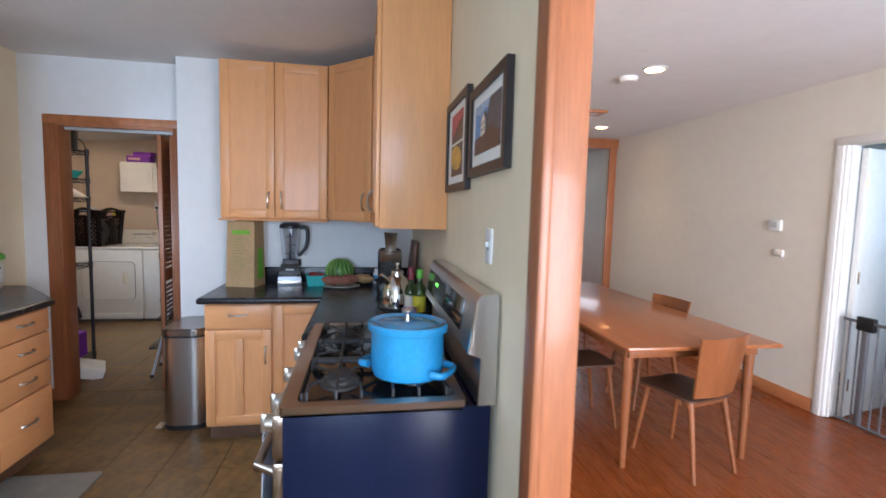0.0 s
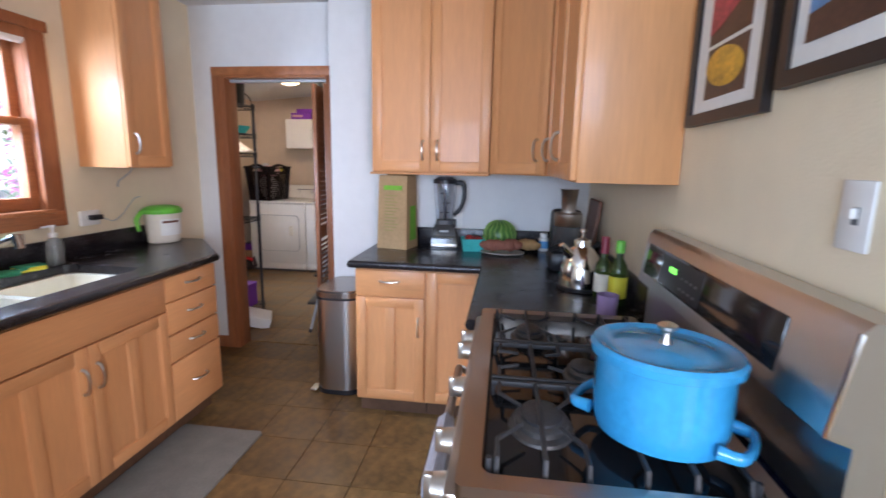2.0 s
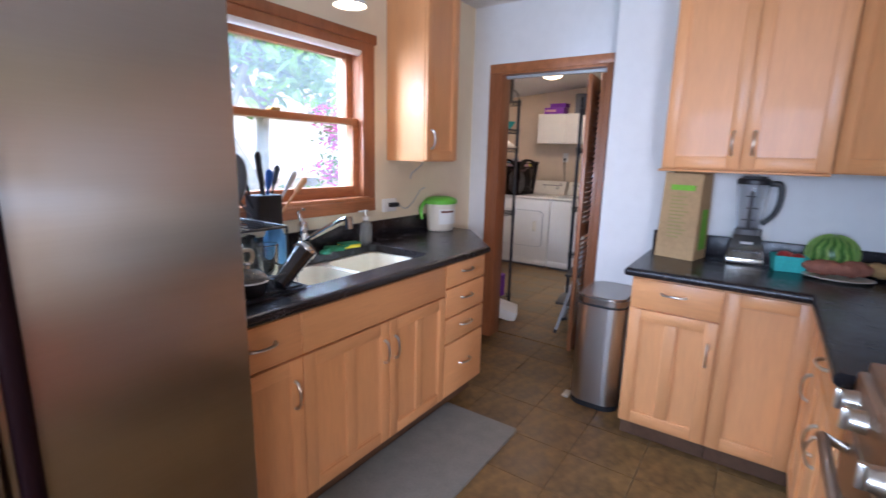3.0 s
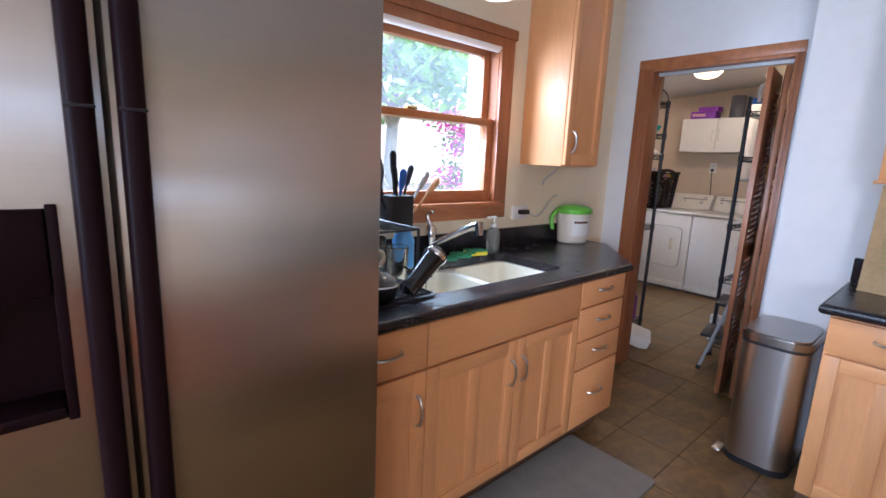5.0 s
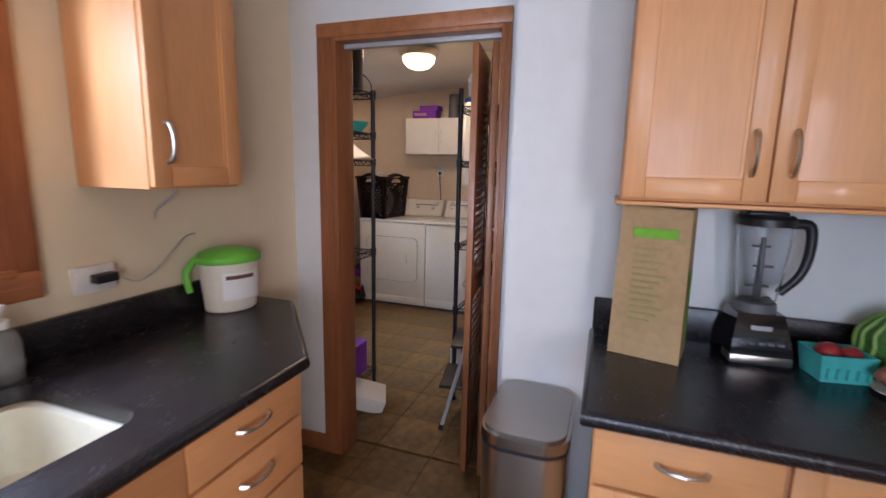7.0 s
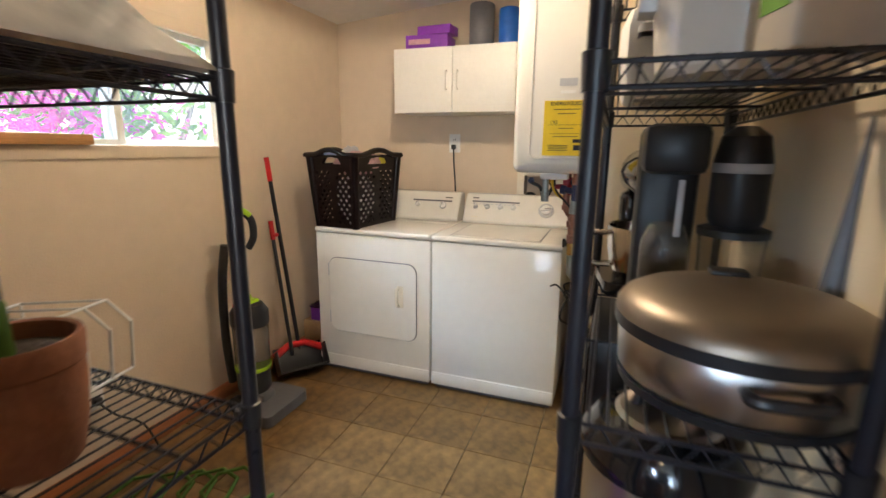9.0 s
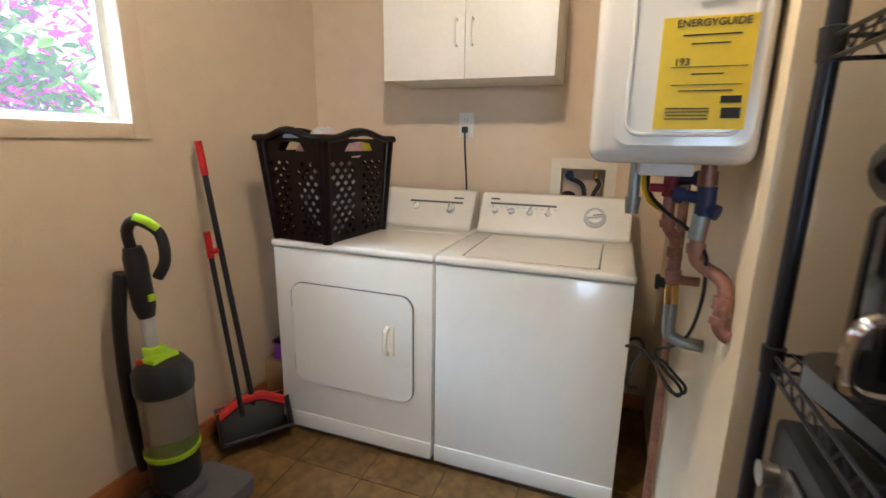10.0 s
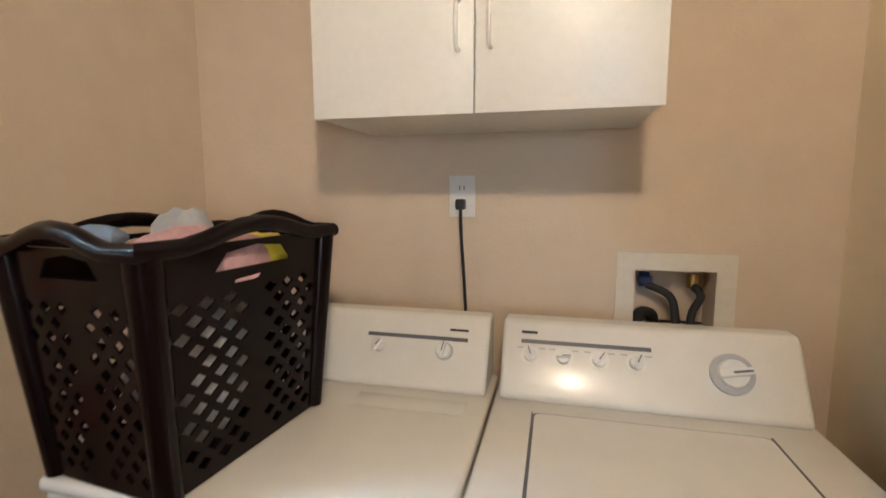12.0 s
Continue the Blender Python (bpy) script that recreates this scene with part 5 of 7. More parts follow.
    part("body", Geo().lathe([(0.038, 0.0), (0.047, 0.006), (0.052, 0.03), (0.05, 0.075), (0.053, 0.084), (0.049, 0.084), (0.046, 0.07), (0.045, 0.02), (0, 0.012)], n=32), mt, t)
    part("handle", Geo().tube([(0.049, 0, 0.068), (0.075, 0, 0.066), (0.083, 0, 0.045), (0.07, 0, 0.02), (0.048, 0, 0.018)], [0.008, 0.007, 0.007, 0.007, 0.008], 10, soft=5), mt, t)


mug(-0.855, 2.115, 0.924, 40, "stone", "tan stoneware mug at the foot of a stack")
mug(-0.855, 2.115, 1.0, 62, "stone_light", "pale tan stoneware mug stacked on another")
mug(-0.96, 2.06, 0.924, -30, "stone", "tan stoneware mug in the rack")
for x, y, k in ((-1.0, 2.30, 1.2), (-1.06, 2.24, 1.15), (-0.94, 2.22, 1.1), (-0.90, 2.30, 1.25), (-1.08, 2.32, 1.3)):
    solo("drinking_glass", Geo().lathe([(0.03, 0.0), (0.036, 0.11), (0.034, 0.112), (0.033, 0.11), (0.028, 0.006), (0, 0.006)]), "glass", "clear drinking glass upturned in the rack", "glass", pose(x, y, 0.922) @ Matrix.Scale(k, 4), "glasses in the dish rack")
t = thing("travel_tumbler", "black tumbler with a clear lid leaning out of the rack", "tumbler", pose(-0.745, 2.235, 0.935, -52, 0, 8))
part("body", Geo().lathe([(0.026, 0), (0.030, 0.004), (0.034, 0.10), (0.040, 0.17), (0.040, 0.178), (0, 0.178)], n=28), "black_gloss", t)
part("ring", Geo().lathe([(0.041, 0.165), (0.043, 0.168), (0.043, 0.182), (0.041, 0.184)], n=28), "chrome", t, "polished steel ring")
part("lid", Geo().lathe([(0.041, 0.180), (0.042, 0.192), (0.030, 0.200), (0.012, 0.203), (0, 0.203)], n=28), "smoke", t)
t = thing("small_pan", "small black pan with a round glass lid", "pan", pose(-0.775, 2.135, 0.922))
part("pan", Geo().lathe([(0.055, 0), (0.064, 0.008), (0.072, 0.05), (0.070, 0.052), (0.06, 0.012), (0, 0.008)], n=32), "black_gloss", t)
part("lid", Geo().lathe([(0.073, 0.052), (0.06, 0.072), (0.035, 0.088), (0, 0.094), (0.034, 0.086), (0.058, 0.070), (0.07, 0.053)], n=32), "smoke", t, "smoky glass lid")
part("lid_ring", Geo().lathe([(0.072, 0.05), (0.076, 0.052), (0.072, 0.056)], n=32), "chrome", t)
part("knob", Geo().lathe([(0.008, 0.092), (0.008, 0.104), (0.016, 0.110), (0.012, 0.116), (0, 0.117)]), "chrome", t)
solo("glass_bowl", Geo().lathe([(0.035, 0), (0.06, 0.02), (0.082, 0.07), (0.08, 0.072), (0.056, 0.022), (0, 0.006)], n=30), "glass", "clear glass bowl behind the mugs", "bowl", pose(-1.07, 2.14, 0.924))
t = thing("utensil_holder", "black utensil caddy with knives and spoons", "utensil holder", pose(-1.10, 2.435, 1.09))
part("caddy", Geo().prism(rrect(-0.05, -0.06, 0.05, 0.06, 0.012), 0.0, 0.14).box(-0.01, -0.1, 0.03, 0.01, -0.05, 0.045), "black", t)
for i, (x, y, h, lean, mt) in enumerate(((-0.02, -0.03, 0.27, -14, "black"), (0.02, -0.01, 0.22, 9, "blue"), (0.0, 0.03, 0.25, 34, "nickel"), (0.025, 0.04, 0.24, 42, "bulb_pine"), (-0.02, 0.01, 0.29, -3, "black"),
                                         (0.015, -0.035, 0.24, -24, "black"), (0.03, 0.0, 0.23, -8, "navy"), (-0.03, 0.03, 0.24, 14, "black"), (0.0, -0.045, 0.22, -34, "grey"))):
    part("utensil", Geo().tube([(0, 0, 0), (0, 0, h * 0.62), (0, 0, h * 0.7), (0, 0, h * 0.95), (0, 0, h)], [0.005, 0.006, 0.013, 0.015, 0.006], 8, flat=0.4), mt, t, "", pose(x, y, 0.03, -lean, 0, 10 - 4 * i))
solo("dish_soap_jug", Geo().lathe([(0.05, 0), (0.052, 0.01), (0.052, 0.12), (0.03, 0.17), (0.02, 0.18), (0, 0.18)], sx=0.8), "sky_label", "pale blue soap jug behind the dish rack", "bottle", pose(-1.13, 2.50, 0.911))

# ---- recessed lights ----
def can_light(x, y, z, label):
    t = thing("recessed_light", label, "ceiling light", pose(x, y, z), "recessed lights")
    part("trim_ring", Geo().lathe([(0.085, -0.002), (0.085, -0.008), (0.065, -0.010), (0.062, 0.0)]), "white_paint", t)
    part("lens", Geo().lathe([(0.062, -0.004), (0, -0.004)]), "can_glow", t, "glowing warm lens")


t = thing("pendant_lamp", "small white pendant lamp over the sink, lit warm", "pendant light", pose(-0.93, 2.79, 0))
part("canopy", Geo().lathe([(0.055, 2.459), (0.055, 2.445), (0.02, 2.432), (0, 2.43)]), "white_paint", t)
part("rod", Geo().rod((0, 0, 2.435), (0, 0, 2.115), 0.005, n=10), "nickel", t)
part("shade", Geo().lathe([(0.018, 2.125), (0.024, 2.11), (0.055, 2.075), (0.074, 2.036), (0.071, 2.036), (0.052, 2.07), (0, 2.10)], n=32), "white_paint", t, "white metal shade")
part("lens", Geo().lathe([(0.068, 2.04), (0.03, 2.036), (0, 2.035)], n=28), "can_glow", t, "glowing warm lens")
can_light(3.09, 3.65, 2.479, "round recessed ceiling light, lit warm")
can_light(3.83, 5.74, 2.479, "round recessed ceiling light, lit warm")

# ---- dining room ----
t = thing("dining_table", "teak dining table with slim tapered legs", "table", pose(2.52, 2.86, 0))
part("tabletop", Geo().box(0, 0, 0.725, 0.97, 2.3, 0.75, 0.01), "teak", t)
part("apron", Geo().box(0.07, 0.10, 0.66, 0.90, 0.12, 0.725, 0.002).box(0.07, 2.18, 0.66, 0.90, 2.2, 0.725, 0.002).box(0.07, 0.12, 0.66, 0.09, 2.18, 0.725, 0.002).box(0.88, 0.12, 0.66, 0.90, 2.18, 0.725, 0.002), "teak_v", t)
for x, y in ((0.09, 0.14), (0.88, 0.14), (0.09, 2.16), (0.88, 2.16)):
    part("leg", Geo().tube([(x, y, 0), (x, y, 0.725)], [0.018, 0.032], 12), "teak_v", t)


def dining_chair(m):
    """Faces +y: the curved back stands at y = 0."""
    c = thing("dining_chair", "bent teak plywood dining chair with splayed legs", "chair", m, "chairs round the table")

    def curved(w0, w1, z0, z1, y, bow, th):
        vs, fs, n = [], [], 10
        for i in range(n + 1):
            s = 2 * i / n - 1
            yy = y - bow * (1 - s * s)
            vs += [(s * w0 / 2, yy, z0), (s * w1 / 2, yy - 0.05, z1), (s * w1 / 2, yy - 0.05 + th, z1), (s * w0 / 2, yy + th, z0)]
        for i in range(n):
            for j in range(4):
                fs.append((i * 4 + j, i * 4 + (j + 1) % 4, (i + 1) * 4 + (j + 1) % 4, (i + 1) * 4 + j))
        return Geo().add(vs, fs + [(0, 1, 2, 3), (4 * n, 4 * n + 1, 4 * n + 2, 4 * n + 3)])

    part("backrest", curved(0.32, 0.395, 0.47, 0.815, 0.06, 0.03, 0.012), "teak_v", c)
    part("seat", Geo().prism(rrect(-0.175, 0.06, 0.175, 0.45, 0.06), 0.435, 0.449), "dark_wood", c, "dark seat")
    part("seat_rail", Geo().box(-0.16, 0.09, 0.40, 0.16, 0.115, 0.435, 0.003).box(-0.16, 0.38, 0.40, 0.16, 0.405, 0.435, 0.003), "teak_v", c)
    for x, y, dx, dy in ((-0.135, 0.10, -0.035, -0.08), (0.135, 0.10, 0.035, -0.08), (-0.135, 0.39, -0.035, 0.06), (0.135, 0.39, 0.035, 0.06)):
        part("leg", Geo().tube([(x + dx, y + dy, 0), (x, y, 0.435)], [0.011, 0.019], 10), "teak_v", c)
    return c


ch = dining_chair(pose(3.075, 2.80, 0, 0, 0, 14))
copy_thing(ch, pose(3.56, 3.93, 0, 0, 0, 96))
copy_thing(ch, pose(2.38, 3.62, 0, 0, 0, -90))
copy_thing(ch, pose(2.36, 4.45, 0, 0, 0, -88))
t = thing("thermostat", "small white wall thermostat", "thermostat", pose(4.498, 3.98, 1.41, 0, 0, -90))
part("case", Geo().box(-0.05, -0.025, -0.045, 0.075, 0, 0.045, 0.008), "white", t)
part("screen", Geo().box(-0.02, -0.027, -0.02, 0.04, -0.024, 0.025), "light_grey", t)
solo("wall_hook", Geo().box(-0.04, -0.02, -0.02, 0.05, 0, 0.03, 0.006).tube([(0.03, -0.01, 0), (0.06, -0.03, -0.03)], 0.008, 8), "white", "small white plastic wall fitting", "fitting", pose(4.498, 3.92, 1.18, 0, 0, -90))
g = Geo().prism([(-0.06, -0.17), (0.06, -0.17), (0.06, 0.17), (-0.06, 0.17)], 0, 0.004, [[(-0.045, -0.15), (0.045, -0.15), (0.045, 0.15), (-0.045, 0.15)]])
t = thing("floor_vent", "brown metal floor register", "vent", pose(4.35, 4.0, 0.002))
part("frame", g, "board", t)
for i in range(9):
    part("slat", Geo().box(-0.045, -0.14 + 0.033 * i, 0, 0.045, -0.128 + 0.033 * i, 0.003), "board", t)
t = thing("smoke_detector", "round white ceiling smoke detector", "smoke detector", pose(3.03, 3.88, 2.478))
part("case", Geo().lathe([(0.07, 0), (0.07, -0.015), (0.055, -0.032), (0, -0.035)]), "white", t)
t = thing("ceiling_vent", "square brown ceiling fitting", "vent", pose(3.36, 5.02, 2.478))
part("case", Geo().box(-0.1, -0.1, -0.02, 0.1, 0.1, 0, 0.006), "fir_h", t)
# open door and gate in the side doorway
t = thing("side_door", "white panelled door standing open into the side room", "door", pose(4.645, 3.425, 0, 0, 0, -78))
part("leaf", Geo().box(-0.02, -0.018, 0.01, 0.02, 0.018, 1.98, 0.002).box(0.02, -0.012, 0.01, 0.80, 0.012, 1.98, 0.002), "white_paint", t, "", pose(0, 0, 0, 0, 0, 90))
for z in (0.25, 1.05, 1.75):
    part("hinge", Geo().rod((0, 0.02, z - 0.045), (0, 0.02, z + 0.045), 0.008, n=10).box(-0.02, 0.0, z - 0.045, 0.02, 0.02, z + 0.045, 0.002), "brass", t, "brass hinge")
t = thing("baby_gate", "grey metal pressure gate across the doorway", "gate", pose(4.55, 2.56, 0))
for z in (0.76, 0.03):
    part("rail", Geo().rod((0, 0, z), (0, 0.83, z), 0.011, n=10), "grey", t)
for i in range(13):
    part("bar", Geo().rod((0, 0.04 + 0.0625 * i, 0.03), (0, 0.04 + 0.0625 * i, 0.76), 0.006, n=8), "grey", t)
part("latch", Geo().box(-0.02, 0.62, 0.70, 0.02, 0.74, 0.80, 0.012), "black", t)
part("latch_post", Geo().box(-0.014, 0.66, 0.03, 0.014, 0.70, 0.72, 0.005), "grey", t)
solo("dark_armchair", Geo().box(-0.3, -0.3, 0.1, 0.3, 0.3, 0.42, 0.06).box(-0.3, 0.18, 0.4, 0.3, 0.3, 0.75, 0.05), "black", "dark upholstered chair in the side room", "chair", pose(5.6, 2.9, -0.1))
# far room seen past the casing
t = thing("framed_picture", "teal picture in a pale frame on the far wall", "picture", pose(4.1, 9.098, 1.75), "framed pictures")
part("frame", Geo().box(-0.35, -0.02, -0.2, 0.35, 0, 0.2, 0.004), "dark_wood", t)
part("print", Geo().box(-0.3, -0.024, -0.16, 0.3, -0.018, 0.16), "teal", t)
t = thing("side_cabinet", "reddish wooden cabinet in the far room", "cabinet", pose(4.2, 8.85, 0))
part("body", Geo().box(-0.5, -0.2, 0, 0.5, 0.2, 0.8, 0.01), "teak_v", t)
part("door", Geo().box(-0.48, -0.215, 0.05, -0.01, -0.2, 0.76, 0.004), "teak_v", t)
part("door", Geo().box(0.01, -0.215, 0.05, 0.48, -0.2, 0.76, 0.004), "teak_v", t)
solo("vase", Geo().lathe([(0.05, 0), (0.09, 0.08), (0.08, 0.16), (0.03, 0.24), (0.04, 0.3), (0.03, 0.3), (0.02, 0.24), (0, 0.22)]), "stone", "round stoneware vase on the cabinet", "vase", pose(4.15, 8.8, 0.8))

# ---- laundry: louvred bifold door ----
def leaf(parent, m, w=0.36):
    d = part("door_leaf", Geo().box(0, -0.014, 0.012, 0.05, 0.014, 1.962, 0.003).box(w - 0.05, -0.014, 0.012, w, 0.014, 1.962, 0.003)
             .box(0.05, -0.014, 1.88, w - 0.05, 0.014, 1.962, 0.002).box(0.05, -0.014, 0.012, w - 0.05, 0.014, 0.15, 0.002).box(0.05, -0.014, 0.86, w - 0.05, 0.014, 0.95, 0.002), "louver", parent, "", m)
    lo = Geo().box(0.045, -0.003, -0.022, w - 0.045, 0.003, 0.022, 0.002, m=pose(0, 0, 0, 38, 0, 0))
    me = mesh_of("slat", lo, M["louver"])
    for z0, k in ((0.965, 26), (0.165, 19)):
        for i in range(k):
            s = new("slat", me)
            s.parent = d
            s.matrix_basis = pose(0, 0, z0 + 0.014 + 0.0355 * i)
    return d


b = thing("bifold_door", "reddish louvred wooden bifold door, folded open", "door")
leaf(b, pose(-0.392, 4.425, 0, 0, 0, 96.5))
leaf(b, pose(-0.305, 4.425, 0, 0, 0, 105))
part("knob", Geo().ball((-0.415, 4.46, 0.93), 0.016, 0.016, 0.016, 12), "nickel", b)
for z in (0.3, 1.0, 1.7):
    part("hinge", Geo().rod((-0.42, 4.785, z - 0.035), (-0.42, 4.785, z + 0.035), 0.006, n=8), "brass", b)


# ---- washer and dryer ----
def console(parent, w, label):
    prof = [(0.52, 0.915), (0.51, 0.93), (0.60, 1.085), (0.615, 1.098), (0.665, 1.10), (0.68, 1.085), (0.68, 0.915)]
    g, n = Geo(), len(prof)
    for x in (0.012, w - 0.012):
        g.v += [(x, y, z) for y, z in prof]
    g.f += [tuple(range(n)), tuple(range(n, 2 * n))] + [(i, (i + 1) % n, n + (i + 1) % n, n + i) for i in range(n)]
    bm_g = Geo().add(g.v, g.f)
    ob = part("console", bm_g, "appliance", parent, label)
    bv = ob.modifiers.new("soft", "BEVEL")
    bv.width, bv.segments, bv.limit_method = 0.012, 3, "ANGLE"
    return ob


FACE = pose(0, 0.51, 0.93, -math.degrees(math.atan2(0.09, 0.155)), 0, 0)


def dial(parent, x, z, r, turn, ring=0.0):
    g = Geo().rod((x, -0.002, z), (x, -0.02, z), r, r * 0.9, 20, m=FACE)
    if ring:
        part("dial_ring", Geo().rod((x, 0.001, z), (x, -0.006, z), ring, ring * 0.97, 32, m=FACE), "light_grey", parent)
    g.box(-r * 0.25, -0.034, -r * 1.05, r * 0.25, -0.018, r * 1.05, 0.003, m=FACE @ pose(x, 0, z, 0, turn, 0))
    k = part("knob", g, "white", parent)
    part("pointer", Geo().box(-r * 0.07, -0.0352, -r * 0.2, r * 0.07, -0.0335, r * 0.98, m=FACE @ pose(x, 0, z, 0, turn, 0)), "grey", k, "grey pointer line")


def appliance(name, label, m, w):
    a = thing(name, label, name.replace("_", " "), m)
    part("body", Geo().box(0, 0.005, 0.03, w, 0.68, 0.885, 0.008), "appliance", a)
    part("base", Geo().box(0.02, 0.03, 0, w - 0.02, 0.66, 0.03), "grey", a)
    part("kick_panel", Geo().box(0.002, 0.0, 0.03, w - 0.002, 0.02, 0.105, 0.003), "appliance", a)
    part("top", Geo().box(-0.003, -0.006, 0.887, w + 0.003, 0.68, 0.918, 0.012, 3), "appliance", a)
    return a


a = appliance("clothes_dryer", "white front-loading clothes dryer", pose(-2.312, 6.802, 0), 0.748)
part("door_gap", Geo().prism(rrect(0.0905, 0.2705, 0.6695, 0.7395, 0.058, 8), -0.001, 0.006, [rrect(0.094, 0.274, 0.666, 0.736, 0.055, 8)], m=UPX), "grey", a)
d = part("dryer_door", Geo().prism(rrect(0.094, 0.274, 0.666, 0.736, 0.055, 8), -0.006, 0.006, m=UPX), "appliance", a)
part("handle", Geo().box(0.548, -0.012, 0.475, 0.588, -0.004, 0.605, 0.008).tube([(0.558, -0.008, 0.485), (0.557, -0.03, 0.495), (0.557, -0.034, 0.54), (0.558, -0.03, 0.588), (0.562, -0.008, 0.597)], [0.01, 0.011, 0.010, 0.011, 0.010], 10), "almond", d, "cream upright pull handle")
for z in (0.36, 0.66):
    part("hinge", Geo().box(0.085, -0.004, z - 0.04, 0.094, 0.004, z + 0.04, 0.002), "light_grey", a)
part("lint_door", Geo().box(0.42, 0.40, 0.9185, 0.70, 0.47, 0.921, 0.001), "appliance", a)
co = console(a, 0.748, "white sloped console with a timer dial")
part("stripe", Geo().box(0.40, -0.0015, 0.125, 0.68, 0.001, 0.135, m=FACE), "grey", co)
part("badge", Geo().box(0.63, -0.0015, 0.152, 0.68, 0.001, 0.158, m=FACE), "ink", co)
dial(co, 0.44, 0.097, 0.016, 35)
dial(co, 0.62, 0.097, 0.02, 10, 0.024)
a = appliance("washing_machine", "white top-loading washing machine", pose(-1.553, 6.802, 0), 0.705)
part("lid_gap", Geo().prism(rrect(0.095, 0.035, 0.59, 0.46, 0.02), 0.9175, 0.9195, [rrect(0.102, 0.03, 0.583, 0.453, 0.018)]).box(0.095, 0.035, 0.9182, 0.098, 0.46, 0.9205).box(0.587, 0.035, 0.9182, 0.59, 0.46, 0.9205), "grey", a)
part("lid", Geo().prism(rrect(0.102, 0.03, 0.583, 0.453, 0.018), 0.9175, 0.922), "appliance", a)
co = console(a, 0.705, "white sloped console with five knobs")
part("stripe", Geo().box(0.06, -0.0015, 0.135, 0.37, 0.001, 0.145, m=FACE), "grey", co)
part("badge", Geo().box(0.06, -0.0015, 0.16, 0.10, 0.001, 0.167, m=FACE), "ink", co)
for i, x in enumerate((0.085, 0.165, 0.25, 0.335)):
    dial(co, x, 0.105, 0.017, (-20, 85, 35, 25)[i])
    part("dial_mark", Geo().rod((x, 0.001, 0.105), (x, -0.002, 0.105), 0.024, n=24, m=FACE), "melamine", co)
    g = Geo()
    for j in range(3):
        g.box(x - 0.035 + 0.028 * j, -0.0012, 0.126 - 0.004 * abs(j - 1), x - 0.02 + 0.028 * j, 0.001, 0.129 - 0.004 * abs(j - 1), m=FACE)
    part("mark", g, "light_grey", co)
dial(co, 0.54, 0.098, 0.034, 80, 0.048)
# cream strip painted on the console as the lamp's reflection
part("lamp_reflector", Geo().box(0.07, -0.001, 0.03, 0.11, 0.0005, 0.034, m=FACE), "almond", co)
part("power_cord", Geo().tube([(-0.91, 7.2, 0.45), (-0.83, 7.0, 0.62), (-0.80, 6.86, 0.66), (-0.83, 6.80, 0.60), (-0.84, 6.83, 0.52), (-0.8, 6.95, 0.45)], 0.006, 8, soft=5), "rubber", a, "dark cord", a.matrix_basis.inverted())


# ---- laundry basket with diamond holes ----
t = thing("laundry_basket", "dark brown plastic laundry basket full of clothes", "laundry basket", pose(-2.1325, 7.0, 0.922, 0, 0, -6))
BX, BY, TX, TY, H = 0.138, 0.200, 0.160, 0.232, 0.42


def side(a, b, at, bt, cols):
    """A wall between base corners a, b and top corners at, bt, pierced with diamonds."""
    holes = []
    for i in range(cols):
        for j in range(12):
            u = (i + (0.5 if j % 2 else 0.0) + 0.55) / (cols + 0.6)
            v = 0.08 + 0.062 * j
            if abs(u - 0.5) < 0.06 or u > 0.92 or u < 0.07 or (u < 0.5 and 6 < j < 8 and i % 3 == 0):
                continue
            du, dv = 0.041, 0.029
            holes.append([(u - du, v), (u, v - dv), (u + du, v), (u, v + dv)])
    holes.append([(0.28, 0.88), (0.72, 0.88), (0.66, 0.955), (0.5, 0.975), (0.34, 0.955)])
    flat = Geo().prism([(0, 0), (1, 0), (1, 1), (0, 1)], 0, 1, holes)
    a, b, at, bt = (Vector(p) for p in (a, b, at, bt))
    nrm = (b - a).cross(at - a).normalized() * 0.004
    vs = []
    for u, v, s in flat.v:
        vs.append((a.lerp(b, u)).lerp(at.lerp(bt, u), v) + nrm * s)
    return Geo().add(vs, flat.f)


base = [(-BX, -BY, 0), (BX, -BY, 0), (BX, BY, 0), (-BX, BY, 0)]
top = [(-TX, -TY, H), (TX, -TY, H), (TX, TY, H), (-TX, TY, H)]
M["brown_plastic"] = mat("brown_plastic", (0.006, 0.0026, 0.0026), 0.22, var=0.1, ior=1.27)
for i in range(4):
    j = (i + 1) % 4
    part("basket_side", side(base[i], base[j], top[i], top[j], 8 if i % 2 else 7), "brown_plastic", t)
part("basket_floor", Geo().box(-BX, -BY, 0, BX, BY, 0.006), "brown_plastic", t)
for (x, y, _), (x2, y2, z2) in zip(base, top):
    part("corner_post", Geo().tube([(x * 0.97, y * 0.97, 0), (x2 * 0.975, y2 * 0.975, z2)], [0.022, 0.028], 14), "brown_plastic", t)
rim = []
for i in range(4):
    a, b2 = Vector(top[i]), Vector(top[(i + 1) % 4])
    for k in range(12):
        u = k / 12
        lift = 0.03 * max(0.0, math.sin(math.pi * (u - 0.2) / 0.6)) if 0.2 < u < 0.8 else 0.0
        p = a.lerp(b2, u)
        rim.append((p.x * 1.075, p.y * 1.075, H + lift))
part("rim", Geo().tube(rim, 0.016, 10, True, flat=0.8), "brown_plastic", t)


def cloth(name, x, y, z, rx, ry, rz, mt, label, seed):
    g = Geo().ball((0, 0, 0), rx, ry, rz, 20)
    g.v = [tuple(Vector(p) * (1 + 0.35 * noise.noise(Vector(p) * 26 + Vector((seed, 0, 0))))) for p in g.v]
    solo(name, g, mt, label, "clothes", pose(x, y, z), "clothes in the basket")


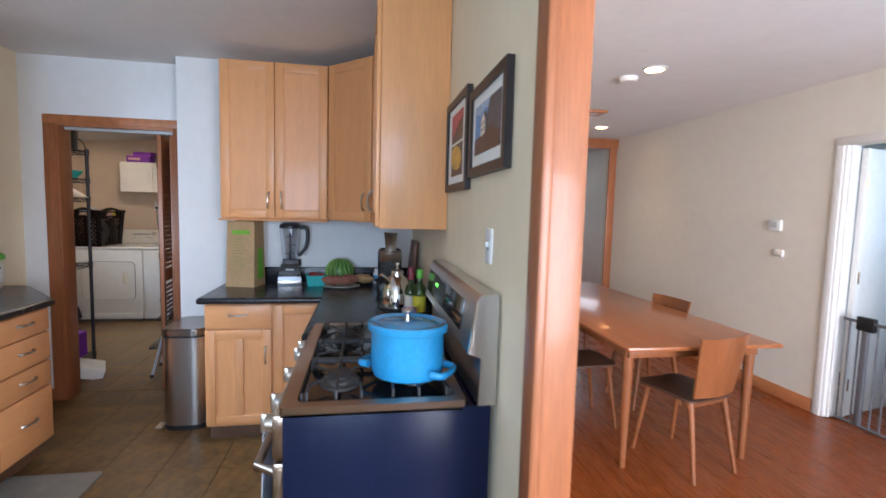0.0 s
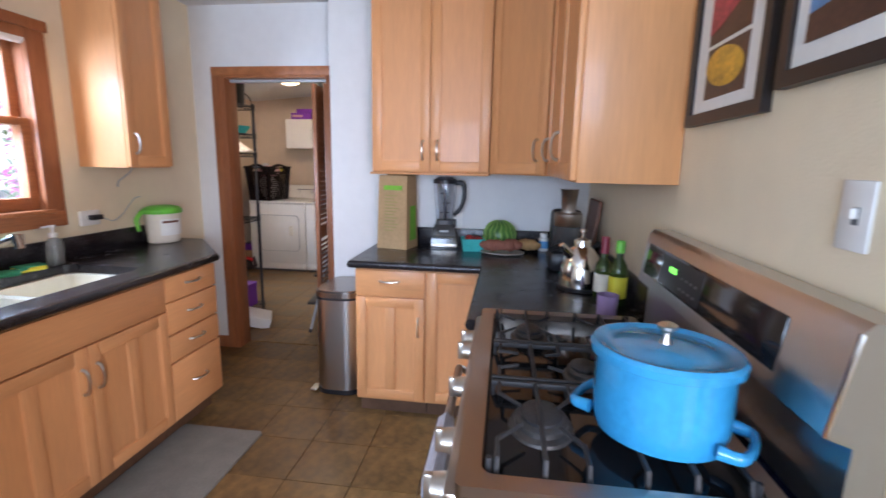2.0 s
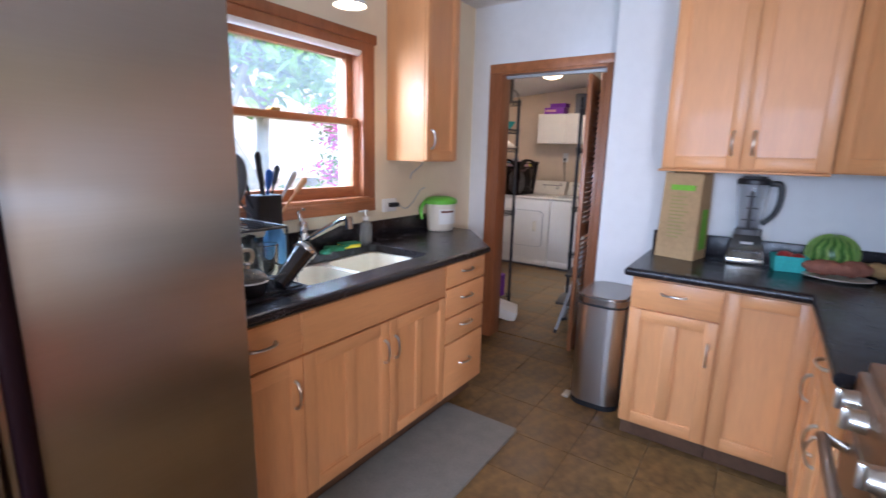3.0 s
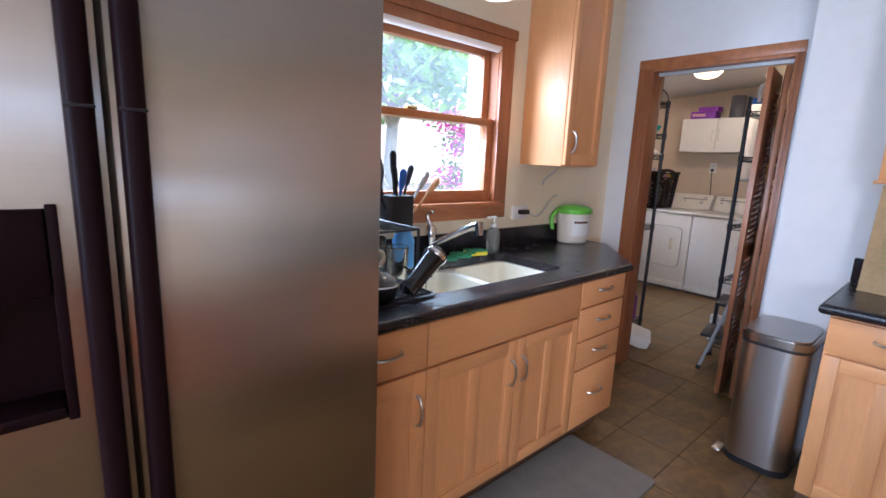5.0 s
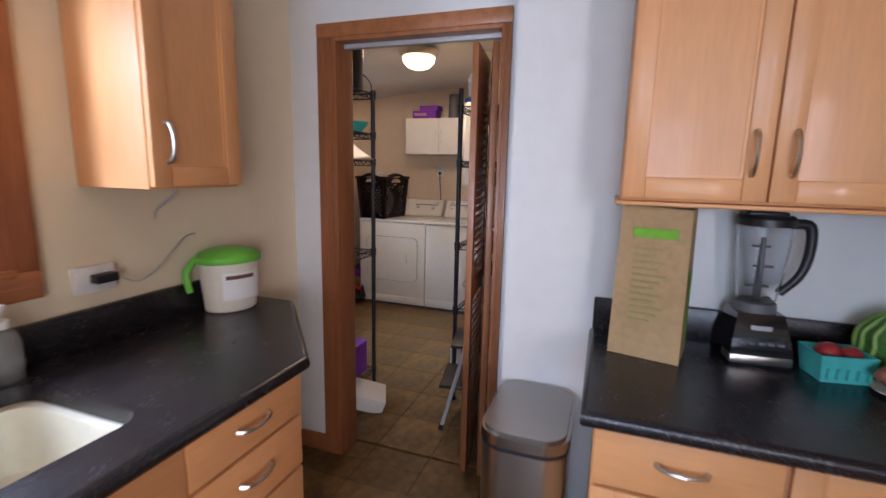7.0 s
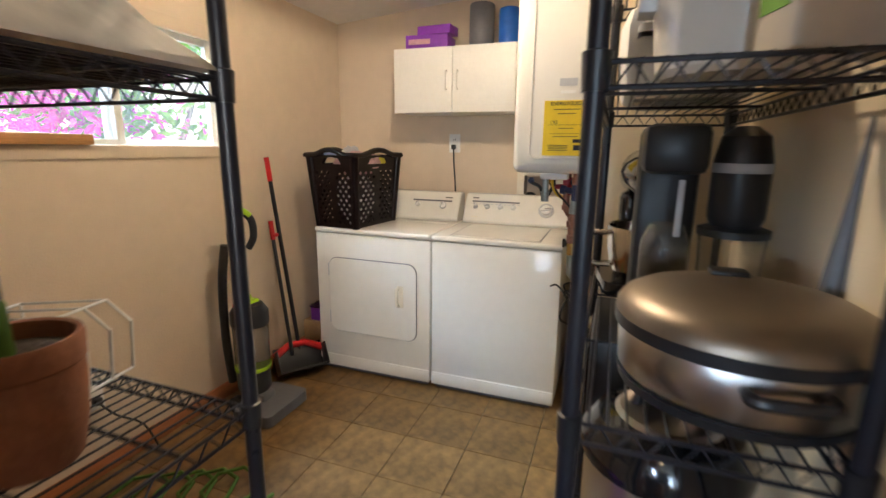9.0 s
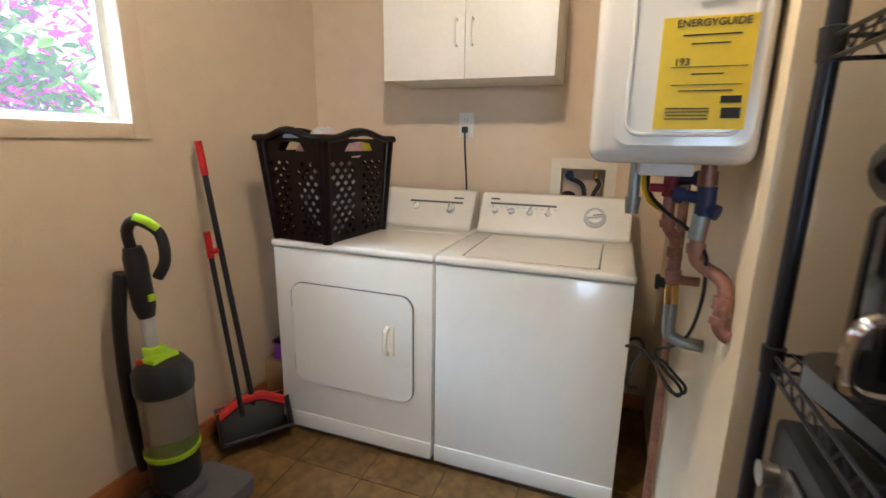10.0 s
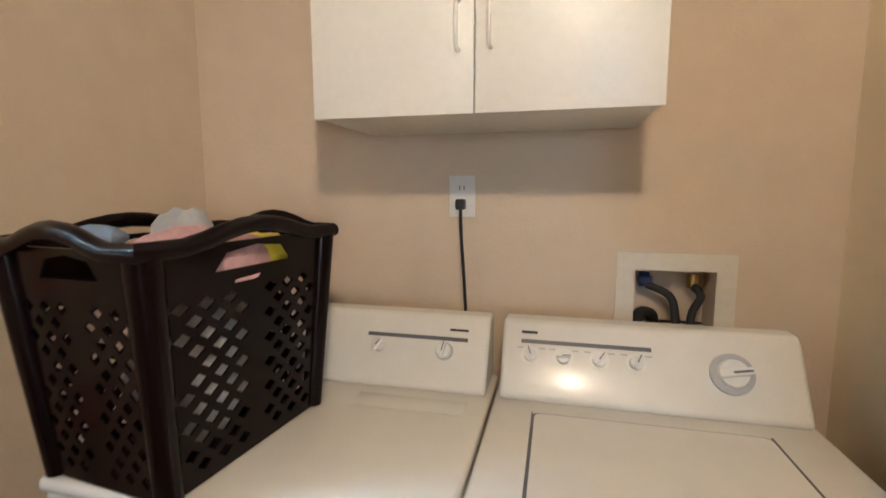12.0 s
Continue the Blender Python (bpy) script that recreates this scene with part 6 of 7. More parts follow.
cloth("folded_shirt", -2.10, 6.98, 1.29, 0.13, 0.16, 0.07, "pink", "crumpled pale pink shirt in the basket", 1)
cloth("folded_shirt", -2.19, 7.04, 1.31, 0.06, 0.07, 0.08, "light_grey", "crumpled grey top in the basket", 4)
cloth("folded_shirt", -2.13, 6.99, 1.09, 0.105, 0.145, 0.15, "paper", "white laundry inside the basket", 7)
cloth("folded_shirt", -2.21, 6.87, 1.35, 0.06, 0.035, 0.02, "denim", "light blue cloth over the basket rim", 9)
cloth("folded_shirt", -2.03, 7.08, 1.30, 0.05, 0.07, 0.045, "yellow_foam", "pale yellow cloth in the basket", 12)

# ---- wall cabinet over the machines ----
t = thing("laundry_cabinet", "white melamine two-door wall cabinet", "cabinet", pose(-1.98, 7.233, 1.60))
part("body", Geo().box(0.004, 0.019, 0.004, 0.766, 0.352, 0.375, 0.002), "melamine", t)
for x0, x1, hx in ((0, 0.3835, 0.35), (0.3865, 0.77, 0.42)):
    d = part("door", Geo().box(x0, 0, 0, x1, 0.017, 0.378, 0.003), "melamine", t)
    part("handle", Geo().tube([(hx, 0, 0.135), (hx, -0.028, 0.14), (hx, -0.028, 0.23), (hx, 0, 0.235)], 0.005, 8, soft=5), "melamine", d)
t = thing("tissue_box", "purple cardboard box on the cabinet", "box", pose(-1.92, 7.28, 1.979, 0, 0, 3))
part("carton", Geo().box(0, 0, 0, 0.27, 0.18, 0.085, 0.003), "purple", t)
part("carton_print", Geo().box(0.02, -0.0012, 0.03, 0.16, 0.0, 0.06), "pink", t)
solo("tissue_box", Geo().box(0, 0, 0, 0.22, 0.13, 0.05, 0.003), "purple", "flat purple carton on top of another", "box", pose(-1.85, 7.30, 2.066, 0, 0, -4))
solo("canister", Geo().lathe([(0.075, 0), (0.075, 0.24), (0.07, 0.25), (0, 0.25)]), "grey", "dark grey canister on the cabinet", "canister", pose(-1.46, 7.38, 1.979))
solo("canister", Geo().lathe([(0.06, 0), (0.06, 0.2), (0.055, 0.21), (0, 0.21)]), "blue", "bright blue canister on the cabinet", "canister", pose(-1.29, 7.37, 1.979))
# outlet with plug, washer supply box
t = thing("outlet_plate", "white wall outlet with a black plug", "outlet", pose(-1.69, 7.586, 1.42))
part("plate", Geo().box(-0.04, -0.007, -0.062, 0.04, 0, 0.062, 0.003), "white", t)
part("socket", Geo().rod((0, -0.0065, 0.022), (0, -0.011, 0.022), 0.017, n=20).rod((0, -0.0065, -0.022), (0, -0.011, -0.022), 0.017, n=20), "white", t)
part("socket_slot", Geo().box(-0.008, -0.0116, 0.018, -0.0055, -0.01, 0.03).box(0.0055, -0.0116, 0.018, 0.008, -0.01, 0.03), "ink", t)
part("plug", Geo().box(-0.014, -0.045, -0.04, 0.014, -0.01, -0.008, 0.006).tube([(0, -0.03, -0.03), (0.003, -0.03, -0.12), (0.01, -0.02, -0.25), (0.015, -0.015, -0.36)], 0.005, 8, soft=4), "black", t)
t = thing("supply_box", "recessed washer supply box with hoses", "supply box", pose(-1.2, 7.588, 1.05))
part("frame", Geo().prism([(-0.045, -0.06), (0.26, -0.06), (0.26, 0.215), (-0.045, 0.215)], -0.006, 0.0, [[(0.004, 0.004), (0.211, 0.004), (0.211, 0.166), (0.004, 0.166)]], m=UPX), "cream", t)
part("recess", Geo().box(0, 0.10, 0, 0.215, 0.105, 0.17).box(0, 0, -0.004, 0.004, 0.1, 0.17).box(0.211, 0, 0, 0.215, 0.1, 0.17).box(0.004, 0, 0.166, 0.211, 0.1, 0.17).box(0.004, 0, -0.004, 0.211, 0.1, 0.0), "laundry_wall", t)
part("valve", Geo().rod((0.04, 0.06, 0.15), (0.04, 0.06, 0.11), 0.015).box(0.02, 0.04, 0.12, 0.06, 0.055, 0.14, 0.003), "valve_blue", t)
part("valve", Geo().rod((0.17, 0.06, 0.15), (0.17, 0.06, 0.11), 0.015), "brass", t)
for x0, x1 in ((0.045, 0.12), (0.17, 0.16)):
    part("hose", Geo().tube([(x0, 0.05, 0.115), ((x0 + x1) / 2 + 0.02, 0.03, 0.09), (x1, 0.02, 0.03), (x1, -0.02, -0.1)], 0.011, 10, soft=5), "rubber", t)
part("drain_hose", Geo().tube([(0.01, -0.02, -0.06), (0.02, 0.02, 0.03), (0.06, 0.05, 0.03), (0.07, 0.06, 0.0)], 0.016, 10, soft=5), "rubber", t)

# ---- tankless water heater ----
t = thing("water_heater", "white wall-mounted tankless water heater", "water heater")
part("case", Geo().box(-1.0, 6.205, 1.30, -0.705, 6.77, 1.99, 0.03, 4), "appliance", t)
part("side_cover", Geo().prism(rrect(-0.955, 1.335, -0.725, 1.96, 0.03, 6), 6.195, 6.207, m=UPX), "appliance", t)
part("side_bead", Geo().tube([(x, 6.195, z) for x, z in rrect(-0.935, 1.355, -0.745, 1.94, 0.025, 5)], 0.004, 6, True), "appliance", t)
cp = part("control_panel", Geo().box(-1.006, 6.50, 1.305, -0.992, 6.67, 1.56, 0.004), "grey", t, "dark grey control panel")
part("screen", Geo().box(-1.0085, 6.54, 1.44, -1.005, 6.63, 1.475), "grey", cp)
part("sticker", Geo().box(-1.0025, 6.425, 1.33, -0.999, 6.475, 1.378), "sky_label", t, "small light blue sticker")
part("flue", Geo().rod((-0.85, 6.33, 1.99), (-0.85, 6.33, 2.38), 0.06, n=24), "white", t)
gl = part("energy_label", Geo().box(-0.888, 6.191, 1.364, -0.742, 6.196, 1.552), "yellow", t, "yellow energy label")
LB = lambda x, z: pose(x, 6.1902, z, 90, 0, 0)
writing("ENERGYGUIDE", 0.017, "ink", gl, LB(-0.81, 1.541), "title")
writing("193", 0.017, "ink", gl, LB(-0.852, 1.478), "figure")
for x, z, w, h in ((-0.81, 1.522, 0.09, 0.0022), (-0.81, 1.508, 0.06, 0.0022), (-0.81, 1.47, 0.12, 0.001), (-0.81, 1.458, 0.05, 0.002), (-0.81, 1.44, 0.11, 0.001), (-0.81, 1.43, 0.085, 0.002),
                   (-0.835, 1.40, 0.07, 0.0016), (-0.835, 1.394, 0.07, 0.0016), (-0.835, 1.388, 0.065, 0.0016), (-0.835, 1.382, 0.07, 0.0016), (-0.768, 1.415, 0.032, 0.012), (-0.766, 1.392, 0.03, 0.018)):
    part("text_bar", Geo().box(x - w / 2, 6.1901, z - h / 2, x + w / 2, 6.1912, z + h / 2), "ink", gl)
part("plate", Geo().box(-0.84, 6.193, 1.60, -0.78, 6.197, 1.625), "light_grey", t)
part("rating_sticker", Geo().box(-0.835, 6.192, 1.575, -0.785, 6.196, 1.585), "paper", t)
part("drain", Geo().rod((-0.90, 6.42, 1.30), (-0.90, 6.42, 1.20), 0.013).rod((-0.90, 6.42, 1.215), (-0.90, 6.42, 1.175), 0.018, 0.015), "galv", t)
part("mount", Geo().box(-0.90, 6.26, 1.275, -0.80, 6.33, 1.302, 0.004), "white", t)
u = thing("water_pipes", "copper water pipes with valves below the heater", "pipe")
part("hot_pipe", Geo().tube([(-0.815, 6.46, 1.30), (-0.817, 6.46, 1.22), (-0.815, 6.46, 1.15), (-0.805, 6.46, 1.128), (-0.793, 6.46, 1.108), (-0.789, 6.46, 1.04), (-0.784, 6.46, 0.95)], 0.0135, 12, soft=5), "copper", u)
part("red_valve", Geo().rod((-0.815, 6.46, 1.275), (-0.817, 6.46, 1.215), 0.019).box(-0.865, 6.445, 1.225, -0.80, 6.47, 1.245, 0.006).rod((-0.81, 6.45, 1.225), (-0.80, 6.42, 1.215), 0.012), "valve_red", u)
part("relief_valve", Geo().rod((-0.80, 6.46, 1.255), (-0.765, 6.42, 1.262), 0.013).rod((-0.768, 6.425, 1.262), (-0.755, 6.41, 1.264), 0.018), "valve_blue", u)
part("side_branch", Geo().tube([(-0.785, 6.46, 1.02), (-0.765, 6.455, 1.012), (-0.729, 6.45, 1.013)], 0.0115, 12), "copper", u)
part("drain_cock", Geo().rod((-0.79, 6.47, 0.995), (-0.815, 6.49, 0.993), 0.013, n=10).box(-0.823, 6.478, 0.975, -0.812, 6.50, 1.012, 0.003), "iron", u)
part("brass_union", Geo().rod((-0.787, 6.46, 1.0), (-0.784, 6.46, 0.95), 0.0165, n=10), "brass", u)
part("grey_pipe", Geo().tube([(-0.784, 6.46, 0.952), (-0.783, 6.46, 0.885), (-0.775, 6.46, 0.862), (-0.747, 6.458, 0.851), (-0.702, 6.455, 0.848)], 0.016, 12, soft=4), "galv", u)
part("cold_pipe", Geo().tube([(-0.768, 6.30, 1.30), (-0.766, 6.30, 1.20), (-0.772, 6.30, 1.13), (-0.768, 6.296, 1.102), (-0.752, 6.285, 1.088), (-0.728, 6.265, 1.076), (-0.717, 6.25, 1.055), (-0.72, 6.245, 1.01), (-0.722, 6.24, 0.985), (-0.712, 6.235, 0.968), (-0.701, 6.23, 0.962)], 0.0145, 12, soft=4), "copper", u)
part("blue_valve", Geo().rod((-0.766, 6.30, 1.255), (-0.766, 6.30, 1.195), 0.019).rod((-0.822, 6.31, 1.236), (-0.77, 6.30, 1.23), 0.0125).rod((-0.826, 6.311, 1.236), (-0.806, 6.308, 1.234), 0.017).rod((-0.766, 6.30, 1.21), (-0.744, 6.285, 1.203), 0.016), "valve_blue", u)
part("steel_union", Geo().rod((-0.77, 6.30, 1.198), (-0.774, 6.30, 1.145), 0.0165), "galv", u)
for a, b in (((-0.816, 6.46, 1.16), (-0.814, 6.46, 1.142)), ((-0.792, 6.46, 1.095), (-0.791, 6.46, 1.07)), ((-0.788, 6.46, 1.035), (-0.786, 6.46, 1.005)), ((-0.768, 6.30, 1.285), (-0.767, 6.30, 1.258)),
             ((-0.772, 6.30, 1.135), (-0.771, 6.299, 1.115)), ((-0.7185, 6.248, 1.04), (-0.72, 6.246, 1.015)), ((-0.721, 6.243, 1.0), (-0.722, 6.241, 0.985))):
    part("coupling", Geo().rod(a, b, 0.0185, n=14), "copper", u)
part("riser", Geo().tube([(-0.768, 6.60, 1.30), (-0.762, 6.60, 0.5), (-0.76, 6.60, 0.0)], 0.0125, 12), "copper", u)
part("gas_hose", Geo().tube([(-0.875, 6.47, 1.30), (-0.877, 6.475, 1.25), (-0.86, 6.49, 1.205), (-0.82, 6.52, 1.175)], 0.009, 10, soft=5), "gas", u)
part("cord", Geo().tube([(-0.868, 6.46, 1.30), (-0.867, 6.46, 1.24), (-0.85, 6.455, 1.205), (-0.812, 6.43, 1.172), (-0.785, 6.33, 1.158), (-0.757, 6.285, 1.12), (-0.752, 6.28, 1.09), (-0.735, 6.36, 1.0), (-0.735, 6.44, 0.89), (-0.76, 6.47, 0.835), (-0.80, 6.48, 0.812), (-0.80, 6.48, 0.79),
      (-0.775, 6.47, 0.76), (-0.745, 6.46, 0.735), (-0.733, 6.455, 0.715), (-0.745, 6.45, 0.705), (-0.775, 6.46, 0.735), (-0.80, 6.47, 0.775), (-0.785, 6.475, 0.785), (-0.75, 6.46, 0.755), (-0.728, 6.45, 0.735), (-0.73, 6.45, 0.715), (-0.76, 6.46, 0.71), (-0.80, 6.49, 0.765), (-0.84, 6.53, 0.79), (-0.87, 6.57, 0.77)], 0.0042, 8, soft=4), "rubber", u)


# ---- wire racks ----
def wire_rack(label, x0, y0, x1, y1, height, levels, along):
    t = thing("wire_rack", label, "shelf", group="wire racks")
    for x in (x0, x1):
        for y in (y0, y1):
            p = part("post", Geo().rod((x, y, 0.02), (x, y, height), 0.0135, n=12).lathe([(0.02, 0), (0.02, 0.012), (0.01, 0.02), (0, 0.02)], (x, y, 0)), "navy", t)
            for z in levels:
                part("sleeve", Geo().lathe([(0.0165, -0.035), (0.0185, 0.012), (0.0145, 0.014)], (x, y, z), n=12), "black", p)
    for z in levels:
        g = Geo()
        for a, b in (((x0, y0), (x1, y0)), ((x1, y0), (x1, y1)), ((x1, y1), (x0, y1)), ((x0, y1), (x0, y0))):
            a, b = Vector((*a, 0)), Vector((*b, 0))
            for dz in (0.0, -0.03):
                g.rod(a + Vector((0, 0, z + dz)), b + Vector((0, 0, z + dz)), 0.0035, n=6)
            n = max(2, round((b - a).length / 0.045))
            for i in range(n):
                p, q = a.lerp(b, i / n), a.lerp(b, (i + 1) / n)
                m2 = p.lerp(q, 0.5)
                g.tube([p + Vector((0, 0, z)), m2 + Vector((0, 0, z - 0.03)), q + Vector((0, 0, z))], 0.002, 5)
        n = round((y1 - y0 if along == "x" else x1 - x0) / 0.026)
        for i in range(1, n):
            if along == "x":
                y = y0 + (y1 - y0) * i / n
                g.rod((x0, y, z + 0.003), (x1, y, z + 0.003), 0.0022, n=5)
            else:
                x = x0 + (x1 - x0) * i / n
                g.rod((x, y0, z + 0.003), (x, y1, z + 0.003), 0.0022, n=5)
        for k in (0.33, 0.67):
            if along == "x":
                g.rod((x0 + (x1 - x0) * k, y0, z - 0.003), (x0 + (x1 - x0) * k, y1, z - 0.003), 0.0035, n=6)
            else:
                g.rod((x0, y0 + (y1 - y0) * k, z - 0.003), (x1, y0 + (y1 - y0) * k, z - 0.003), 0.0035, n=6)
        part("wire_shelf", g, "navy", t)
    return t


wire_rack("black wire shelving rack by the doorway", -2.12, 4.64, -1.21, 5.06, 1.90, (0.14, 0.93, 1.485, 1.645, 1.88), "y")
wire_rack("black wire shelving rack with kitchen appliances", -0.67, 5.11, -0.33, 6.09, 1.90, (0.10, 0.60, 1.0, 1.49, 1.80), "y")

# things on the rack by the doorway
Z = 0.935
t = thing("flower_pot", "terracotta pot with a dark plant stem", "flower pot", pose(-1.395, 4.83, Z) @ Matrix.Diagonal((0.74, 0.74, 1.0, 1)))
part("pot", Geo().lathe([(0.078, 0), (0.084, 0.006), (0.100, 0.06), (0.107, 0.12), (0.108, 0.15), (0.112, 0.154), (0.113, 0.186), (0.109, 0.192), (0.099, 0.19), (0.094, 0.165), (0, 0.155)]), "terracotta", t)
part("soil", Geo().lathe([(0.092, 0.165), (0.05, 0.172), (0, 0.17)]), "soil", t)
t = thing("water_bottle", "green sports bottle with a black cap", "bottle", pose(-1.405, 4.80, Z + 0.15))
part("bottle", Geo().lathe([(0.034, 0), (0.036, 0.005), (0.036, 0.09), (0.03, 0.105), (0, 0.105)]), "leaf_dark", t)
part("cap", Geo().lathe([(0.034, 0.1), (0.034, 0.15), (0.025, 0.155), (0.025, 0.19), (0, 0.19)]), "black", t)
cloth("plastic_bag", -1.44, 4.70, 1.20, 0.05, 0.05, 0.10, "light_grey", "crumpled clear plastic bag behind the pot", 21)
t = thing("plate_stand", "white wire plate stand", "rack", pose(-1.62, 4.955, Z, 0, 0, 12))
for i in range(5):
    part("wire", Geo().tube([(-0.12, -0.1 + 0.05 * i, 0.01), (-0.12, -0.1 + 0.05 * i, 0.13), (0.08, -0.1 + 0.05 * i, 0.15), (0.13, -0.1 + 0.05 * i, 0.11), (0.12, -0.1 + 0.05 * i, 0.01)], 0.003, 6), "white", t)
for x, z in ((-0.12, 0.01), (0.12, 0.01), (-0.12, 0.13), (0.08, 0.15)):
    part("cross_wire", Geo().rod((x, -0.1, z), (x, 0.1, z), 0.003, n=6), "white", t)
g = Geo()
nx, ny = 36, 18
for i in range(nx + 1):
    for j in range(ny + 1):
        u, v = 2 * i / nx - 1, 2 * j / ny - 1
        q = Vector((u * 3.1, v * 1.7, 0.4))
        crease = 0.045 * abs(noise.noise(q)) + 0.03 * noise.noise(q * 2.3)
        edge = min(1.0, 3.2 * (1 - abs(u)), 2.6 * (1 - abs(v)))
        g.v.append((u * 0.42, v * 0.19, 0.002 + max(0.0, edge) * (0.10 + crease)))
g.f = [(i * (ny + 1) + j, (i + 1) * (ny + 1) + j, (i + 1) * (ny + 1) + j + 1, i * (ny + 1) + j + 1) for i in range(nx) for j in range(ny)]
solo("plastic_sheet", g, "sheer", "rumpled cloudy plastic sheet over goods on the rack", "plastic sheet", pose(-1.62, 4.86, 1.491))
solo("bowl", Geo().lathe([(0.035, 0), (0.07, 0.04), (0.078, 0.06), (0.074, 0.06), (0.066, 0.042), (0, 0.008)]), "teal", "turquoise bowl on the rack", "bowl", pose(-1.285, 4.98, 1.651))
solo("paper_towel_pack", Geo().box(-0.3, -0.14, 0, 0.25, 0.14, 0.16, 0.03), "paper", "pale wrapped pack on the rack", "pack", pose(-1.75, 4.84, 1.651))
solo("stock_pot", Geo().lathe([(0.12, 0), (0.125, 0.01), (0.13, 0.22), (0.134, 0.225), (0.125, 0.225), (0.12, 0.02), (0, 0.015)]), "black", "tall black stock pot on top of the rack", "pot", pose(-1.34, 4.92, 1.886))
solo("wire_colander", Geo().tube([(0.1 * math.cos(a), 0, 0.1 * math.sin(a)) for a in (math.pi * i / 12 for i in range(13))], 0.004, 6), "black", "black wire hoop on top of the rack", "wire", pose(-1.27, 4.95, 1.886, 0, 0, 20))
solo("plastic_crate", Geo().prism(rrect(-0.2, -0.14, 0.2, 0.14, 0.02), 0, 0.2), "purple", "purple plastic crate on the low shelf", "crate", pose(-1.43, 4.88, 0.146))
solo("paper_bag_flat", Geo().box(-0.13, -0.09, 0, 0.13, 0.09, 0.10, 0.01), "paper", "white cardboard box tilted on the floor", "box", pose(-1.16, 4.80, 0.035, 12, 18, 30))
t = thing("spray_bottle", "white spray bottle on the low shelf", "bottle", pose(-1.27, 4.70, 0.146))
part("bottle", Geo().lathe([(0.035, 0), (0.037, 0.01), (0.037, 0.13), (0.014, 0.17), (0.014, 0.19), (0, 0.19)]), "white", t)
part("trigger", Geo().box(-0.015, -0.05, 0.19, 0.015, 0.03, 0.22, 0.006), "sky_label", t)
solo("pine_stick", Geo().box(-0.02, -0.17, -0.02, 0.02, 0.17, 0.02, 0.003), "bulb_pine", "short pine block on the window sill", "wood block", pose(-2.577, 5.58, 1.405))
t = thing("outlet_plate", "white wall outlet low on the laundry wall", "outlet", pose(-2.598, 5.62, 0.36))
part("plate", Geo().box(0, -0.04, -0.06, 0.007, 0.04, 0.06, 0.003), "white", t)
part("plug", Geo().box(0.007, -0.015, -0.03, 0.04, 0.015, 0.0, 0.005).tube([(0.03, 0, -0.02), (0.05, 0.05, -0.1), (0.06, 0.15, -0.2), (0.07, 0.2, -0.34)], 0.005, 8, soft=4), "black", t)
pts = [(-2.35 + 0.13 * math.cos(i * 0.9) + 0.012 * i, 5.55 + 0.13 * math.sin(i * 0.9) + 0.005 * i, 0.012 + 0.0008 * i) for i in range(36)]
solo("hose_coil", Geo().tube(pts, 0.008, 6), "leaf_dark", "coiled dark green cord on the laundry floor", "cable")

# things on the appliance rack
t = thing("roaster_oven", "round stainless cooker with a low brushed lid", "roaster", pose(-0.44, 5.275, 1.006))
part("body", Geo().lathe([(0.14, 0.022), (0.158, 0.026), (0.168, 0.04), (0.172, 0.108), (0.168, 0.114), (0, 0.114)], n=40), "steel_v", t)
part("lid", Geo().lathe([(0.178, 0.128), (0.177, 0.138), (0.168, 0.152), (0.145, 0.164), (0.09, 0.173), (0.04, 0.176), (0, 0.177)], n=40), "lid_steel", t, "low brushed steel lid")
part("band", Geo().lathe([(0.172, 0.106), (0.178, 0.109), (0.178, 0.127), (0.172, 0.130)], n=40), "black", t)
part("vent_cap", Geo().box(-0.03, 0.075, 0.168, 0.03, 0.115, 0.182, 0.006), "black", t)
part("handle", Geo().tube([(-0.02, -0.168, 0.085), (-0.015, -0.20, 0.088), (0.06, -0.19, 0.088), (0.07, -0.155, 0.085)], 0.009, 8, soft=5), "black", t)
part("foot_band", Geo().lathe([(0.145, 0.012), (0.166, 0.016), (0.168, 0.030)], n=40), "black", t)
for q in (0.6, 2.2, 3.7, 5.3):
    part("foot", Geo().rod((0.12 * math.cos(q), 0.12 * math.sin(q), 0.0), (0.12 * math.cos(q), 0.12 * math.sin(q), 0.024), 0.014, n=10), "black", t)
t = thing("stand_mixer", "dark stand mixer with a steel bowl", "mixer", pose(-0.55, 5.88, 1.006, 0, 0, 8))
part("base", Geo().prism(rrect(-0.11, -0.15, 0.11, 0.15, 0.06), 0, 0.035).box(-0.05, 0.06, 0.03, 0.05, 0.15, 0.26, 0.02), "black_gloss", t)
part("head", Geo().tube([(0, -0.16, 0.30), (0, -0.12, 0.31), (0, 0.05, 0.32), (0, 0.16, 0.30)], [0.045, 0.06, 0.065, 0.05], 16), "black_gloss", t)
part("bowl", Geo().lathe([(0.05, 0.035), (0.085, 0.06), (0.10, 0.12), (0.102, 0.18), (0.106, 0.182), (0.098, 0.18), (0.095, 0.12), (0.08, 0.065), (0, 0.045)], (0, -0.06, 0), n=30), "chrome", t)
part("bowl_handle", Geo().tube([(-0.10, -0.06, 0.16), (-0.15, -0.06, 0.15), (-0.15, -0.06, 0.08), (-0.09, -0.06, 0.07)], 0.008, 8, soft=5), "chrome", t)
part("whisk", Geo().rod((0, -0.08, 0.26), (0, -0.08, 0.10), 0.008, 0.02), "light_grey", t)
t = thing("coffee_maker", "tall black coffee maker with a steel trim strip", "coffee maker", pose(-0.51, 5.66, 1.006))
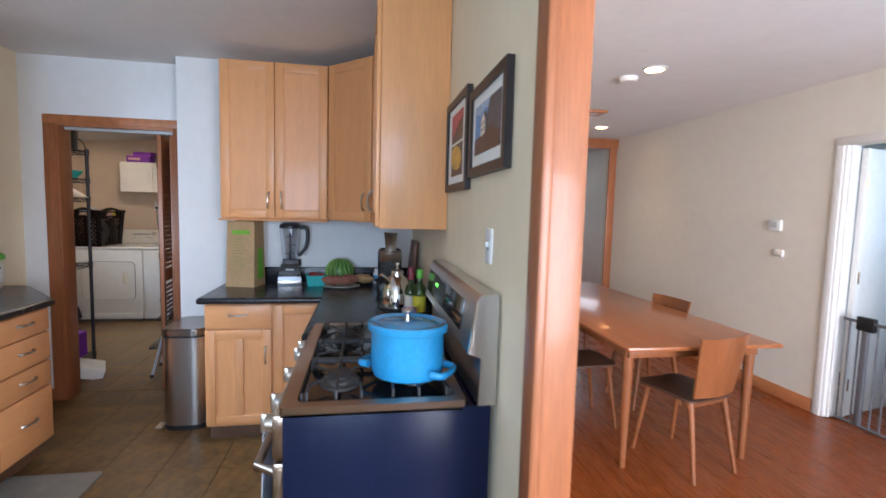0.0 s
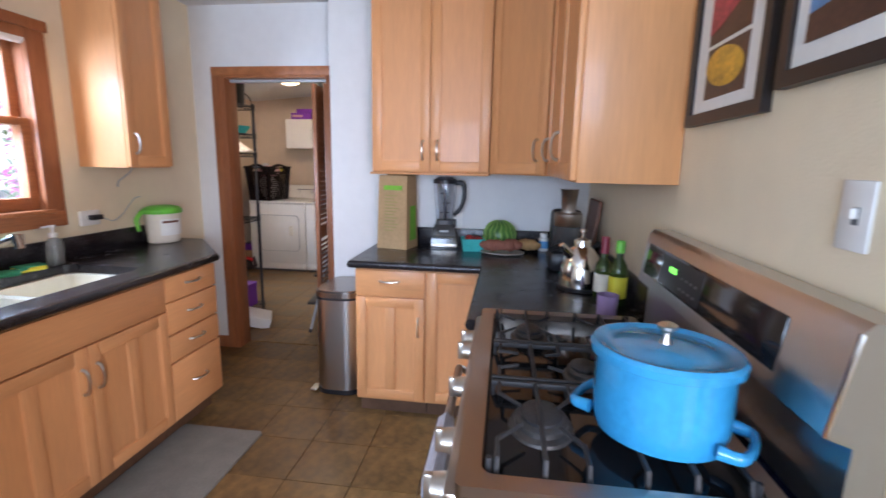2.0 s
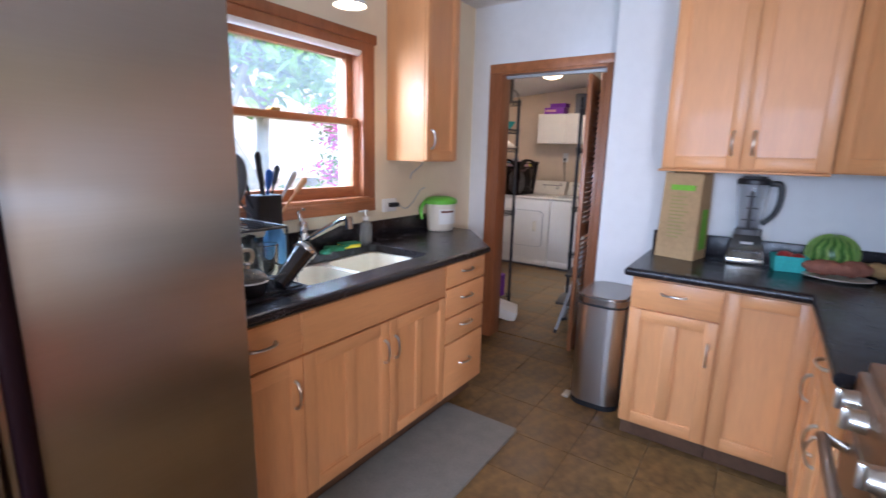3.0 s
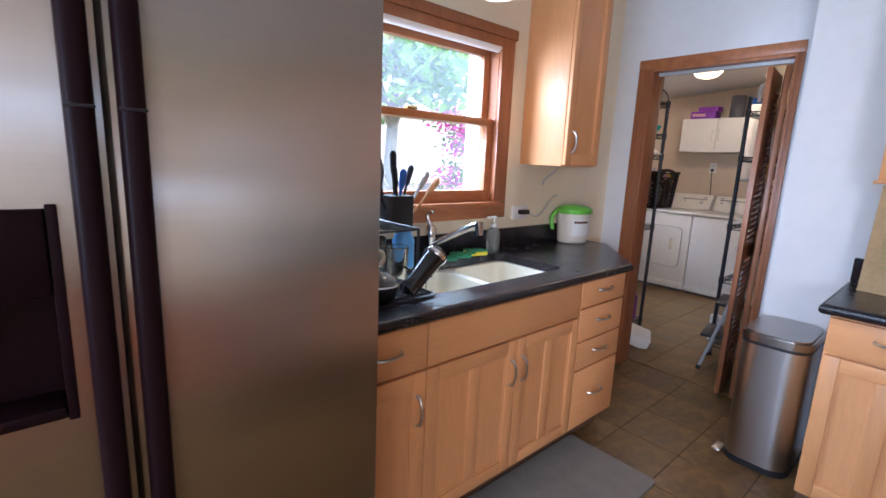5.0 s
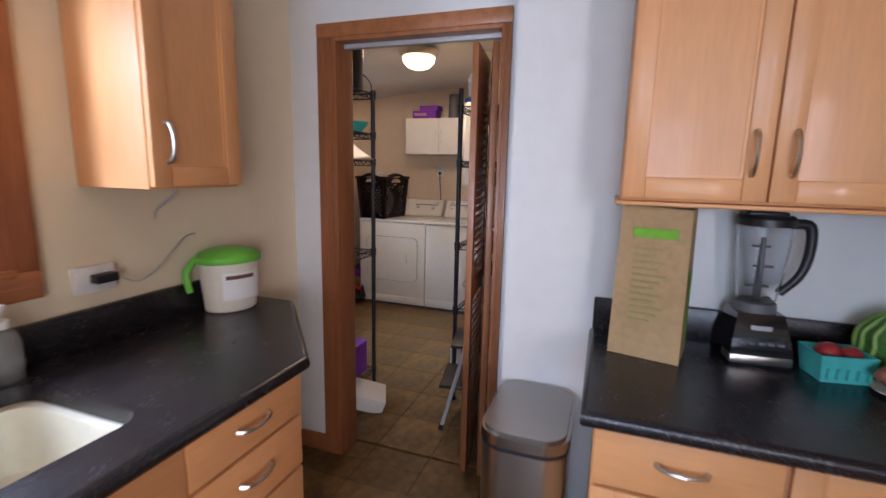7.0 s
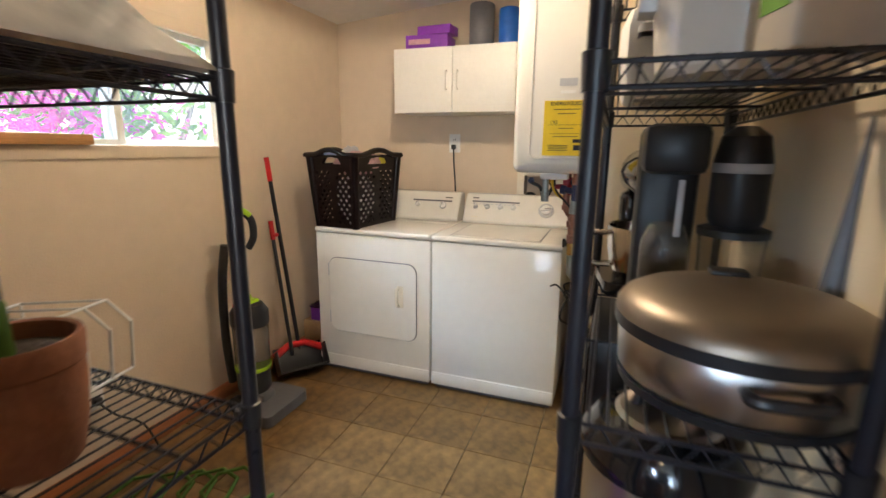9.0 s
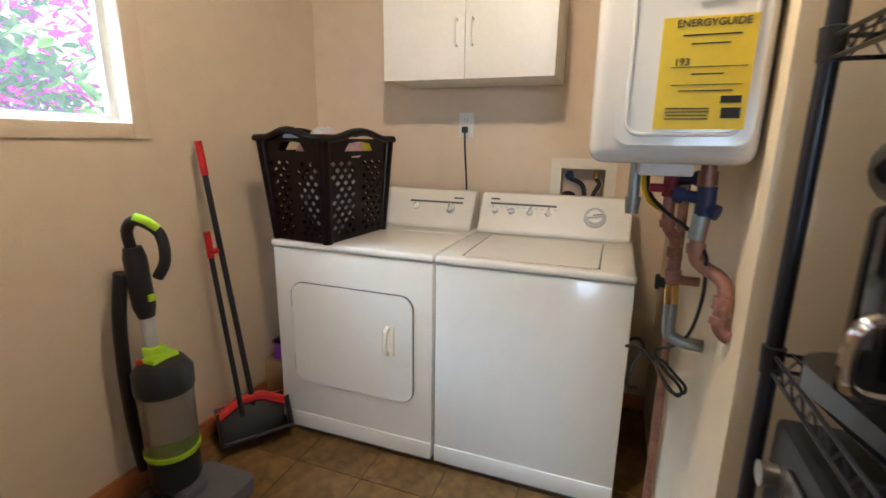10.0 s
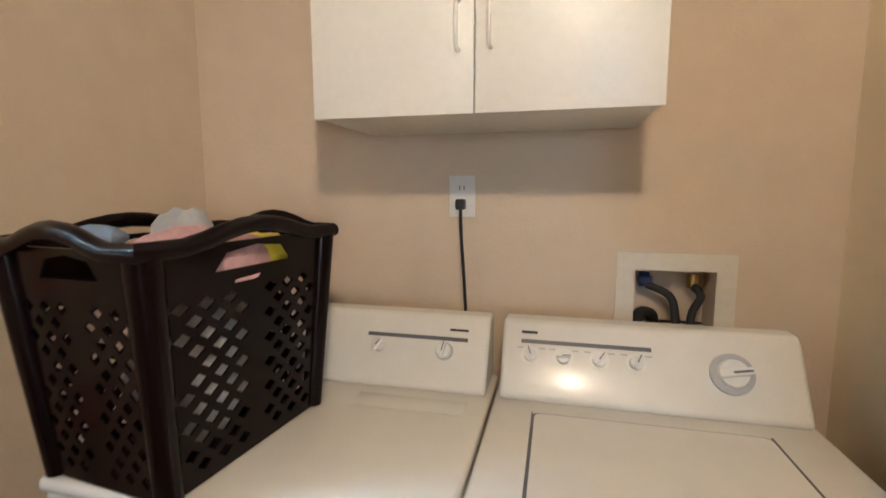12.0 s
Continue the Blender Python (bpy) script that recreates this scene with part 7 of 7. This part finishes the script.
part("body", Geo().box(-0.075, 0.0, 0, 0.055, 0.11, 0.435, 0.02).box(-0.075, -0.10, 0.0, 0.055, 0.0, 0.05, 0.015).box(-0.075, -0.10, 0.33, 0.055, 0.0, 0.435, 0.02), "black", t)
part("trim_strip", Geo().box(0.0, -0.104, 0.20, 0.012, -0.098, 0.32, 0.002), "light_grey", t)
part("carafe", Geo().lathe([(0.04, 0.05), (0.052, 0.08), (0.05, 0.18), (0.035, 0.22), (0, 0.22)], (-0.01, -0.05, 0.0)), "smoke", t)
t = thing("food_processor", "black food processor with a clear jar", "food processor", pose(-0.385, 5.63, 1.006))
part("base", Geo().prism(rrect(-0.065, -0.075, 0.065, 0.075, 0.03), 0, 0.09), "black", t)
part("jar", Geo().lathe([(0.055, 0.09), (0.062, 0.10), (0.066, 0.20), (0.063, 0.20), (0.058, 0.10), (0, 0.098)]), "plastic_clear", t, "clear plastic jar")
part("jar_lid", Geo().lathe([(0.07, 0.20), (0.07, 0.215), (0.05, 0.222), (0, 0.223)]), "black", t)
part("motor_head", Geo().lathe([(0.048, 0.222), (0.055, 0.24), (0.055, 0.36), (0.045, 0.41), (0.02, 0.43), (0, 0.432)]), "black", t)
part("band", Geo().lathe([(0.0555, 0.335), (0.0565, 0.338), (0.0565, 0.352), (0.0555, 0.355)]), "light_grey", t, "pale band round the head")
t = thing("pressure_cooker", "steel pressure cooker with a black lid", "cooker", pose(-0.50, 5.40, 0.606))
part("pot", Geo().lathe([(0.14, 0), (0.15, 0.01), (0.15, 0.19), (0, 0.19)], n=32), "steel_v", t)
part("lid", Geo().lathe([(0.158, 0.188), (0.16, 0.22), (0.13, 0.265), (0.06, 0.285), (0, 0.287)], n=32), "black_gloss", t)
part("lid_top", Geo().lathe([(0.10, 0.272), (0.09, 0.284), (0.05, 0.291), (0, 0.292)], n=28), "steel", t)
part("lid_handle", Geo().tube([(-0.06, 0, 0.28), (-0.05, 0, 0.32), (0.05, 0, 0.32), (0.06, 0, 0.28)], 0.014, 8), "black", t)
t = thing("toaster_oven", "black countertop oven on the low shelf", "oven", pose(-0.50, 5.86, 0.606))
part("body", Geo().box(-0.16, -0.2, 0.015, 0.16, 0.2, 0.30, 0.012), "black", t)
part("door_glass", Geo().box(-0.168, -0.18, 0.05, -0.158, 0.10, 0.27, 0.004), "black_gloss", t)
part("knob", Geo().rod((-0.16, 0.15, 0.22), (-0.185, 0.15, 0.22), 0.02), "nickel", t)
t = thing("rice_cooker", "white enamel cooking pot on the upper shelf", "pot", pose(-0.48, 5.36, 1.497))
part("pot", Geo().lathe([(0.10, 0), (0.11, 0.01), (0.125, 0.15), (0.13, 0.155), (0, 0.157)], n=32), "appliance", t)
part("grip", Geo().box(-0.145, -0.03, 0.10, -0.115, 0.03, 0.125, 0.006), "white", t)
t = thing("food_container", "clear plastic food container on the upper shelf", "container", pose(-0.50, 5.70, 1.497))
part("box", Geo().prism(rrect(-0.11, -0.11, 0.11, 0.11, 0.02), 0, 0.13), "plastic_clear", t)
part("lid", Geo().prism(rrect(-0.115, -0.115, 0.115, 0.115, 0.02), 0.13, 0.145), "light_grey", t)
t = thing("gift_bag", "pale paper bag with green print on the upper shelf", "bag", pose(-0.40, 5.19, 1.497, 0, 0, 15))
part("bag", Geo().box(-0.08, -0.045, 0, 0.08, 0.045, 0.22, 0.008), "cream", t)
part("printed_panel", Geo().box(-0.0815, -0.03, 0.05, -0.079, 0.03, 0.15), "green_print", t)
part("handle", Geo().tube([(-0.04, 0, 0.21), (-0.035, 0, 0.27), (0.035, 0, 0.27), (0.04, 0, 0.21)], 0.003, 6, soft=5), "paper", t)
solo("baking_tray", Geo().box(-0.15, -0.2, 0, 0.15, 0.2, 0.02, 0.006), "grey", "dark baking tray on the top shelf", "tray", pose(-0.5, 5.5, 1.806))
solo("pillow_pack", Geo().box(-0.15, -0.2, 0, 0.15, 0.2, 0.22, 0.06), "paper", "white wrapped pack at the rack end", "pack", pose(-0.5, 5.85, 1.497))
t = thing("jug", "steel pitcher with a white handle on the top shelf", "pitcher", pose(-0.56, 5.30, 1.806))
part("body", Geo().lathe([(0.06, 0), (0.065, 0.01), (0.065, 0.2), (0.06, 0.21), (0, 0.21)]), "steel_v", t)
part("handle", Geo().tube([(-0.06, 0, 0.18), (-0.10, 0, 0.20), (-0.115, 0, 0.16), (-0.11, 0, 0.08)], 0.012, 10, soft=5), "white", t)
solo("small_box", Geo().box(-0.04, -0.03, 0, 0.04, 0.03, 0.22, 0.004), "paper", "narrow white carton beside the rack", "box", pose(-0.76, 5.45, 0.0))
solo("paper_towel_roll", Geo().rod((0, 0, 0), (0, 0, 0.25), 0.06, n=24), "paper", "white paper roll on the low shelf", "paper roll", pose(-0.55, 5.85, 0.106))
solo("ladle", Geo().tube([(0, 0, 0), (0.01, 0, 0.2), (0.02, 0, 0.32)], [0.02, 0.008, 0.008], 8), "grey", "long dark utensil hanging on the alcove wall", "utensil", pose(-0.285, 5.40, 1.12))
# step stool
t = thing("step_stool", "folding grey metal step stool with black treads", "step stool", pose(-0.55, 4.93, 0, 0, 0, -80))
for s in (-0.16, 0.16):
    part("front_leg", Geo().tube([(s, -0.10, 0.01), (s, 0.0, 0.40), (s, 0.07, 0.72)], 0.011, 8), "light_grey", t)
    part("back_leg", Geo().tube([(s * 0.9, 0.14, 0.01), (s * 0.9, 0.05, 0.45)], 0.009, 8), "light_grey", t)
    part("foot", Geo().rod((s, -0.103, 0.0), (s, -0.098, 0.03), 0.015), "black", t)
part("hand_rail", Geo().tube([(-0.16, 0.07, 0.72), (-0.15, 0.085, 0.79), (-0.10, 0.09, 0.81), (0.10, 0.09, 0.81), (0.15, 0.085, 0.79), (0.16, 0.07, 0.72)], 0.012, 10, soft=5), "light_grey", t)
for z, y in ((0.24, -0.06), (0.48, 0.0)):
    part("tread", Geo().box(-0.155, y - 0.06, z, 0.155, y + 0.12, z + 0.02, 0.006), "black", t)

# ---- cleaning tools ----
v = thing("upright_vacuum", "black upright vacuum with lime accents", "vacuum", pose(-2.38, 6.27, 0))
part("head", Geo().prism(rrect(0.0, -0.16, 0.24, 0.16, 0.03), 0.012, 0.07).box(0.02, -0.05, 0.06, 0.12, 0.05, 0.11, 0.02), "grey", v)
part("wheel", Geo().rod((-0.02, -0.10, 0.05), (-0.02, -0.07, 0.05), 0.05, n=20), "black", v)
part("wheel", Geo().rod((-0.02, 0.07, 0.05), (-0.02, 0.10, 0.05), 0.05, n=20), "black", v)
part("lower_body", Geo().lathe([(0.07, 0.10), (0.085, 0.13), (0.085, 0.24), (0, 0.25)], (0.02, 0, 0)), "black", v)
part("dust_bin", Geo().lathe([(0.08, 0.24), (0.088, 0.26), (0.09, 0.48), (0, 0.48)], (0.02, 0, 0)), "smoke", v, "smoky clear dust bin")
part("bin_collar", Geo().lathe([(0.094, 0.48), (0.096, 0.49), (0.096, 0.55), (0.07, 0.59), (0, 0.60)], (0.02, 0, 0)), "black", v)
part("lime_ring", Geo().lathe([(0.09, 0.235), (0.092, 0.24), (0.092, 0.255)], (0.02, 0, 0)), "lime", v)
part("lime_clip", Geo().box(-0.01, -0.05, 0.585, 0.05, 0.05, 0.61, 0.008), "lime", v)
part("red_button", Geo().box(-0.03, -0.06, 0.575, 0.0, -0.03, 0.60, 0.006), "red", v)
part("hose", Geo().tube([(-0.09, -0.04, 0.15), (-0.10, -0.05, 0.4), (-0.09, -0.05, 0.7), (-0.06, -0.04, 0.9)], 0.022, 10, soft=5), "black", v)
part("neck", Geo().tube([(-0.02, 0, 0.74), (-0.022, -0.003, 0.78), (-0.028, -0.008, 0.95), (-0.03, -0.01, 0.985)], [0.026, 0.036, 0.036, 0.028], 14), "black", v)
part("tube", Geo().rod((-0.01, 0, 0.59), (-0.02, 0, 0.75), 0.021, n=16), "light_grey", v, "pale grey extension tube")
part("lime_tab", Geo().box(0.008, -0.012, 0.80, 0.022, 0.012, 0.825, 0.004), "lime", v)
part("lime_latch", Geo().box(-0.035, -0.03, 0.60, 0.02, 0.03, 0.635, 0.008), "lime", v)
hd = part("handle", Geo().tube([(-0.03, -0.01, 0.96), (-0.03, -0.02, 1.04), (0.0, -0.005, 1.075), (0.05, 0.03, 1.03), (0.055, 0.035, 0.94), (0.03, 0.02, 0.88)], 0.018, 10, soft=5), "black", v)
part("grip", Geo().tube([(-0.005, -0.008, 1.084), (0.025, 0.01, 1.068), (0.048, 0.028, 1.043)], 0.0175, 10, soft=5), "lime", hd, "lime handle grip")
t = thing("broom", "black broom with red grips", "broom")
part("pole", Geo().tube([(-2.505, 6.665, 1.20), (-2.42, 6.73, 0.13)], 0.012, 10), "black", t)
part("grip", Geo().tube([(-2.513, 6.655, 1.325), (-2.504, 6.666, 1.19)], 0.0145, 10), "red", t)
part("brush_head", Geo().box(-0.02, -0.15, 0.0, 0.02, 0.15, 0.05, 0.012, m=pose(-2.45, 6.74, 0.10, 0, 0, -35)), "red", t)
g = Geo()
rnd = random.Random(4)
for i in range(140):
    x, y = rnd.uniform(-0.02, 0.02), rnd.uniform(-0.14, 0.14)
    g.rod((x, y, 0.11), (x * 1.6, y * 1.12, 0.004), 0.0025, 0.0015, 4, m=pose(-2.45, 6.74, 0, 0, 0, -35))
part("bristles", g, "black", t)
t = thing("dustpan", "red and black long-handled dustpan", "dustpan")
part("pole", Geo().tube([(-2.495, 6.645, 0.86), (-2.42, 6.66, 0.12)], 0.011, 10), "black", t)
part("grip", Geo().tube([(-2.503, 6.643, 0.96), (-2.494, 6.645, 0.85)], 0.0145, 10).box(-2.51, 6.635, 0.865, -2.475, 6.70, 0.885, 0.006), "red", t)
mm = pose(-2.36, 6.67, 0.02, 0, -32, -35)
part("pan", Geo().box(-0.012, -0.15, 0, 0.0, 0.15, 0.17, 0.004, m=mm).box(-0.012, -0.15, 0, 0.10, -0.142, 0.14, 0.003, m=mm).box(-0.012, 0.142, 0, 0.10, 0.15, 0.14, 0.003, m=mm).box(-0.012, -0.15, 0, 0.10, 0.15, 0.012, 0.003, m=mm), "black", t)
part("pan_hood", Geo().tube([(0.01, -0.15, 0.12), (0.012, -0.05, 0.175), (0.012, 0.05, 0.175), (0.01, 0.15, 0.12)], 0.022, 8, m=mm).box(-0.016, -0.06, 0.02, -0.010, 0.06, 0.16, 0.003, m=mm), "red", t)
solo("cardboard_box", Geo().box(-0.11, -0.14, 0, 0.11, 0.14, 0.22, 0.004), "kraft", "brown cardboard box behind the dryer", "box", pose(-2.46, 7.12, 0))
t = thing("detergent_pack", "purple detergent tub on a cardboard box", "tub", pose(-2.45, 7.10, 0.221))
part("tub", Geo().prism(rrect(-0.08, -0.1, 0.08, 0.1, 0.02), 0, 0.09), "purple", t)
part("lid", Geo().prism(rrect(-0.085, -0.105, 0.085, 0.105, 0.02), 0.09, 0.10), "plastic_clear", t)
# ceiling dome lamp
t = thing("ceiling_lamp", "flush dome ceiling lamp, lit warm", "ceiling light", pose(-1.3, 5.97, slope(-1.3) - 0.012) @ Matrix.Diagonal((1, 1, 1.35, 1)))
part("pan", Geo().lathe([(0.15, 0.0), (0.15, -0.02), (0.14, -0.035), (0.13, -0.038), (0, -0.036)], n=32), "nickel", t)
dm = part("shade", Geo().lathe([(0.128, -0.036), (0.12, -0.065), (0.085, -0.092), (0.04, -0.103), (0, -0.105)], n=32), "lamp_glass", t, "glowing frosted glass shade")
dm.visible_shadow = False

# ---- outside the windows ----
rnd = random.Random(11)


def leaves(name, parent, material, n, spots, size):
    """Many small bent leaves round the given spots (centre, spread)."""
    vs, fs = [], []
    for i in range(n):
        c, r = spots[rnd.randrange(len(spots))]
        p = Vector(c) + Vector((rnd.gauss(0, r), rnd.gauss(0, r), rnd.gauss(0, r * 0.7)))
        q = Euler((rnd.uniform(-0.9, 0.9), rnd.uniform(-0.9, 0.9), rnd.uniform(0, 6.28))).to_matrix()
        s = size * rnd.uniform(0.6, 1.3)
        k = len(vs)
        vs += [p + q @ Vector(a) * s for a in ((-1, 0, 0), (-0.3, -0.42, 0.12), (0.5, -0.36, 0.12), (1, 0, -0.1), (0.5, 0.36, 0.12), (-0.3, 0.42, 0.12))]
        fs += [(k, k + 1, k + 2, k + 3), (k, k + 3, k + 4, k + 5)]
    return part(name, Geo().add(vs, fs), material, parent)


def tree(label, x, y, lean, height, spots, n, size, extra=None):
    t = thing("tree", label, "tree")
    top = (x + lean[0], y + lean[1], height)
    part("trunk", Geo().tube([(x, y, -0.3), (x + lean[0] * 0.3, y + lean[1] * 0.25, height * 0.35), (x + lean[0] * 0.7, y + lean[1] * 0.7, height * 0.7), top], [0.10, 0.085, 0.07, 0.03], 12), "bark", t)
    for c, r in spots[::3]:
        part("branch", Geo().tube([(x + lean[0] * 0.6, y + lean[1] * 0.6, height * 0.6), tuple((Vector(top) + Vector(c)) / 2), c], [0.045, 0.03, 0.01], 7), "bark", t)
    leaves("crown", t, "leaf", n, spots, size)
    # darker leaves among the rest: the crown's inner shade put into their colour
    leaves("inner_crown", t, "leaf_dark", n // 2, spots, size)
    return t


spots = [((-4.2 + rnd.uniform(-0.9, 0.6), 3.2 + rnd.uniform(-2.2, 2.2), 2.75 + rnd.uniform(-0.45, 0.9)), 0.26) for i in range(26)]
tree("broad green garden tree with a leaning trunk", -4.1, 4.75, (-0.2, -1.1), 2.6, spots, 3600, 0.10)
tree("slim garden tree behind the kitchen", -4.6, 4.75, (0.0, 0.15), 2.9, spots[::2], 800, 0.10)
t = thing("garden_wall", "long white stucco garden wall", "wall")
part("wall", Geo().box(-8.2, -6, -0.3, -8.0, 14, 3.2), "stucco", t)
part("coping", Geo().box(-8.25, -6, 3.2, -7.95, 14, 3.3, 0.01), "stucco", t)
part("plinth", Geo().box(-8.0, -6, -0.3, -7.7, 14, 0.85, 0.02), "curb", t)
for i in range(7):
    y = 3.2 + 0.75 * i + rnd.uniform(-0.1, 0.1)
    t = thing("shrub", "low bright green garden shrub", "shrub", group="garden shrubs")
    leaves("foliage", t, "leaf", 420, [((-6.0 + rnd.uniform(-0.3, 0.3), y + rnd.uniform(-0.3, 0.3), 0.35 + rnd.uniform(0, 0.3)), 0.16) for k in range(5)], 0.075)
t = thing("bougainvillea", "magenta bougainvillea climbing among green leaves", "shrub")
part("stem", Geo().tube([(-4.1, 7.1, -0.3), (-4.2, 7.3, 0.8), (-4.15, 7.7, 1.8)], [0.05, 0.04, 0.02], 8), "bark", t)
gs = [((-4.3 + rnd.uniform(-0.3, 0.2), 6.0 + 3.4 * rnd.random(), 1.3 + 2.0 * rnd.random()), 0.2) for k in range(34)]
leaves("foliage", t, "leaf", 3600, gs, 0.06)
ms = [((-4.05 + rnd.uniform(-0.2, 0.15), 6.0 + 1.5 * rnd.random(), 0.9 + 1.1 * rnd.random()), 0.17) for k in range(18)]
leaves("blossom", t, "magenta", 2200, ms, 0.045)
M2 = [((-6.6 + rnd.uniform(-0.2, 0.15), 7.6 + 0.9 * rnd.random(), 0.8 + 1.6 * rnd.random()), 0.18) for k in range(8)]
t = thing("bougainvillea", "distant magenta bougainvillea by the garden wall", "shrub")
leaves("blossom", t, "magenta", 700, M2, 0.06)
leaves("foliage", t, "leaf_dark", 300, M2, 0.07)

# ---- floor pieces ----
def piece(name, x0, y0, x1, y1, z, material, parent, cache):
    key = (round(x1 - x0, 4), round(y1 - y0, 4), material)
    if key not in cache:
        w, d = x1 - x0, y1 - y0
        e = 0.0008
        vs = [(0, 0, 0), (w, 0, 0), (w, d, 0), (0, d, 0), (e, e, z), (w - e, e, z), (w - e, d - e, z), (e, d - e, z)]
        cache[key] = mesh_of(name, Geo().add(vs, [(4, 5, 6, 7), (0, 1, 5, 4), (1, 2, 6, 5), (2, 3, 7, 6), (3, 0, 4, 7)]), M[material], 20)
    ob = new(name, cache[key])
    ob.parent = parent
    ob.location = (x0, y0, -0.0115)
    return ob


cache = {}
fl = bpy.data.objects["floor"]
T = 0.305


def tiles(xa, xb, ya, yb, ox, oy):
    i0, i1 = math.floor((xa - ox) / T), math.ceil((xb - ox) / T)
    j0, j1 = math.floor((ya - oy) / T), math.ceil((yb - oy) / T)
    for i in range(i0, i1):
        for j in range(j0, j1):
            x0, x1 = max(xa, ox + i * T + 0.001), min(xb, ox + (i + 1) * T - 0.001)
            y0, y1 = max(ya, oy + j * T + 0.001), min(yb, oy + (j + 1) * T - 0.001)
            if x1 - x0 > 0.02 and y1 - y0 > 0.02:
                piece("tile", x0, y0, x1, y1, 0.0115, "tile", fl, cache)


tiles(-1.25, 1.5, -1.3, 4.35, 0.03, 3.274)
tiles(-1.03, -0.25, 4.35, 4.475, 0.03, 3.274)
tiles(-2.6, -0.27, 4.475, 7.588, 0.03, 3.274)
df = bpy.data.objects["dining_floor"]
rp = random.Random(5)
x = 1.5
while x < 4.49:
    y = -1.3
    while y < 6.53:
        l = rp.choice((1.2, 1.6, 2.0))
        if y == -1.3:
            l = rp.choice((0.5, 0.9, 1.3))
        y1 = min(6.53, y + l)
        piece("plank", x + 0.0002, y + 0.0004, min(x + 0.0943, 4.498), y1 - 0.0008, 0.0115, "oak_floor", df, cache)
        y = y1
    x += 0.0943
